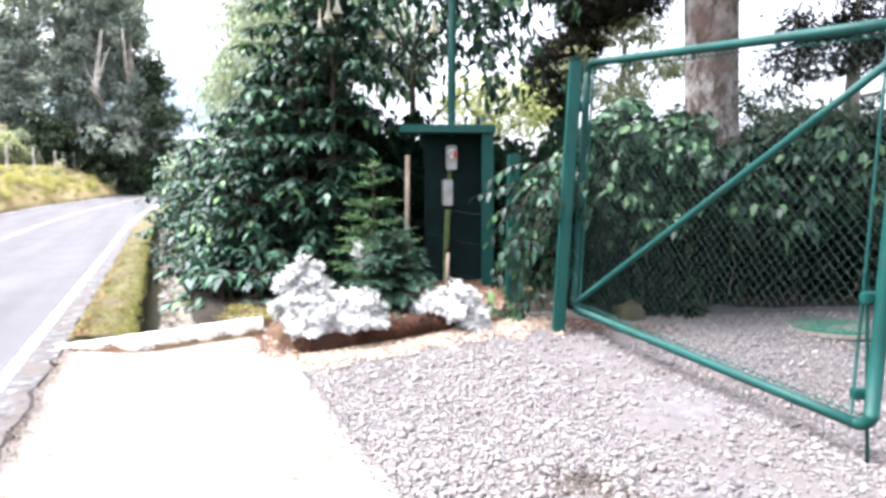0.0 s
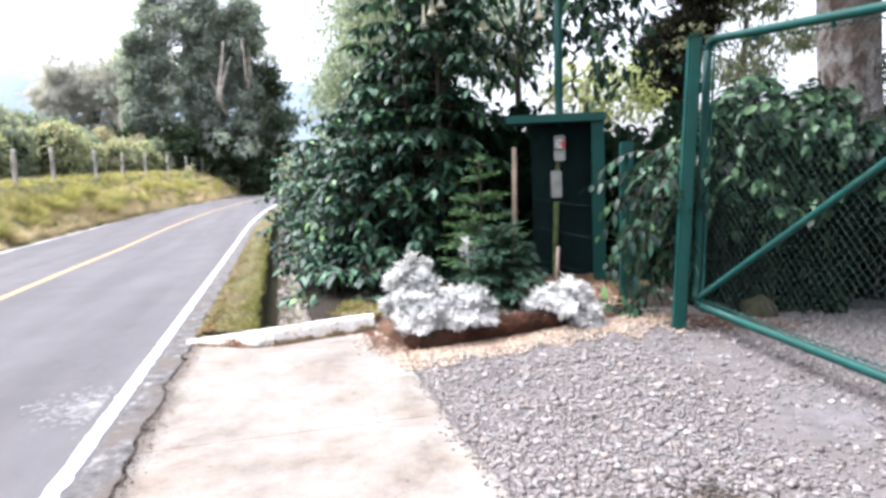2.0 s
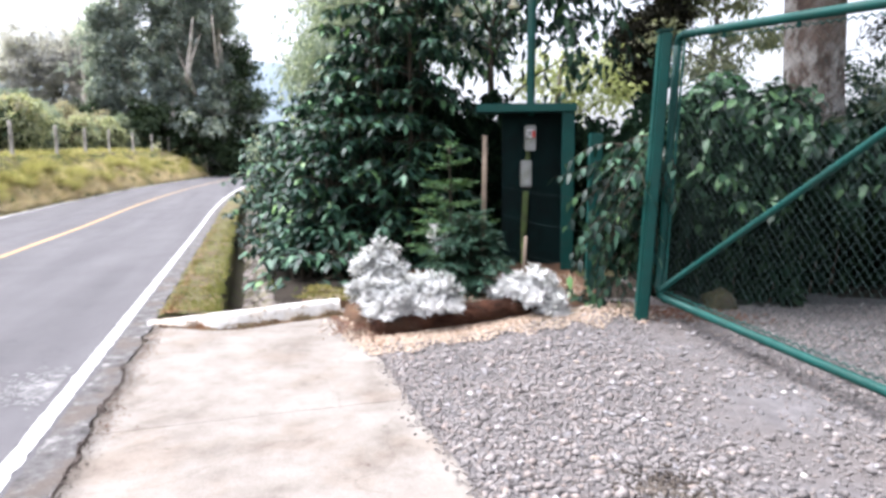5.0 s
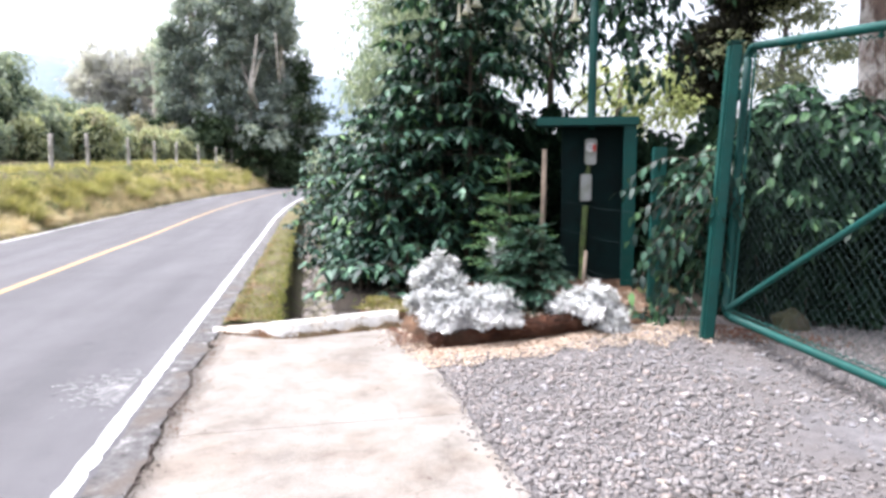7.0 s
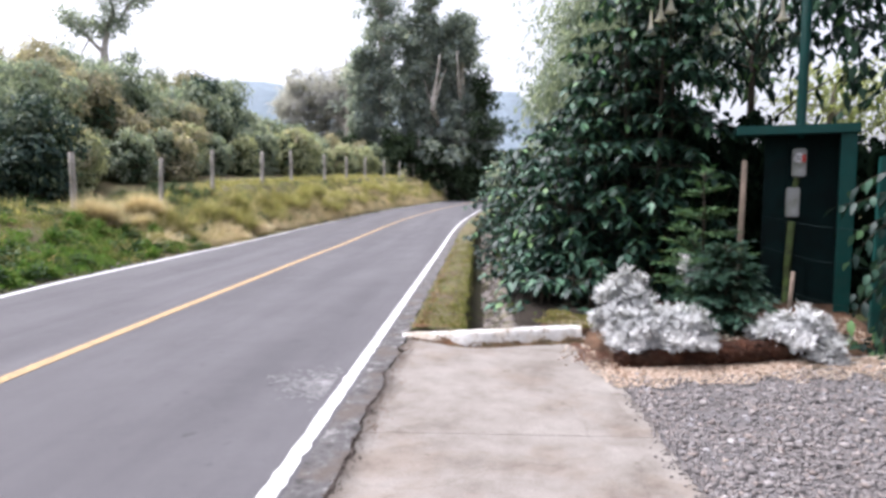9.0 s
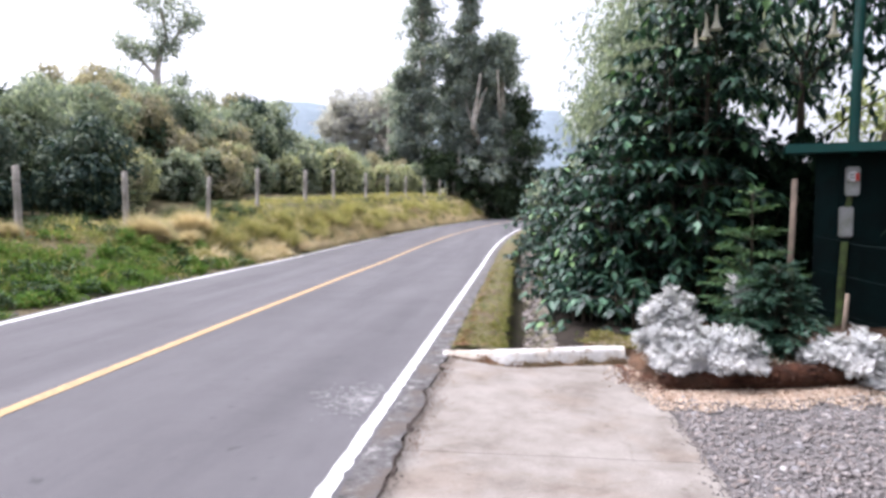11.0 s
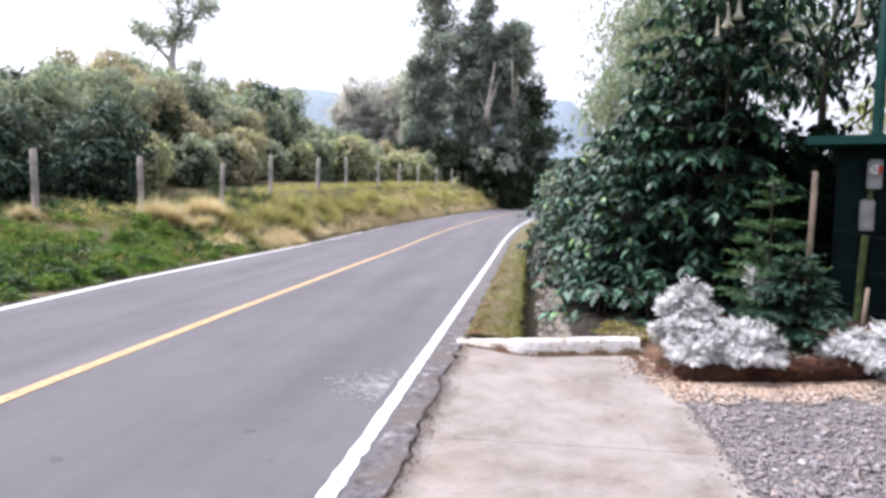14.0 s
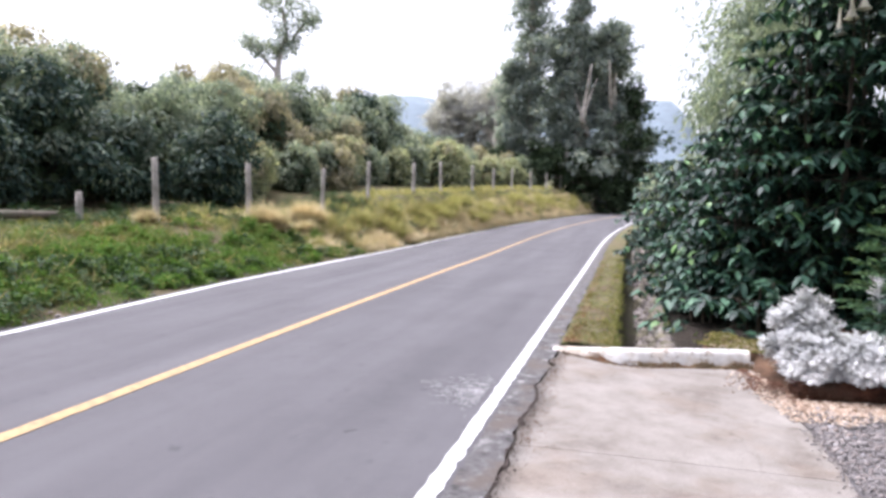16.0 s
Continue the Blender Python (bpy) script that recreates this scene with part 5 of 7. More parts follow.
def limbs_to(r, blobs, trunk_pts, r0):
    """A limb from the trunk to each clump of the crown."""
    out = []
    T = np.array(trunk_pts, float)
    for b in blobs:
        c = np.array(b[:3])
        z = max(c[2] - np.hypot(c[0], c[1]) * 0.6, T[0, 2] + 0.3 * (T[-1, 2] - T[0, 2]))
        z = min(z, T[-1, 2])
        s = np.array([np.interp(z, T[:, 2], T[:, i]) for i in (0, 1, 2)])
        m = (s + c) / 2 + r.normal(0, 0.08, 3) * np.linalg.norm(c - s)
        out.append((np.array([s, m, c]), [r0, r0 * 0.6, r0 * 0.25]))
    return out


# coffee bushes beside the ditch and behind the bed
COFFEE = "glossy dark green coffee bush with drooping leaf tiers beside the ditch"
for i, (x, y, h, rad, st, sp) in enumerate([(-1.08, 8.85, 2.2, 0.88, 6, 0.14), (-0.38, 8.95, 4.4, 1.0, 7, 0.14), (-0.85, 9.9, 3.5, 1.25, 7, 0.15), (-1.8, 10.6, 2.6, 1.0, 6, 0.16), (-2.5, 12.6, 2.3, 0.9, 5, 0.17),
                                            (-3.5, 14.8, 2.3, 1.1, 5, 0.18), (-1.0, 8.15, 0.75, 0.62, 4, 0.14), (-1.5, 9.25, 1.9, 0.8, 5, 0.14), (-1.5, 8.55, 0.8, 0.58, 4, 0.14), (-1.85, 8.65, 0.62, 0.46, 4, 0.14), (-1.6, 8.0, 0.5, 0.42, 3, 0.14), (1.9, 10.2, 2.0, 1.1, 5, 0.17), (0.4, 11.2, 2.0, 1.4, 5, 0.18)]):
    coffee_bush((x, y, 0.0), h, rad, st + 2, 0.19, 0.28, sp * 1.3, "coffee_leaf", COFFEE, 20 + i)

# paler trees and shrubs further along the near side
SHRUB = {"hazed_pale_leaf": "green roadside shrub with haze put into its pale colour", "lime_leaf": "bright yellow-green roadside shrub", "hazed_olive_leaf": "olive green leafy roadside shrub"}
for i, (s, o, h, rad, m) in enumerate([(18, -2.7, 3.1, 1.25, "hazed_pale_leaf"), (22, -2.9, 3.2, 1.4, "lime_leaf"), (26, -2.7, 2.8, 1.4, "hazed_coffee"), (31, -2.8, 3.0, 1.5, "hazed_olive_leaf"), (38, -3.0, 3.0, 1.7, "hazed_coffee"), (47, -3.4, 3.2, 2.0, "dark_leaf"),
                                       (16.5, -4.2, 4.6, 1.5, "hazed_pale_leaf"), (58, -4.0, 4, 2.4, "dark_leaf"), (70, -4.5, 5, 2.8, "dark_leaf")]):
    p = at(s, o)
    bush((p[0], p[1], gz(p[0], p[1])), h, rad, m, SHRUB.get(m, "dark green leafy roadside shrub"), 60 + i, 0.16, 170, 16, "roadside shrubs")

for i, (s, o, h, rad) in enumerate([(15.0, -2.3, 2.5, 0.95), (18.5, -2.2, 2.7, 1.1), (23.0, -2.3, 3.0, 1.2), (28.0, -2.4, 3.2, 1.4)]):
    p = at(s, o)
    coffee_bush((p[0], p[1], gz(p[0], p[1])), h, rad, 7, 0.19, 0.3, 0.22, "coffee_leaf" if i < 1 else "dark_coffee", "leafy green roadside coffee bush leaning over the ditch", 560 + i, "coffee bushes")

# taller trees behind the coffee
r = np.random.default_rng(5)
blobs = [(-0.9, 0.2, 3.6, 1.2, 1.0, 0.9), (0.3, 0.4, 4.6, 1.3, 1.2, 0.9), (-0.2, -0.2, 5.4, 1.1, 1.0, 0.7), (1.2, 0.3, 4.0, 1.0, 1.0, 0.8)]
tr = [(0, 0, -0.1), (0.05, 0, 2.2), (0.1, 0.1, 4.8)]
tree((-0.75, 12.4, 0), (tr, [0.12, 0.1, 0.05]), limbs_to(r, blobs, tr, 0.04), blobs, "bark", "hazed_pale_leaf", "soft green fine-leaved tree behind the coffee bushes", 81, 0.15, 150, 16, 0.26, 0.3, 0.7)
blobs = [(-0.8, 0, 3.3, 0.9, 0.9, 0.9), (0.2, 0.3, 4.3, 1.0, 1.0, 0.9), (-0.5, 0.2, 4.9, 0.8, 0.9, 0.8)]
tree((-1.55, 13.9, 0), (tr, [0.1, 0.08, 0.04]), limbs_to(r, blobs, tr, 0.03), blobs, "bark", "hazed_pale_leaf", "green fine-leaved tree paled by painted haze", 82, 0.15, 150, 15, 0.26, 0.35, 0.6)

# angel's trumpet over the shelter: open crown with sky between the leaves and hanging flowers
r = np.random.default_rng(9)
blobs = [(-1.3, 0.0, 3.1, 0.7, 0.6, 0.5), (-0.6, -0.1, 3.5, 0.7, 0.6, 0.5), (0.2, 0.1, 3.3, 0.8, 0.6, 0.55), (0.9, 0, 3.6, 0.8, 0.6, 0.5), (1.7, 0.1, 3.2, 0.7, 0.6, 0.5), (0.4, 0.3, 4.2, 1.4, 0.8, 0.5), (-0.1, -1.2, 4.1, 0.9, 0.6, 0.35), (0.75, -1.1, 4.3, 0.8, 0.6, 0.35), (1.3, 0, 4.2, 0.9, 0.6, 0.35), (1.9, 0.2, 4.4, 0.8, 0.6, 0.4), (-0.6, -0.3, 4.3, 0.8, 0.6, 0.4)]
tr = [(0.2, 0, -0.1), (0.25, 0, 1.2), (0.3, 0.1, 2.6), (0.3, 0.1, 3.4)]
trumpet = tree((0.55, 10.0, 0), (tr, [0.07, 0.06, 0.05, 0.03]), limbs_to(r, blobs, tr, 0.022), blobs, "twig", "coffee_leaf", "large-leaved angel's trumpet shrub with hanging white flowers", 91, 0.2, 28, 6, 0.2, 0.5, 0.9, name="trumpet_shrub")


def trumpet_flower(p, size):
    bm = bmesh.new()
    rings = []
    for z, rad in ((0, 0.012), (-0.12, 0.017), (-0.2, 0.028), (-0.28, 0.055), (-0.3, 0.08)):
        ring = []
        for q in range(10):
            w = 6.283 * q / 10
            f = 1 + (0.15 if q % 2 else -0.05) * (rad > 0.05)
            ring.append(bm.verts.new((math.cos(w) * rad * f * size, math.sin(w) * rad * f * size, z * size)))
        rings.append(ring)
    for a, b in zip(rings, rings[1:]):
        for q in range(10):
            bm.faces.new((a[q], a[(q + 1) % 10], b[(q + 1) % 10], b[q]))
    ob = part("flower", bm, M["petal"], trumpet, "hanging white trumpet flower")
    ob.location = p


for p in ((-0.84, -1.4, 3.8), (-0.73, -1.42, 3.88), (-0.95, -1.4, 3.64), (-0.2, -0.7, 3.75), (0.55, -0.7, 3.85)):
    trumpet_flower(p, 0.95)

# fir sapling with a dense lower skirt
def fir(base, height, radius, label, material, whorl, seed, dense=1.0, droop=0.25, name="fir_sapling"):
    r = np.random.default_rng(seed)
    th = plant(name, base, label, "conifer")
    limbs = [(np.array([[0, 0, -0.1], [0.01, 0, height * 0.5], [0.0, 0, height]]), [0.028, 0.018, 0.005])]
    P, D, N = [], [], []
    z = height * 0.08
    while z < height * 0.97:
        f = z / height
        n = 7 if f < 0.8 else 5
        t0 = r.uniform(0, 2)
        for k in range(n):
            h = t0 + 6.283 * k / n + r.normal(0, 0.15)
            ln = radius * (1 - f) ** 0.75 * r.uniform(0.75, 1.1) + 0.05
            br = arc(np.array([0, 0, z + r.normal(0, whorl * 0.16)]), h, ln, 0.3 + 0.35 * f + r.normal(0, 0.12), droop * r.uniform(0.9, 2.2), 5)
            limbs.append((br, np.linspace(0.006, 0.002, 5)))
            m = int(ln / 0.012 * dense)
            for c in range(m):
                w = (c + 0.5) / m * 4
                b = int(min(w, 3))
                pt = br[b] + (br[b + 1] - br[b]) * (w - b)
                fw = unit(br[b + 1] - br[b])
                sd = np.cross(fw, UP) * (1 if c % 2 else -1)
                reach = (1 - 0.6 * c / m)
                for q in range(3):
                    P.append(pt + sd * reach * ln * r.uniform(0.08, 0.2) * q + fw * 0.03 * q - UP * 0.01 * q)
                    D.append(fw * 0.8 + sd * 0.8 + r.normal(0, 0.2, 3))
                    N.append(UP + r.normal(0, 0.2, 3))
        z += whorl * r.uniform(0.85, 1.15)
    n = len(P)
    part("stem", tubes("stem", limbs, 5), M["twig"], th)
    part("needles", leaf_mesh("needles", np.array(P), np.array(D), np.array(N), r.uniform(0.05, 0.10, n), r.uniform(0.014, 0.026, n), 0.1, 0.1), M[material], th)
    return th


fir((0.22, 7.3, 0.15), 1.5, 0.5, "young bright green fir sapling in the bed", "fir_leaf", 0.19, 31, 1.0, 0.12)
fir((0.42, 6.85, 0.15), 0.84, 0.57, "dense dark green low conifer in the bed", "fir_low", 0.055, 32, 0.95, name="low_conifer")

# silver-leaved dusty miller
def dusty_miller(base, radius, height, n, label, seed, lean=(0, 0)):
    r = np.random.default_rng(seed)
    th = plant("dusty_miller", base, label, "shrub", "dusty miller plants")
    limbs, P, D, N, L = [], [], [], [], []
    for k in range(int(n * 1.25)):
        d = unit(r.normal(0, 1, 3) + [lean[0], lean[1], 0.25])
        d[2] = abs(d[2])
        tip = d * np.array([radius, radius, height]) * r.uniform(0.55, 1.05)
        tip[2] = max(tip[2], 0.03)
        limbs.append((np.array([[0, 0, -0.05], tip * [0.4, 0.4, 0.65], tip]), [0.008, 0.006, 0.003]))
        g = unit(tip + UP * 0.12)
        for q in range(12):
            a = 6.283 * q / 5.3 + r.uniform(0, 0.6)
            e1 = unit(np.cross(g, [0.2, 0.5, 0.84]))
            e2 = np.cross(g, e1)
            out = math.cos(a) * e1 + math.sin(a) * e2
            rise = 0.2 + 1.0 * (q / 11)
            b = tip - g * 0.06 * (1 - q / 11)
            fw = unit(out + g * rise)
            sd = unit(np.cross(fw, g))
            ln = 0.068 * r.uniform(0.7, 1.3)
            P.append(b); D.append(fw); N.append(g + r.normal(0, 0.2, 3)); L.append(ln)
            for c in (0.35, 0.6, 0.85):
                for sg in (-1, 1):
                    P.append(b + fw * ln * c); D.append(fw * 0.7 + sd * sg * 0.75); N.append(g + r.normal(0, 0.2, 3)); L.append(ln * 0.42)
    P, D, N, L = map(np.array, (P, D, N, L))
    part("branchwork", tubes("branchwork", limbs, 5), M["silver_leaf"], th)
    part("foliage", leaf_mesh("foliage", P, D, N, L, L * 0.34, 0.15, 0.15), M["silver_leaf"], th)
    return th


MILLER = "silvery white dusty miller plant spilling over the log edging"
dusty_miller((-0.45, 6.2, 0.2), 0.28, 0.6, 110, MILLER, 41)
dusty_miller((-0.33, 6.0, 0.14), 0.27, 0.36, 80, MILLER, 42)
dusty_miller((0.05, 6.1, 0.18), 0.3, 0.30, 90, MILLER, 43)
dusty_miller((-0.17, 6.02, 0.16), 0.24, 0.34, 60, MILLER, 48)
dusty_miller((0.78, 6.44, 0.2), 0.2, 0.2, 40, MILLER, 44)
dusty_miller((1.02, 6.36, 0.18), 0.27, 0.31, 80, MILLER, 45)
dusty_miller((1.17, 6.2, 0.05), 0.15, 0.22, 34, "small silvery dusty miller shoot hanging to the ground", 46)
dusty_miller((0.08, 6.78, 0.62), 0.13, 0.24, 4, "sparse silvery dusty miller sprig among dark needles", 47)

# vines: on the posts and the hedge behind the gate
def vine_wall(name, path, z0, ztop, depth, n, leaf, material, label, seed, category="hedge", overhang=0.0, stem=0.014, roof=0.0, fan=1, inner=0):
    """Leaves hanging over a tangle of stems along a line on the ground: singly, or in fans of several at each shoot's end."""
    r = np.random.default_rng(seed)
    P = np.array(path, float)
    seg = np.linalg.norm(np.diff(P, axis=0), axis=1)
    cum = np.concatenate([[0], np.cumsum(seg)])
    th = plant(name, (*P[0], z0), label, category)

    def spread_out(m, power, front, floor=0.0):
        a = r.uniform(0, cum[-1], m)
        x, y = np.interp(a, cum, P[:, 0]), np.interp(a, cum, P[:, 1])
        top = np.interp(a, cum, ztop) * (1 + 0.08 * np.sin(a * 5 + 1) + 0.05 * np.sin(a * 13))
        k = floor + (1 - floor) * r.uniform(0, 1, m) ** power
        z = k * (top - z0)
        across = r.normal(0, 1, m) * depth * (0.55 + 0.45 * np.sin(k * 3.0)) * 0.6 + overhang * (smooth(0.35, 0.6, k) - 0.5)
        across = across - roof * r.uniform(0, 1, m) ** 1.5 * (k > 0.72) * (r.uniform(0, 1, m) < 0.6) + front * depth * (0.2 + 0.3 * np.sin(a * 4.3 + z * 5))
        t = unit(np.stack([np.interp(a + 0.05, cum, P[:, 0]) - np.interp(a - 0.05, cum, P[:, 0]), np.interp(a + 0.05, cum, P[:, 1]) - np.interp(a - 0.05, cum, P[:, 1])], -1))
        nx, ny = t[:, 1], -t[:, 0]
        pts = np.stack([x - P[0, 0] + nx * across, y - P[0, 1] + ny * across, z], -1)
        return pts, np.stack([nx, ny, 0 * nx], -1) * np.where(front > 0, 1.0, np.sign(across))[:, None]

    pts, out = spread_out(n // fan, 0.8 if fan == 1 else 0.5, float(fan > 1), 0.0 if fan == 1 else 0.5)
    pts, out = np.repeat(pts, fan, 0), np.repeat(out, fan, 0)
    m = len(pts)
    if fan > 1:
        w = np.tile(np.arange(fan) / (fan - 1) - 0.5, m // fan) * 3.6 + np.repeat(r.normal(0, 0.5, m // fan), fan)
        side = np.cross(out, UP)
        way = out * np.cos(w)[:, None] + side * np.sin(w)[:, None]
        pts = pts + r.normal(0, 0.015, (m, 3))
        D = way * r.uniform(0.5, 1.0, (m, 1)) - UP * r.uniform(0.25, 1.2, (m, 1))
        N = UP * 0.8 + way * 0.8 + r.normal(0, 0.18, (m, 3))
    else:
        D = out * 0.5 - UP * r.uniform(0.3, 1.1, (m, 1)) + r.normal(0, 0.45, (m, 3))
        N = UP * 0.7 + out + r.normal(0, 0.35, (m, 3))
    for q in range(max(int(cum[-1] * 2.5), 4)):
        b = r.uniform(0, cum[-1])
        p0 = np.array([np.interp(b, cum, P[:, 0]) - P[0, 0], np.interp(b, cum, P[:, 1]) - P[0, 1], 0])
        h = (np.interp(b, cum, ztop) - z0) * r.uniform(0.6, 0.95)
        part("stem", tubes("stem", [(np.array([p0, p0 + [r.normal(0, 0.1), r.normal(0, 0.1), h * 0.5], p0 + [r.normal(0, 0.2), r.normal(0, 0.2), h]]), [stem, stem * 0.7, stem * 0.3])], 5), M["twig"], th)
    part("foliage", fine_leaf_mesh("foliage", pts, D, N, leaf * r.uniform(0.6, 1.2, m), leaf * r.uniform(0.36, 0.56, m), 0.35, 0.14), M[material], th)
    # Inner leaves painted almost black in place of the hedge's own shade.
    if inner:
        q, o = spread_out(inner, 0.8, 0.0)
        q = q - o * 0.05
        part("inner_growth", leaf_mesh("inner_growth", q, r.normal(0, 0.6, (inner, 3)) - UP * 0.5, UP + r.normal(0, 0.8, (inner, 3)), r.uniform(0.14, 0.26, inner), r.uniform(0.06, 0.11, inner)), M["shade_toned_leaf"], th, "leaves inside the hedge, near-black to paint its shade")
    return th


def climbing_vine(base, shoots, leaf, label, seed):
    """Bowing shoots with broad pointed leaves to both sides."""
    r = np.random.default_rng(seed)
    th = plant("vine", base, label, "vine")
    stems, P, D, N = [], [], [], []
    for start, heading, length, rise, sag in shoots:
        line = arc(np.array(start) - np.array(base), heading, length, rise, sag, 8)
        stems.append((line, np.linspace(0.007, 0.002, 8)))
        for c in range(1, max(int(length / 0.045), 3) + 1):
            w = 7 * c / max(int(length / 0.045), 3)
            b = int(min(w, 6))
            p = line[b] + (line[b + 1] - line[b]) * (w - b)
            fw = unit(line[b + 1] - line[b])
            sd = unit(np.cross(fw, UP)) * (1 if c % 2 else -1)
            P.append(p)
            D.append(fw * 0.5 + sd * r.uniform(0.4, 1.0) - UP * r.uniform(0.1, 0.8))
            N.append(UP + sd * 0.4 + r.normal(0, 0.2, 3))
    n = len(P)
    part("stem", tubes("stem", stems, 5), M["twig"], th)
    part("foliage", fine_leaf_mesh("foliage", np.array(P), np.array(D), np.array(N), leaf * r.uniform(0.55, 1.25, n), leaf * r.uniform(0.36, 0.52, n), 0.35, 0.12), M["coffee_leaf"], th)
    return th


r = np.random.default_rng(51)
shoots = [((1.9, 6.45, 1.42), 3.25, 0.78, 0.12, 0.22), ((1.88, 6.5, 1.5), 3.5, 0.6, 0.15, 0.3), ((1.9, 6.4, 1.36), 3.0, 0.62, 0.1, 0.5)]
shoots += [((r.uniform(1.7, 2.02), r.uniform(6.15, 6.5), r.uniform(0.95, 1.72)), math.pi + r.normal(0.35, 0.8), r.uniform(0.22, 0.55), r.uniform(0.1, 0.45), r.uniform(0.5, 1.3)) for q in range(40)]
shoots += [((r.uniform(1.6, 1.88), r.uniform(6.25, 6.55), r.uniform(0.3, 1.1)), math.pi + r.normal(0.4, 0.9), r.uniform(0.2, 0.42), r.uniform(0.0, 0.3), r.uniform(0.8, 1.6)) for q in range(26)]
shoots += [((r.uniform(1.93, 2.05), r.uniform(5.98, 6.1), r.uniform(1.2, 1.55)), 4.1 + r.normal(0, 0.5), r.uniform(0.16, 0.3), 0.1, 0.8) for q in range(6)]
climbing_vine((1.8, 6.4, 0.05), [((x + 0.09, y, z), *q) for (x, y, z), *q in shoots], 0.125, "large-leaved green vine climbing between the green posts", 51)
creeper = vine_wall("hedge", [(2.25, 6.75), (2.6, 6.6), (3.06, 6.4), (3.45, 6.3)], 0.05, [1.6, 1.95, 1.85, 1.75], 0.34, 3000, 0.14, "creeper_leaf", "dense large-leaved green creeper hedge in two mounds behind the gate", 53, overhang=0.4, roof=0.9, fan=6, inner=5200)
mounds = [(0.22, -0.1, 1.5, 0.34, 0.4, 0.42), (0.5, -0.2, 1.72, 0.36, 0.4, 0.46), (0.78, -0.2, 1.42, 0.34, 0.36, 0.42), (1.05, -0.3, 1.68, 0.34, 0.38, 0.42), (1.22, -0.32, 1.36, 0.24, 0.3, 0.42), (0.5, -0.32, 1.15, 0.42, 0.3, 0.36)]
part("mound_foliage", fine_leaf_mesh("mound_foliage", *lobed(np.random.default_rng(530), mounds, 2.0, 0.13, 0.58, 0.05), 0.3, 0.12), M["creeper_leaf"], creeper, "overlapping pointed leaves")
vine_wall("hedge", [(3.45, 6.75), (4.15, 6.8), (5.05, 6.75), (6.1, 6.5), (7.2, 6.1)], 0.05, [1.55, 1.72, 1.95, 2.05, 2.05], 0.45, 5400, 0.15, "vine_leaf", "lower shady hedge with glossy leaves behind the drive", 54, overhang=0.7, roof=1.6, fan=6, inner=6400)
# Dark leaf walls added so gaps in hedge and bushes read as shade.
vine_wall("hedge", [(2.2, 7.9), (3.2, 7.9), (4.4, 8.2), (6.0, 8.1), (8.0, 7.6)], 0.05, [1.75, 1.9, 1.5, 1.7, 1.9], 0.3, 4200, 0.2, "shade_toned_leaf", "added leaf backing inside the hedge, near-black for shade", 57)
vine_wall("hedge", [(1.95, 9.3), (2.2, 8.7), (2.7, 8.4)], 0.05, [1.9, 2.1, 2.2], 0.3, 2200, 0.15, "shade_toned_leaf", "hedge behind the posts, shade put into its leaf colour", 55)
vine_wall("undergrowth", [(-2.9, 13.6), (-1.6, 11.6), (-0.5, 10.9), (0.9, 10.7), (2.2, 10.5)], 0.0, [1.8, 2.5, 2.9, 2.1, 1.8], 0.35, 7500, 0.2, "shade_toned_leaf", "added leaf wall behind the coffee bushes, near-black for shade", 58, "undergrowth")
vine_wall("undergrowth", [(-1.9, 10.8), (-1.25, 9.3), (-0.7, 9.25), (-0.2, 9.3), (0.7, 9.75), (1.6, 10.2)], 0.0, [1.7, 1.75, 2.2, 2.6, 2.35, 2.3], 0.3, 5200, 0.17, "shade_toned_leaf", "added leaves among the coffee bushes, near-black for shade", 59, "undergrowth")
r = np.random.default_rng(3)
vine_wall("ground_cover", [(1.2, 6.75), (1.6, 6.5), (1.8, 6.25)], 0.02, [0.2, 0.22, 0.2], 0.12, 90, 0.11, "vine_leaf", "low green ground cover leaves at the post's foot", 56, "ground cover")

# trees behind the gate
tr = [(0, 0, -0.2), (0.03, 0, 0.6), (-0.05, 0, 3), (-0.15, 0, 6), (-0.2, 0, 9)]
r = np.random.default_rng(12)
blobs = [(-2.6, 0.5, 9.5, 2.2, 2.2, 1.0), (-1.0, -1.6, 10.0, 2.2, 2.0, 1.0), (2.2, -0.5, 9.6, 2.4, 2.2, 1.0), (-2.0, 2.0, 11.0, 2.6, 2.6, 1.1), (2.0, 2.5, 11.5, 2.6, 2.6, 1.2), (0.0, 0.5, 12.8, 2.6, 2.6, 1.1)]
# Unseen boughs added above the view to shade hedge, gate and shelter.
low = [(-4.2, -3.6, 7.2, 2.0, 1.9, 0.6), (-1.6, -4.6, 7.1, 2.2, 1.9, 0.6), (1.2, -5.0, 7.2, 2.2, 1.9, 0.6), (3.6, -4.6, 7.4, 2.2, 1.9, 0.6), (-3.0, -6.3, 7.7, 2.0, 1.8, 0.6), (-0.2, -7.0, 7.8, 2.2, 1.8, 0.6), (2.6, -7.0, 7.9, 2.2, 1.8, 0.6)]
boughs = limbs_to(r, blobs, tr, 0.14) + [(np.array([(-0.15, 0, 8.0), (b[0] * 0.5, b[1] * 0.5, 8.6), (b[0], b[1], b[2] + 0.2)]), [0.12, 0.09, 0.04]) for b in low]
blobs = blobs + low
tree((6.9, 12.4, 0), (tr, [0.7, 0.58, 0.5, 0.5, 0.45]), boughs, blobs, "red_bark", "shade_toned_leaf", "thick mottled grey tree behind the hedge, unseen crown widened for shade", 71, 0.34, 130, 22, 0.42, 0.42)
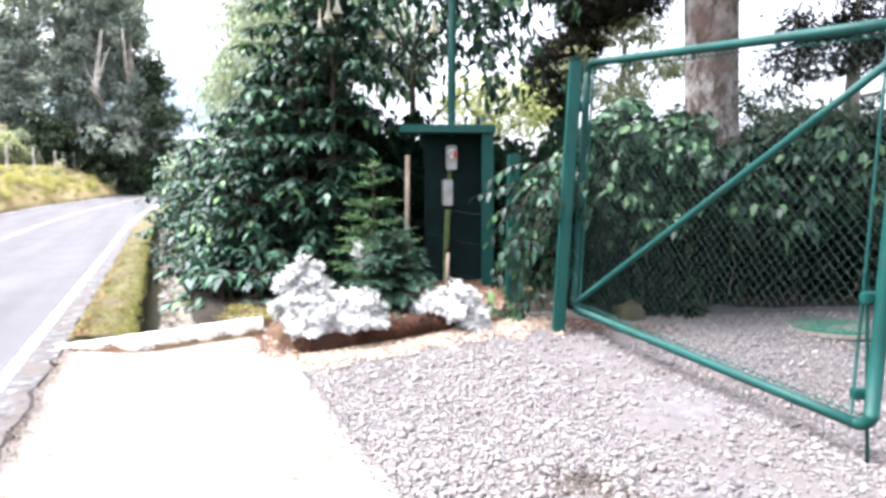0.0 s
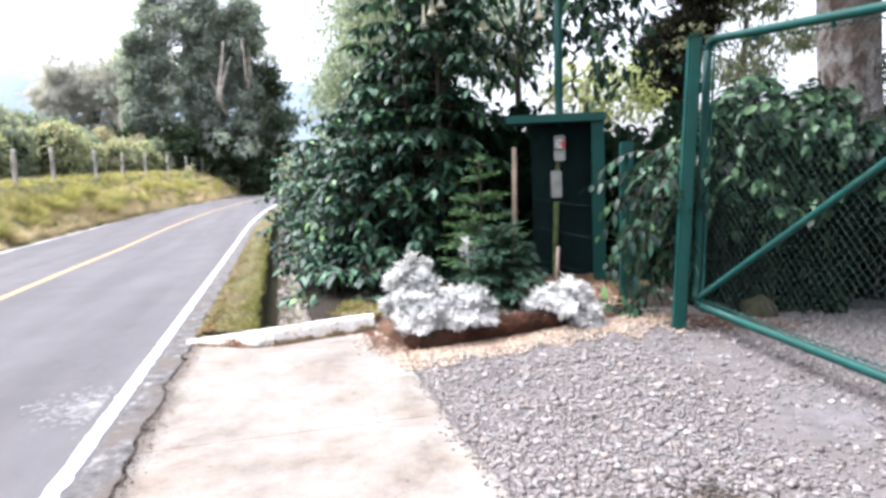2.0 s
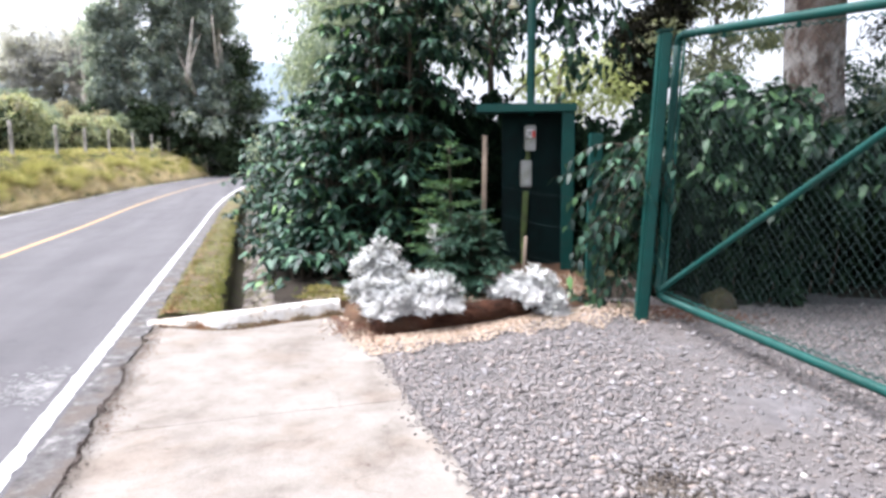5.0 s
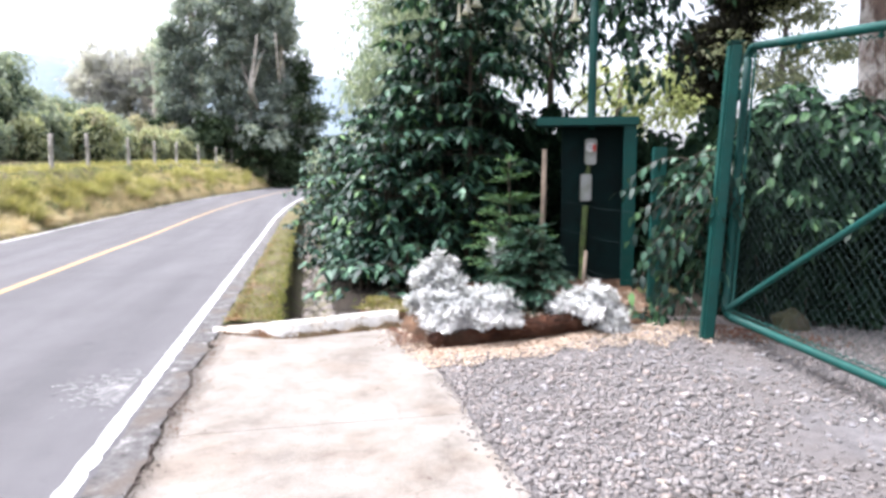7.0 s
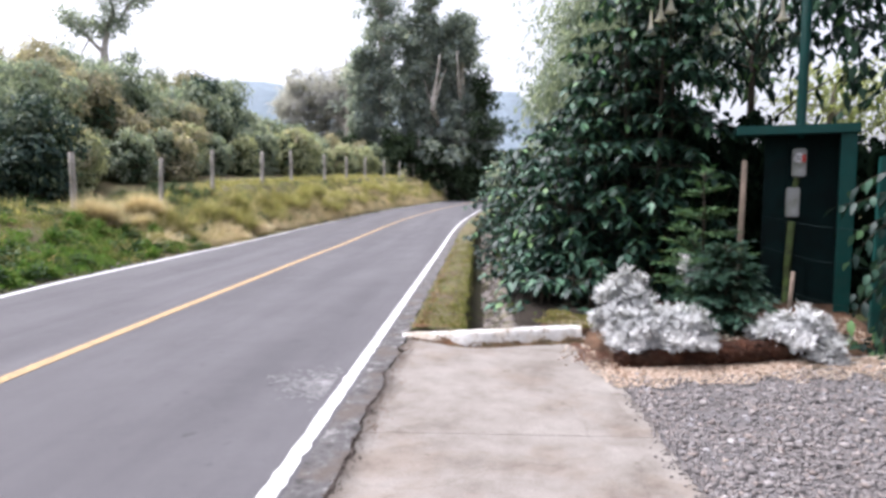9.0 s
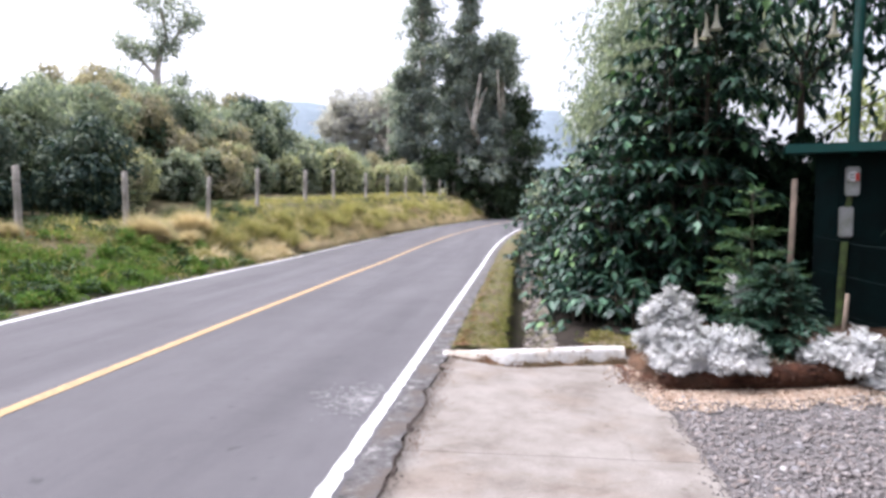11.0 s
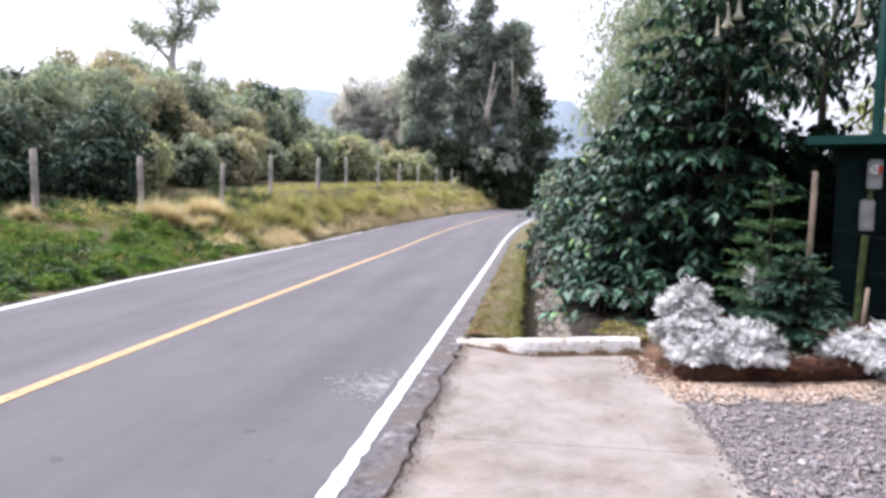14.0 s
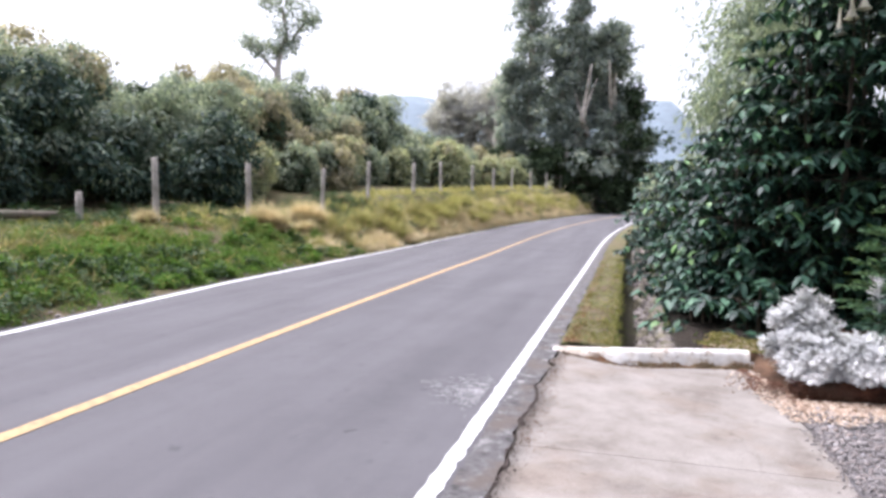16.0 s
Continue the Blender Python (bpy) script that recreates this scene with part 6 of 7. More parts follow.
blobs = [(-0.6, -0.3, 3.35, 0.4, 0.45, 0.3), (-0.5, -0.3, 3.75, 0.7, 0.6, 0.35), (-0.4, -0.2, 4.3, 0.75, 0.6, 0.35), (0.1, -0.2, 4.75, 0.5, 0.5, 0.2), (0.5, -0.2, 5.4, 0.8, 0.7, 0.25), (0.2, 0, 6.1, 1.1, 1.0, 0.4), (1.3, 0.2, 5.65, 0.9, 0.9, 0.3), (1.7, 0, 6.2, 1.0, 0.9, 0.4)]
tr = [(0, 0, -0.1), (0, 0, 3), (0.1, 0, 6.2)]
tree((4.95, 15.6, 0), (tr, [0.17, 0.14, 0.06]), limbs_to(r, blobs, tr, 0.05), blobs, "bark", "cypress_dark", "dark brown cypress with flat near-black boughs", 72, 0.15, 95, 34, 0.18, 0.3, 0.3, flat=0.6)
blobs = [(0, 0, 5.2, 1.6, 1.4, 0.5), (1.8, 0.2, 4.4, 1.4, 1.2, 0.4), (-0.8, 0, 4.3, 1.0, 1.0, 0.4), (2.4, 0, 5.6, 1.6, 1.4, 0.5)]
tree((10.9, 13.8, 0), (tr, [0.24, 0.17, 0.07]), limbs_to(r, blobs, tr, 0.07), blobs, "pale_bark", "cypress_dark", "dark cypress with pale trunk and flat near-black boughs", 73, 0.16, 80, 30, 0.24, 0.3, 0.3, flat=0.4)
blobs = [(-0.35, 0, 3.0, 0.4, 0.5, 0.25), (0.1, 0, 3.35, 0.45, 0.5, 0.2), (0.55, 0.3, 3.05, 0.4, 0.5, 0.22), (0.4, 0, 2.6, 0.35, 0.4, 0.2), (1.0, 0.3, 3.3, 0.45, 0.5, 0.22), (1.3, 0.2, 2.8, 0.4, 0.5, 0.25)]
tr = [(0, 0, -0.1), (0.1, 0, 2), (0.2, 0, 3.2)]
tree((2.15, 12.9, 0), (tr, [0.1, 0.08, 0.04]), limbs_to(r, blobs, tr, 0.03), blobs, "bark", "lime_leaf", "bright yellow-green tree behind the shelter", 74, 0.14, 30, 8, 0.2, 0.45, 0.5)
for i, (x, y, h, rad) in enumerate([(7.8, 10.4, 3.0, 1.5), (9.8, 10.6, 3.4, 1.6), (4.4, 11.5, 2.6, 1.4), (12, 12, 3.8, 1.8), (9.0, 15, 4.0, 2.0), (6.2, 9.6, 2.4, 1.2), (3.4, 10.2, 2.2, 1.1), (7.0, 9.6, 2.9, 1.1), (8.1, 9.0, 3.0, 1.2), (9.0, 8.4, 3.0, 1.2)]):
    bush((x, y, 0), h, rad, "mid_coffee" if i % 2 else "dark_coffee", "green garden shrub behind the hedge", 110 + i, 0.17, 150, 13, "garden shrubs")

blobs = [(0, 0, 3.6, 1.0, 0.8, 0.3), (1.0, 0, 4.2, 0.9, 0.8, 0.3), (-0.9, 0.3, 4.2, 0.8, 0.7, 0.3), (0.2, 0.3, 5.0, 1.0, 0.8, 0.3)]
tr = [(0, 0, -0.1), (0.1, 0, 2.5), (0.2, 0, 4.6)]
tree((5.9, 15.0, 0), (tr, [0.12, 0.1, 0.05]), limbs_to(r, blobs, tr, 0.04), blobs, "bark", "hazed_olive_leaf", "light olive tree with thin layered boughs behind the gate", 75, 0.15, 44, 16, 0.2, 0.45, 0.4, flat=0.5)

# ---- left hillside: fence, coffee rows, grass bank ----
posts = []
r = np.random.default_rng(77)
FENCE_S = [-6.0, -2.2, 1.6, 5.3, 10.7, 12.2, 15.5, 19.3, 22.6, 26.8, 30.3, 35.3, 40.5, 45.7, 51.9, 57.5, 63.0]
for i, s in enumerate(FENCE_S):
    p = at(s, o_fence(s) + (0.55 if 10 < s < 11 else 0))
    z = gz(p[0], p[1])
    h = 1.38 + r.normal(0, 0.05) + (0.2 if 12 < s < 13 else 0.1 if 15 < s < 16 else 0)
    if 10 < s < 11:
        h = 0.62
    th = empty("fence_post", (p[0], p[1], z), "broken short weathered wooden fence post" if h < 1 else "weathered grey wooden fence post on the bank", "fence post", "roadside fence posts")
    lean = r.normal(0, 0.02, 2)
    rad = r.uniform(0.07, 0.09)
    part("post", tubes("post", [([(0, 0, -0.3), (lean[0] * 0.5, lean[1] * 0.5, h * 0.5), (lean[0] * h, lean[1] * h, h), (lean[0] * h, lean[1] * h, h + 0.012)], [rad, rad, rad * 0.92, rad * 0.5])], 9), M["fence_wood"], th)
    posts.append(p * [1, 1, 0] + [0, 0, z])
fence = empty("barbed_wire", posts[0], "thin rusty wire strung between the fence posts", "wire fence")
for z in (0.45, 0.85, 1.2):
    part("wire", tubes("wire", [([q + [0, 0, z] - posts[0] for q in posts], [0.0015] * len(posts))], 4), M["twig"], fence)

LAB = {"hazed_coffee": "green coffee bush behind the fence, dulled by painted haze", "dark_coffee": "dense blue-green coffee bush behind the fence", "hazed_brown_leaf": "brownish sparse coffee bush behind the fence, paled by painted haze", "hazed_olive_leaf": "yellow-green coffee bush behind the fence, paled by painted haze", "hazed_pale_leaf": "green shade shrub above the coffee, paled by painted haze"}
YOUNG = {"hazed_coffee": "hazed_pale_leaf", "dark_coffee": "mid_coffee", "hazed_brown_leaf": "hazed_coffee", "hazed_olive_leaf": "hazed_brown_leaf", "hazed_pale_leaf": "dark_coffee"}
MAT_ROW = (["dark_coffee", "dark_coffee", "hazed_coffee", "dark_coffee"], ["hazed_coffee", "hazed_brown_leaf", "hazed_pale_leaf", "hazed_coffee", "hazed_brown_leaf"], ["hazed_brown_leaf", "hazed_pale_leaf", "hazed_coffee"])
i = 0
for row, (o_add, h0) in enumerate(((3.0, 2.95), (5.6, 4.15), (8.6, 4.75))):
    s = 1.0 + row * 0.9
    while s < 66:
        p = at(s, o_fence(s) + o_add + (0.7 if s < 16 else 0) + r.normal(0, 0.35))
        h = h0 * r.uniform(0.76, 1.2) * (0.85 if s > 19 and row == 0 else 1.05 if s < 16 and row == 0 else 1)
        m = MAT_ROW[row][i % len(MAT_ROW[row])]
        if s > 19 and row == 0:
            m = ("hazed_coffee", "hazed_brown_leaf", "hazed_olive_leaf")[i % 3] if s < 30 else ("hazed_olive_leaf", "hazed_olive_leaf", "hazed_coffee")[i % 3]
        if row:
            h *= 0.7 if s > 38 else 1.1
        if row == 0 and s < 19:
            m = "dark_coffee"
            mound_bush((p[0], p[1], gz(p[0], p[1]) - 0.1), h * 1.02, h * r.uniform(0.48, 0.56), m, YOUNG[m], LAB[m], 200 + i, 0.19, 1.2)
            s += r.uniform(2.0, 2.6)
            i += 1
            continue
        mound_bush((p[0], p[1], gz(p[0], p[1]) - 0.05), h, h * r.uniform(0.46, 0.56), m, YOUNG[m], LAB[m], 200 + i, 0.2 if s < 30 else 0.28, 1.0)
        s += r.uniform(1.6, 2.3) * (1.0 + 0.25 * row) * (1 + s / 120)
        i += 1

# lone tree on the hill
r = np.random.default_rng(15)
x, y = -29.56, 27.47
z = gz(x, y)
tr = [(0.05, 0.05, -0.2), (0.02, 0.02, 4.0), (0, 0, 9.27 - z)]
stems = [([(0, 0, 9.0 - z), (-0.45, -0.5, 9.7 - z), (-0.8, -0.9, 10.4 - z), (-1.15, -1.3, 10.7 - z)], [0.17, 0.12, 0.08, 0.03]), ([(0, 0, 9.1 - z), (0.13, 0.14, 10.4 - z), (0.38, 0.41, 11.2 - z), (0.2, 0.2, 12.9 - z)], [0.24, 0.2, 0.15, 0.06]),
         ([(0.13, 0.14, 10.2 - z), (0.6, 0.65, 11.0 - z), (0.94, 1.0, 11.8 - z), (1.3, 1.35, 12.7 - z)], [0.12, 0.1, 0.08, 0.04]), ([(0, 0, 8.5 - z), (0.4, 0.43, 8.75 - z), (0.8, 0.85, 8.8 - z)], [0.09, 0.06, 0.03]), ([(-0.45, -0.5, 9.7 - z), (-0.7, -0.78, 9.0 - z), (-0.75, -0.8, 8.5 - z)], [0.06, 0.05, 0.04])]
blobs = [(-0.75, -0.85, 10.4 - z, 0.5, 0.55, 0.35), (-1.15, -1.3, 10.75 - z, 0.45, 0.5, 0.4), (-0.3, -0.33, 10.5 - z, 0.45, 0.5, 0.35), (0.1, 0.1, 10.3 - z, 0.3, 0.3, 0.4), (0.15, 0.15, 11.5 - z, 0.5, 0.5, 0.5), (0.62, 0.66, 10.9 - z, 0.3, 0.3, 0.5),
         (1.0, 1.1, 11.9 - z, 0.55, 0.55, 0.5), (1.4, 1.45, 12.4 - z, 0.5, 0.5, 0.5), (0.3, 0.3, 12.8 - z, 0.8, 0.8, 0.6), (0.9, 0.9, 13.4 - z, 0.8, 0.8, 0.6), (0.2, 0.2, 14.1 - z, 0.9, 0.9, 0.6), (-0.5, -0.5, 13.1 - z, 0.6, 0.6, 0.5), (0.85, 0.9, 8.85 - z, 0.3, 0.3, 0.2)]
tree((x, y, z), (tr, [0.3, 0.26, 0.2]), [(np.array(p), [0.75 * v for v in q]) for p, q in stems], blobs, "pale_bark", "hazed_green", "tall sparse tree with bare pale limbs on the hill", 83, 0.22, 34, 8, 0.3, 0.5, 0.4)
r = np.random.default_rng(16)
blobs = [(0, 0, 4.6, 1.5, 1.5, 0.8), (1.3, 0.6, 4.0, 1.1, 1.1, 0.6), (-1.2, 0, 3.8, 1.2, 1.2, 0.7)]
tr = [(0, 0, -0.2), (0, 0, 2.4), (0.1, 0, 4.4)]
for i, (s, o) in enumerate(((9.0, 20.0), (4.0, 17.5), (14, 21), (31, 20), (40, 19))):
    p = at(s, o)
    tree((p[0], p[1], gz(p[0], p[1])), (tr, [0.14, 0.11, 0.05]), limbs_to(r, blobs, tr, 0.05), blobs, "pale_bark", ("hazed_brown_leaf", "hazed_coffee")[i % 2], "pale shade tree above the coffee rows", 130 + i, 0.22, 60, 14, 0.3, 0.45, 0.4, group="shade trees")

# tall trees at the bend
def tall_tree(x, y, h, rad, seed, label, material="hazed_cypress", start=0.1, boughs=95, bare=(), slim=1.0):
    """A ragged old conifer: boughs of uneven length with foliage hanging from them, and a trunk that shows in places."""
    r = np.random.default_rng(seed)
    z = max(gz(x, y), -0.1)
    th = plant("tall_tree", (x, y, z), label, "tree", "tall trees")
    tr = np.array([(0, 0, -0.3), (0.3, 0, h * 0.35), (0.1, 0, h * 0.7), (0.2, 0, h * 0.97)])
    stem = part("trunk", tubes("trunk", [(tr, [0.5, 0.38, 0.25, 0.08])], 12), M["pale_bark"], th)
    limbs, P, O = [], [], []
    lump = r.uniform(0, 6.28, 3)
    for k in range(boughs):
        f = start + (1 - start) * (k + r.uniform(0, 1)) / boughs
        a = r.uniform(0, 6.28)
        if any(lo < f < hi for lo, hi in bare) and math.sin(a) < 0.3:
            continue
        prof = (0.75 + 0.35 * math.sin(f * 17 + lump[0]) + 0.2 * math.sin(f * 31 + lump[1])) * (1.0 if f < 0.75 else 1.0 - 1.6 * (f - 0.75))
        ln = rad * prof * r.uniform(0.3, 1.6) * (1 - (1 - slim) * smooth(0.46, 0.56, f))
        base = np.array([np.interp(h * f, tr[:, 2], tr[:, q]) for q in (0, 1, 2)])
        br = arc(base, a, ln, r.uniform(0.0, 0.35), r.uniform(0.1, 0.5), 5)
        if k % 4 == 0:
            limbs.append((br, np.linspace(0.09, 0.02, 5)))
        for q in np.linspace(0.35, 1.0, 4):
            w = q * 4
            b = int(min(w, 3))
            pt = br[b] + (br[b + 1] - br[b]) * (w - b) + r.normal(0, 0.2, 3)
            m = 26
            d = unit(r.normal(0, 1, (m, 3)))
            P.append(pt + d * r.uniform(0.3, 1, (m, 1)) * [0.75, 0.75, 0.42])
            O.append(d + [0, 0, 0.2])
    for limb in limbs:
        part("limb", tubes("limb", [limb], 5), M["pale_bark"], stem)
    P, O = np.concatenate(P), np.concatenate(O)
    n = len(P)
    D = O * 0.8 + r.normal(0, 0.4, (n, 3)) - UP * 0.35
    part("crown", leaf_mesh("crown", P, D, UP * 0.6 + O + r.normal(0, 0.3, (n, 3)), r.uniform(0.3, 0.6, n), r.uniform(0.14, 0.24, n), 0.4, 0.2), M[material], th)
    return th


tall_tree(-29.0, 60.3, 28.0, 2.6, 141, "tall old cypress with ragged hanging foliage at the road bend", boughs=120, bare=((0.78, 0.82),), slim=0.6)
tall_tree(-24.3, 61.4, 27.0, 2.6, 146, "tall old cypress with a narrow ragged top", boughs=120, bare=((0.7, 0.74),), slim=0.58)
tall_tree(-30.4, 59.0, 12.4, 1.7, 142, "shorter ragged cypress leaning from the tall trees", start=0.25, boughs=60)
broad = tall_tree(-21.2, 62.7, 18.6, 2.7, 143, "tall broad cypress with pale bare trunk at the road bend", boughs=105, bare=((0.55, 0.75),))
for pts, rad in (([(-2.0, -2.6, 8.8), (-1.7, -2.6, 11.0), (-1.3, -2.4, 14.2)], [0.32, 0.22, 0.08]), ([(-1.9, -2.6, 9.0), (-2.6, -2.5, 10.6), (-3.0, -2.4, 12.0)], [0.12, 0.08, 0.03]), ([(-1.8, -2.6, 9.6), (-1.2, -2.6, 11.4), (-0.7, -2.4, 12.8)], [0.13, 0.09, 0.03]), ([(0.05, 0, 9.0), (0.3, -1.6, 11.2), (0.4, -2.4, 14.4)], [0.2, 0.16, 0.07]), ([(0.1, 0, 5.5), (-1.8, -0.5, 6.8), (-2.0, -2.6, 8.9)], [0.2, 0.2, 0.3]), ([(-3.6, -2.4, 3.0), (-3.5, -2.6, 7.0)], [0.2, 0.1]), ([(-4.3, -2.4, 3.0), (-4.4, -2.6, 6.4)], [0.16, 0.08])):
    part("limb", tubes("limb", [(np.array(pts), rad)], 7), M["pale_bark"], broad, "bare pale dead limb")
tall_tree(-26.2, 61.8, 15.5, 2.4, 148, "ragged cypress between the tall trees, greyed by painted haze", boughs=100)
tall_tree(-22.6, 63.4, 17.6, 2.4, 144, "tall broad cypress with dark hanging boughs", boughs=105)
tall_tree(-19.9, 64.0, 12.5, 2.4, 145, "dark dense cypress beside the road bend", "dark_leaf")
r = np.random.default_rng(147)
bare_tree = plant("bare_tree", (-32.6, 60.0, max(gz(-32.6, 60.0), 0) - 0.1), "slender bare pale tree in front of the thicket", "tree")
bare_trunk = part("trunk", tubes("trunk", [([(0, 0, 0), (0.1, 0, 4), (0.0, 0, 9.5), (0.1, 0, 12.5)], [0.2, 0.16, 0.1, 0.03])], 8), M["pale_bark"], bare_tree)
for k in range(26):
    z = r.uniform(2.5, 11)
    part("limb", tubes("limb", [(arc(np.array([0.05, 0, z]), r.uniform(0, 6.28), r.uniform(0.6, 1.9), 1.1, 0.2, 4), [0.05, 0.035, 0.025, 0.012])], 4), M["pale_bark"], bare_trunk)
for i, (x, y, h, rad) in enumerate([(-27.0, 58.5, 5.0, 2.3), (-23.5, 60.5, 5.5, 2.4), (-20.5, 62.0, 6.0, 2.3), (-17.5, 65.0, 5.5, 2.4), (-30.5, 57.5, 4.0, 2.2), (-14.5, 69, 5, 3.0)]):
    bush((x, y, max(gz(x, y), 0) - 0.1), h, rad, "dark_leaf", "dark dense undergrowth at the foot of the tall trees", 150 + i, 0.4, 170, 13, "undergrowth")
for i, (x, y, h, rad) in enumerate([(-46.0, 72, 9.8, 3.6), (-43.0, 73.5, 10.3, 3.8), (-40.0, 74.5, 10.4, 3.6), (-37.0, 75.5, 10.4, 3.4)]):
    bush((x, y, max(gz(x, y), 7.8)), h, rad, "hazed_thicket", "grey dense bare thicket on the hillside, tinted violet by painted haze", 160 + i, 0.45, 460, 10, "hillside thickets", width=0.3)

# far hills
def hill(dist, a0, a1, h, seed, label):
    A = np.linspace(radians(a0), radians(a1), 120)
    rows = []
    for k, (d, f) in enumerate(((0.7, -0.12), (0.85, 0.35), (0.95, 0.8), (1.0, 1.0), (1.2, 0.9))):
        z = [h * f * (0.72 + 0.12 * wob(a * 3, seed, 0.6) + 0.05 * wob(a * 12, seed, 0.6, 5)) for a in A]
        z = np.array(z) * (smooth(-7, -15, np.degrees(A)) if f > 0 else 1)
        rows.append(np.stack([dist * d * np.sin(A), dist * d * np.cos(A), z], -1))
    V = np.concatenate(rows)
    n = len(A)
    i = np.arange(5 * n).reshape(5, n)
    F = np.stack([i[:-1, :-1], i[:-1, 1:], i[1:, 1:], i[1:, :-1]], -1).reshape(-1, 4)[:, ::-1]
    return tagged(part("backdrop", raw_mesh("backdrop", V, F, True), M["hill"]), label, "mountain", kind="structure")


hill(1500, -100, 60, 325, 2.3, "forested mountain ridge, blue haze painted into its colour")

# grass on the bank, tuft by tuft
def tufts(name, S, O, blades, height, spread, material, label, lean=0.5, zf=None, width=0.012):
    n = len(S)
    p = at(S, O)
    z = np.array([gz(a, b) for a, b in p[:, :2]]) if zf is None else zf(p[:, 0], p[:, 1])
    p[:, 2] = z - 0.02
    P = np.repeat(p, blades, 0)
    h = np.repeat(height, blades)
    k = len(P)
    P[:, :2] += rng.normal(0, 1, (k, 2)) * np.repeat(spread, blades)[:, None]
    D = UP + rng.normal(0, lean, (k, 3)) * [1, 1, 0.2]
    N = rng.normal(0, 1, (k, 3)) + UP * 0.2
    me = leaf_mesh(name, P, D, N, h * rng.uniform(0.5, 1.2, k), width * rng.uniform(0.7, 1.4, k), 0.35, 0.1)
    return tagged(part(name, me, M[material]), label, "grass", kind="stuff")


def bank_spots(n, s0, s1, k0, k1):
    S = rng.uniform(s0, s1, n)
    e, f = o_left(S) + 0.2, o_fence(S)
    return S, e + rng.uniform(k0, k1, n) * (f - e)


def tussocks(name, S, O, blades, height, spread, material, label, width=0.02, arch=0.55, up=0.75, width_to_length=0.0, lift=0.0):
    """Rounded clumps: blades leave the middle on all sides, rise and bow over."""
    n = len(S)
    p = at(S, O)
    p[:, 2] = np.array([gz(a, b) for a, b in p[:, :2]]) - 0.03
    k = n * blades
    a = rng.uniform(0, 6.283, k)
    q = rng.uniform(0, 1, k) ** 0.6
    R = np.repeat(spread, blades)
    out = np.stack([np.cos(a), np.sin(a), 0 * a], -1)
    P = np.repeat(p, blades, 0) + out * (q * R * 0.6)[:, None]
    H = np.repeat(height, blades) * rng.uniform(0.6, 1.15, k) * (1.1 - 0.35 * q)
    P[:, 2] += lift * np.repeat(height, blades) * np.sqrt(1 - 0.9 * q * q) * rng.uniform(0.2, 1, k)
    H = H * (1 - 0.78 * min(lift, 1))
    Dv = out * (0.2 + 0.9 * q)[:, None] + UP * up * np.repeat(rng.uniform(0.6, 1.4, (n, 1)), blades, 0) + np.repeat(rng.normal(0, 0.25, (n, 3)), blades, 0) * [1, 1, 0] + rng.normal(0, 0.42, (k, 3))
    W = width * rng.uniform(0.7, 1.4, k) + width_to_length * H
    me = leaf_mesh(name, P, Dv, UP + out * 0.3 + rng.normal(0, 0.25, (k, 3)), H, W, arch, 0.1)
    return tagged(part(name, me, M[material]), label, "grass", kind="stuff")


# near bank: weeds in low leafy clumps, yellower and barer towards the fence
S, O = bank_spots(1150, -3, 17.5, 0.04, 0.95)
kf = (O - o_left(S) - 0.2) / (o_fence(S) - o_left(S) - 0.2)
keep = rng.uniform(0, 1, len(S)) > np.maximum(smooth(13, 17.5, S), 0.9 * smooth(0.4, 0.95, kf))
S, O = S[keep], O[keep]
tussocks("weeds", S, O, 170, rng.uniform(0.1, 0.3, len(S)), rng.uniform(0.15, 0.5, len(S)), "green_grass", "lush green leafy weeds on the bank", 0.012, 0.45, 0.5, 0.34, 0.9)
S, O = bank_spots(200, -3, 16, 0.06, 0.45)
keep = rng.uniform(0, 1, len(S)) > smooth(9, 16, S)
S, O = S[keep], O[keep]
tussocks("weeds", S, O, 150, rng.uniform(0.18, 0.36, len(S)), rng.uniform(0.25, 0.6, len(S)), "weed_and_shade", "dark green weeds low on the bank", 0.012, 0.4, 0.5, 0.34, 0.9)
S, O = bank_spots(420, -3, 18, 0.1, 0.9)
tussocks("grass", S, O, 60, rng.uniform(0.22, 0.42, len(S)), rng.uniform(0.16, 0.36, len(S)), "tussock_brown", "olive grass among the weeds", 0.012)
S, O = bank_spots(420, -3, 15, 0.5, 1.6)
tussocks("grass", S, O, 30, rng.uniform(0.12, 0.3, len(S)), rng.uniform(0.1, 0.28, len(S)), "tussock_brown", "olive-brown grass tussocks below the fence", 0.016)
S, O = bank_spots(170, -3, 26, 0.6, 1.5)
tussocks("grass", S, O, 26, rng.uniform(0.1, 0.26, len(S)), rng.uniform(0.1, 0.22, len(S)), "dry_grass", "short dry grass below the fence", 0.012)
# Dark clumps stand in for shade on the ground below the bushes.
S, O = bank_spots(300, -3, 22, 0.85, 1.8)
tussocks("weeds", S, O, 120, rng.uniform(0.1, 0.32, len(S)), rng.uniform(0.2, 0.55, len(S)), "weed_and_shade", "weeds under the coffee bushes, darkened for shade", 0.012, 0.45, 0.5, 0.34, 0.9)
S, O = bank_spots(90, -3, 24, 0.35, 1.3)
tussocks("grass", S, O, 60, rng.uniform(0.08, 0.22, len(S)), rng.uniform(0.12, 0.35, len(S)), "rust_grass", "withered rust-brown growth on the bank", 0.014, 0.5, 0.4, 0.2, 0.6)
# further bank: straw hanging to the road, a row of olive tussocks above it, dry grass to the fence
S, O = bank_spots(2000, 15, 64, 0.09, 0.62)
kf = (O - o_left(S) - 0.2) / (o_fence(S) - o_left(S) - 0.2)
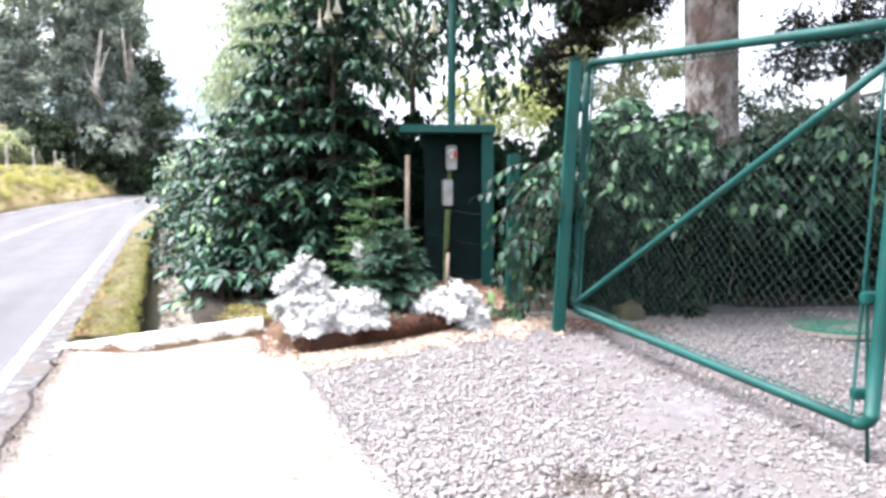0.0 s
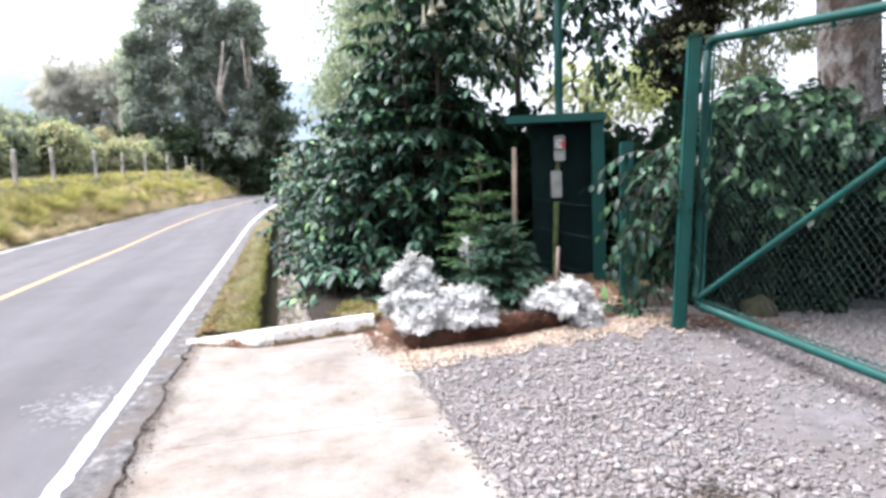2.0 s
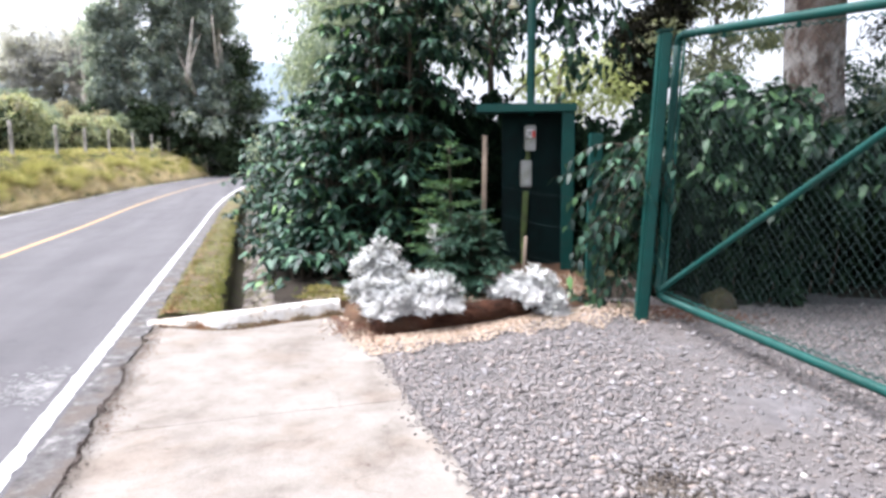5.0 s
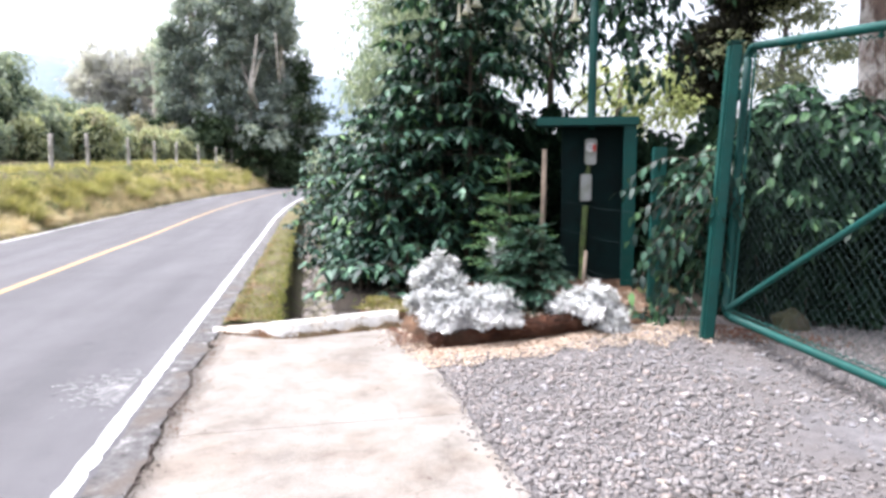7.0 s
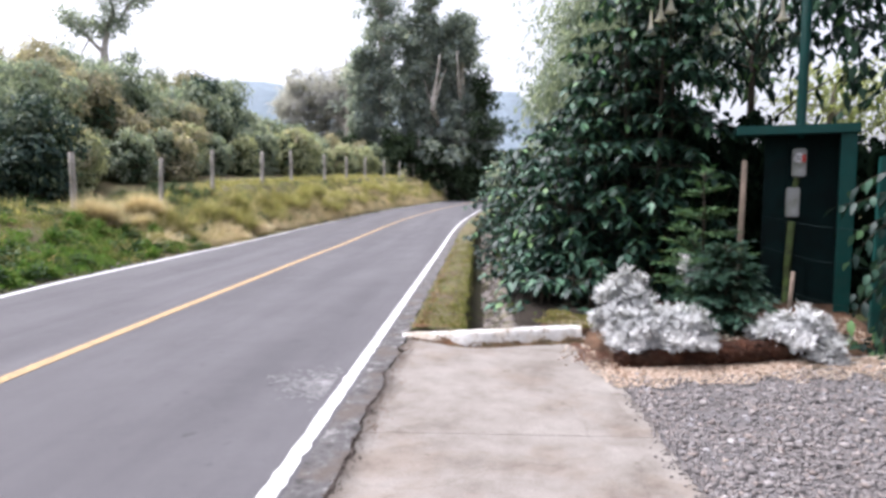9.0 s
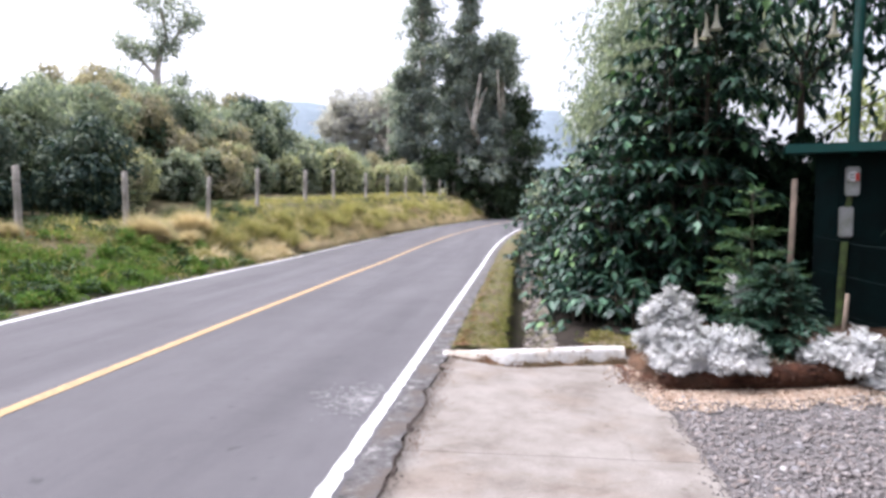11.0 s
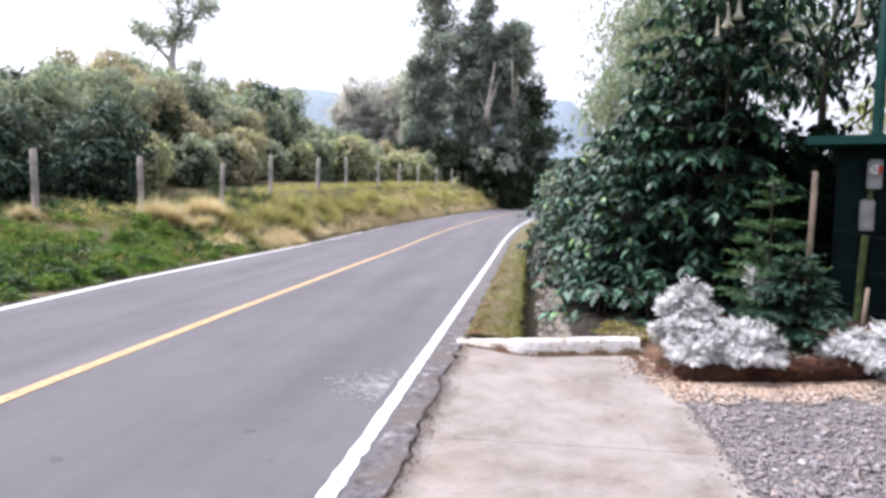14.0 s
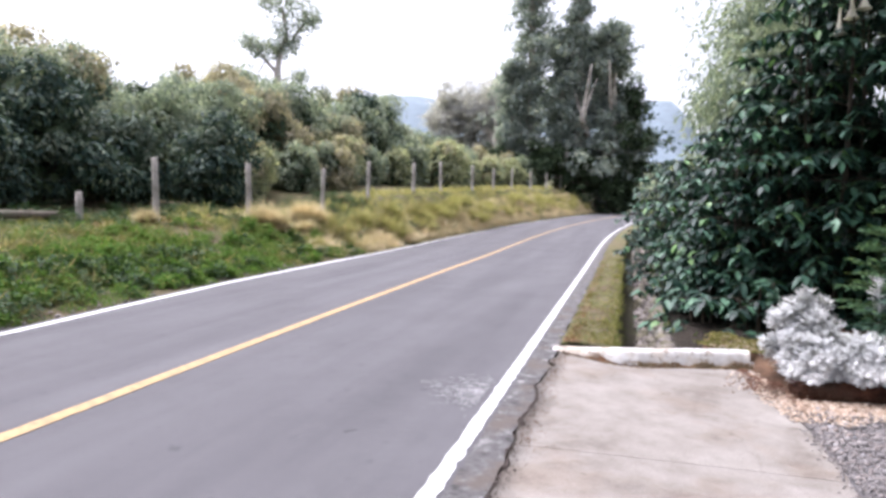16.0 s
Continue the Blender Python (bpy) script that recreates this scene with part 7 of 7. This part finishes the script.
keep = rng.uniform(0, 1, len(S)) < smooth(14, 22, S) * (1 - 0.85 * smooth(0.28, 0.62, kf))
S, O = S[keep], O[keep]
tussocks("grass", S, O, 46, rng.uniform(0.3, 0.6, len(S)), rng.uniform(0.12, 0.26, len(S)), "straw", "straw-coloured dead grass hanging to the road", 0.016, 0.7)
S, O = bank_spots(300, 13.2, 64, 0.07, 0.5)
tussocks("grass", S, O, 42, rng.uniform(0.25, 0.45, len(S)), rng.uniform(0.1, 0.2, len(S)), "dry_grass", "dry yellow grass along the road", 0.016, 0.7)
S = np.arange(16.0, 64, 0.85) + rng.uniform(-0.4, 0.4, len(np.arange(16.0, 64, 0.85)))
k = rng.uniform(0.22, 0.62, len(S))
O = o_left(S) + 0.2 + k * (o_fence(S) - o_left(S) - 0.2)
big = 0.55 + 0.45 * smooth(16, 22, S)
tussocks("grass", S, O, 420, big * rng.uniform(0.5, 0.98, len(S)), big * rng.uniform(0.25, 0.5, len(S)), "bank_grass", "rounded olive green grass tussocks on the bank", 0.016, 0.6, 2.0)
tussocks("grass", np.array([17.1, 19.4, 20.5, 21.9, 24.0, 26.0, 28.5]), np.array([7.3, 7.4, 7.25, 7.36, 7.2, 7.2, 7.1]), 620, np.array([0.85, 0.8, 0.7, 0.8, 0.75, 0.75, 0.8]), np.array([0.6, 0.5, 0.45, 0.5, 0.45, 0.5, 0.5]), "tussock_brown", "large olive-brown grass clumps on the bank", 0.014, 0.7, 2.4)
S, O = bank_spots(420, 13.5, 66, 0.5, 1.5)
tussocks("grass", S, O, 40, rng.uniform(0.2, 0.42, len(S)), rng.uniform(0.14, 0.3, len(S)), "bank_grass", "olive green grass below the fence", 0.016, 0.55, 1.5)
S, O = bank_spots(260, 13.5, 66, 0.55, 1.4)
tussocks("grass", S, O, 34, rng.uniform(0.15, 0.35, len(S)), rng.uniform(0.12, 0.25, len(S)), "dry_grass", "pale dry grass below the fence", 0.012, 0.55, 1.5)
S, O = bank_spots(130, 15, 62, 0.1, 0.7)
tussocks("grass", S, O, 260, rng.uniform(0.35, 0.6, len(S)), rng.uniform(0.15, 0.3, len(S)), "straw", "pale straw clumps among the tussocks", 0.014, 0.7, 0.9)
# Dark tufts imitate the shadow gaps between tussocks.
S, O = bank_spots(80, 13, 60, 0.12, 0.6)
tussocks("weeds", S, O, 120, rng.uniform(0.22, 0.42, len(S)), rng.uniform(0.2, 0.35, len(S)), "weed_and_shade", "dark clumps on the bank for shade between tussocks", 0.03, 0.5, 0.6, 0.15)
# single clumps of straw and dark weeds
tussocks("grass", np.array([15.0, 15.2, 15.35, 16.9, 17.1, 17.3, 11.9, 16.2]), np.array([8.3, 8.2, 8.05, 8.15, 8.0, 8.1, 9.3, 7.7]), 900, np.array([0.75, 0.7, 0.6, 0.8, 0.75, 0.65, 0.4, 0.5]), np.array([0.19, 0.17, 0.15, 0.19, 0.18, 0.15, 0.13, 0.16]), "straw", "pale clumps of straw-coloured dead grass", 0.012, 0.65, 2.2)
tussocks("weeds", np.array([13.98, 14.2, 12.5, 9.0, 16.0]), np.array([8.06, 7.7, 7.6, 7.6, 7.3]), 260, np.array([0.5, 0.45, 0.4, 0.4, 0.4]), np.array([0.4, 0.35, 0.35, 0.4, 0.35]), "green_grass", "bright green leafy weed clumps on the bank", 0.014, 0.5, 0.6, 0.3, 0.9)
S, O = bank_spots(1800, -3, 14, 0.0, 1.5)
tufts("grass", S, O, 5, rng.uniform(0.06, 0.16, len(S)), 0.1 + 0 * S, "green_grass", "short green grass between the weeds", 0.9, None, 0.014)
S, O = bank_spots(3200, 13, 40, 0.0, 1.5)
tufts("grass", S, O, 5, rng.uniform(0.06, 0.16, len(S)), 0.1 + 0 * S, "bank_grass", "short mixed grass between the tussocks", 0.9, None, 0.014)
n = 4200
S = 6.75 + rng.uniform(0, 1, n) ** 1.6 * 40
tufts("verge_grass", S, rng.uniform(-0.8, -0.3, n) - 0.06 * rng.uniform(0, 1, n), 6, rng.uniform(0.025, 0.085, n), 0.03 + 0 * S, "verge_blade", "short mossy grass on the verge", 0.8, lambda x, y: 0.035 + 0 * x, 0.008)
n = 900
S = 6.66 + rng.uniform(0, 1, n) ** 2.2 * 9
O = np.where(rng.uniform(0, 1, n) < 0.6, -0.33 - np.abs(rng.normal(0, 0.06, n)), rng.uniform(-0.8, -0.3, n))
tagged(part("leaf_litter", leaf_mesh("leaf_litter", at(S, O, 0.06 + rng.uniform(0, 0.012, n)), unit(rng.normal(0, 1, (n, 3)) * [1, 1, 0.15]), UP + rng.normal(0, 0.3, (n, 3)), rng.uniform(0.02, 0.06, n), rng.uniform(0.01, 0.025, n), 0.1, 0.1), M["rust_grass"]), "brown dead leaves on the grass verge", "leaf litter", kind="stuff")
n = 260
S = 7.3 + rng.uniform(0, 1, n) * 9
tufts("grass", S, rng.uniform(-1.9, -1.4, n), 6, rng.uniform(0.04, 0.12, n), 0.05 + 0 * S, "green_grass", "sparse weeds along the ditch wall", 0.8, lambda x, y: 0.06 + 0 * x, 0.012)

n = 420
S, O = so_of(rng.uniform(-1.35, -0.72, n), rng.uniform(6.85, 7.45, n))
tufts("moss", S, O, 7, rng.uniform(0.02, 0.06, n), 0.03 + 0 * S, "tussock_brown", "olive moss on the soil mound behind the kerb", 0.9, lambda x, y: 0.12 + 0.05 * np.vectorize(lambda a, b: wob(a, b, 0.3))(x, y), 0.012)

n = 900
S = rng.uniform(2, 45, n)
O = o_left(S) + 0.16 + rng.uniform(0, 1, n) ** 2 * 0.35
q = at(S, O)
q[:, 2] = np.array([gz(u, v) for u, v in q[:, :2]]) + 0.01
stones("roadside_stones", q, rng.uniform(0.012, 0.05, n), M["stone"], "pale loose stones along the far road edge", "stones")

# fallen trunk lying on the bank
p, q = at(7.6, 10.5), at(10.5, 10.2)
p[2], q[2] = gz(p[0], p[1]) + 0.12, gz(q[0], q[1]) + 0.12
fallen = part("fallen_log", tubes("fallen_log", [(np.array([p, (p + q) / 2 + [0, 0, 0.03], q]), [0.12, 0.1, 0.08])], 10), M["bark"])
tagged(fallen, "grey fallen log lying in the grass", "log")
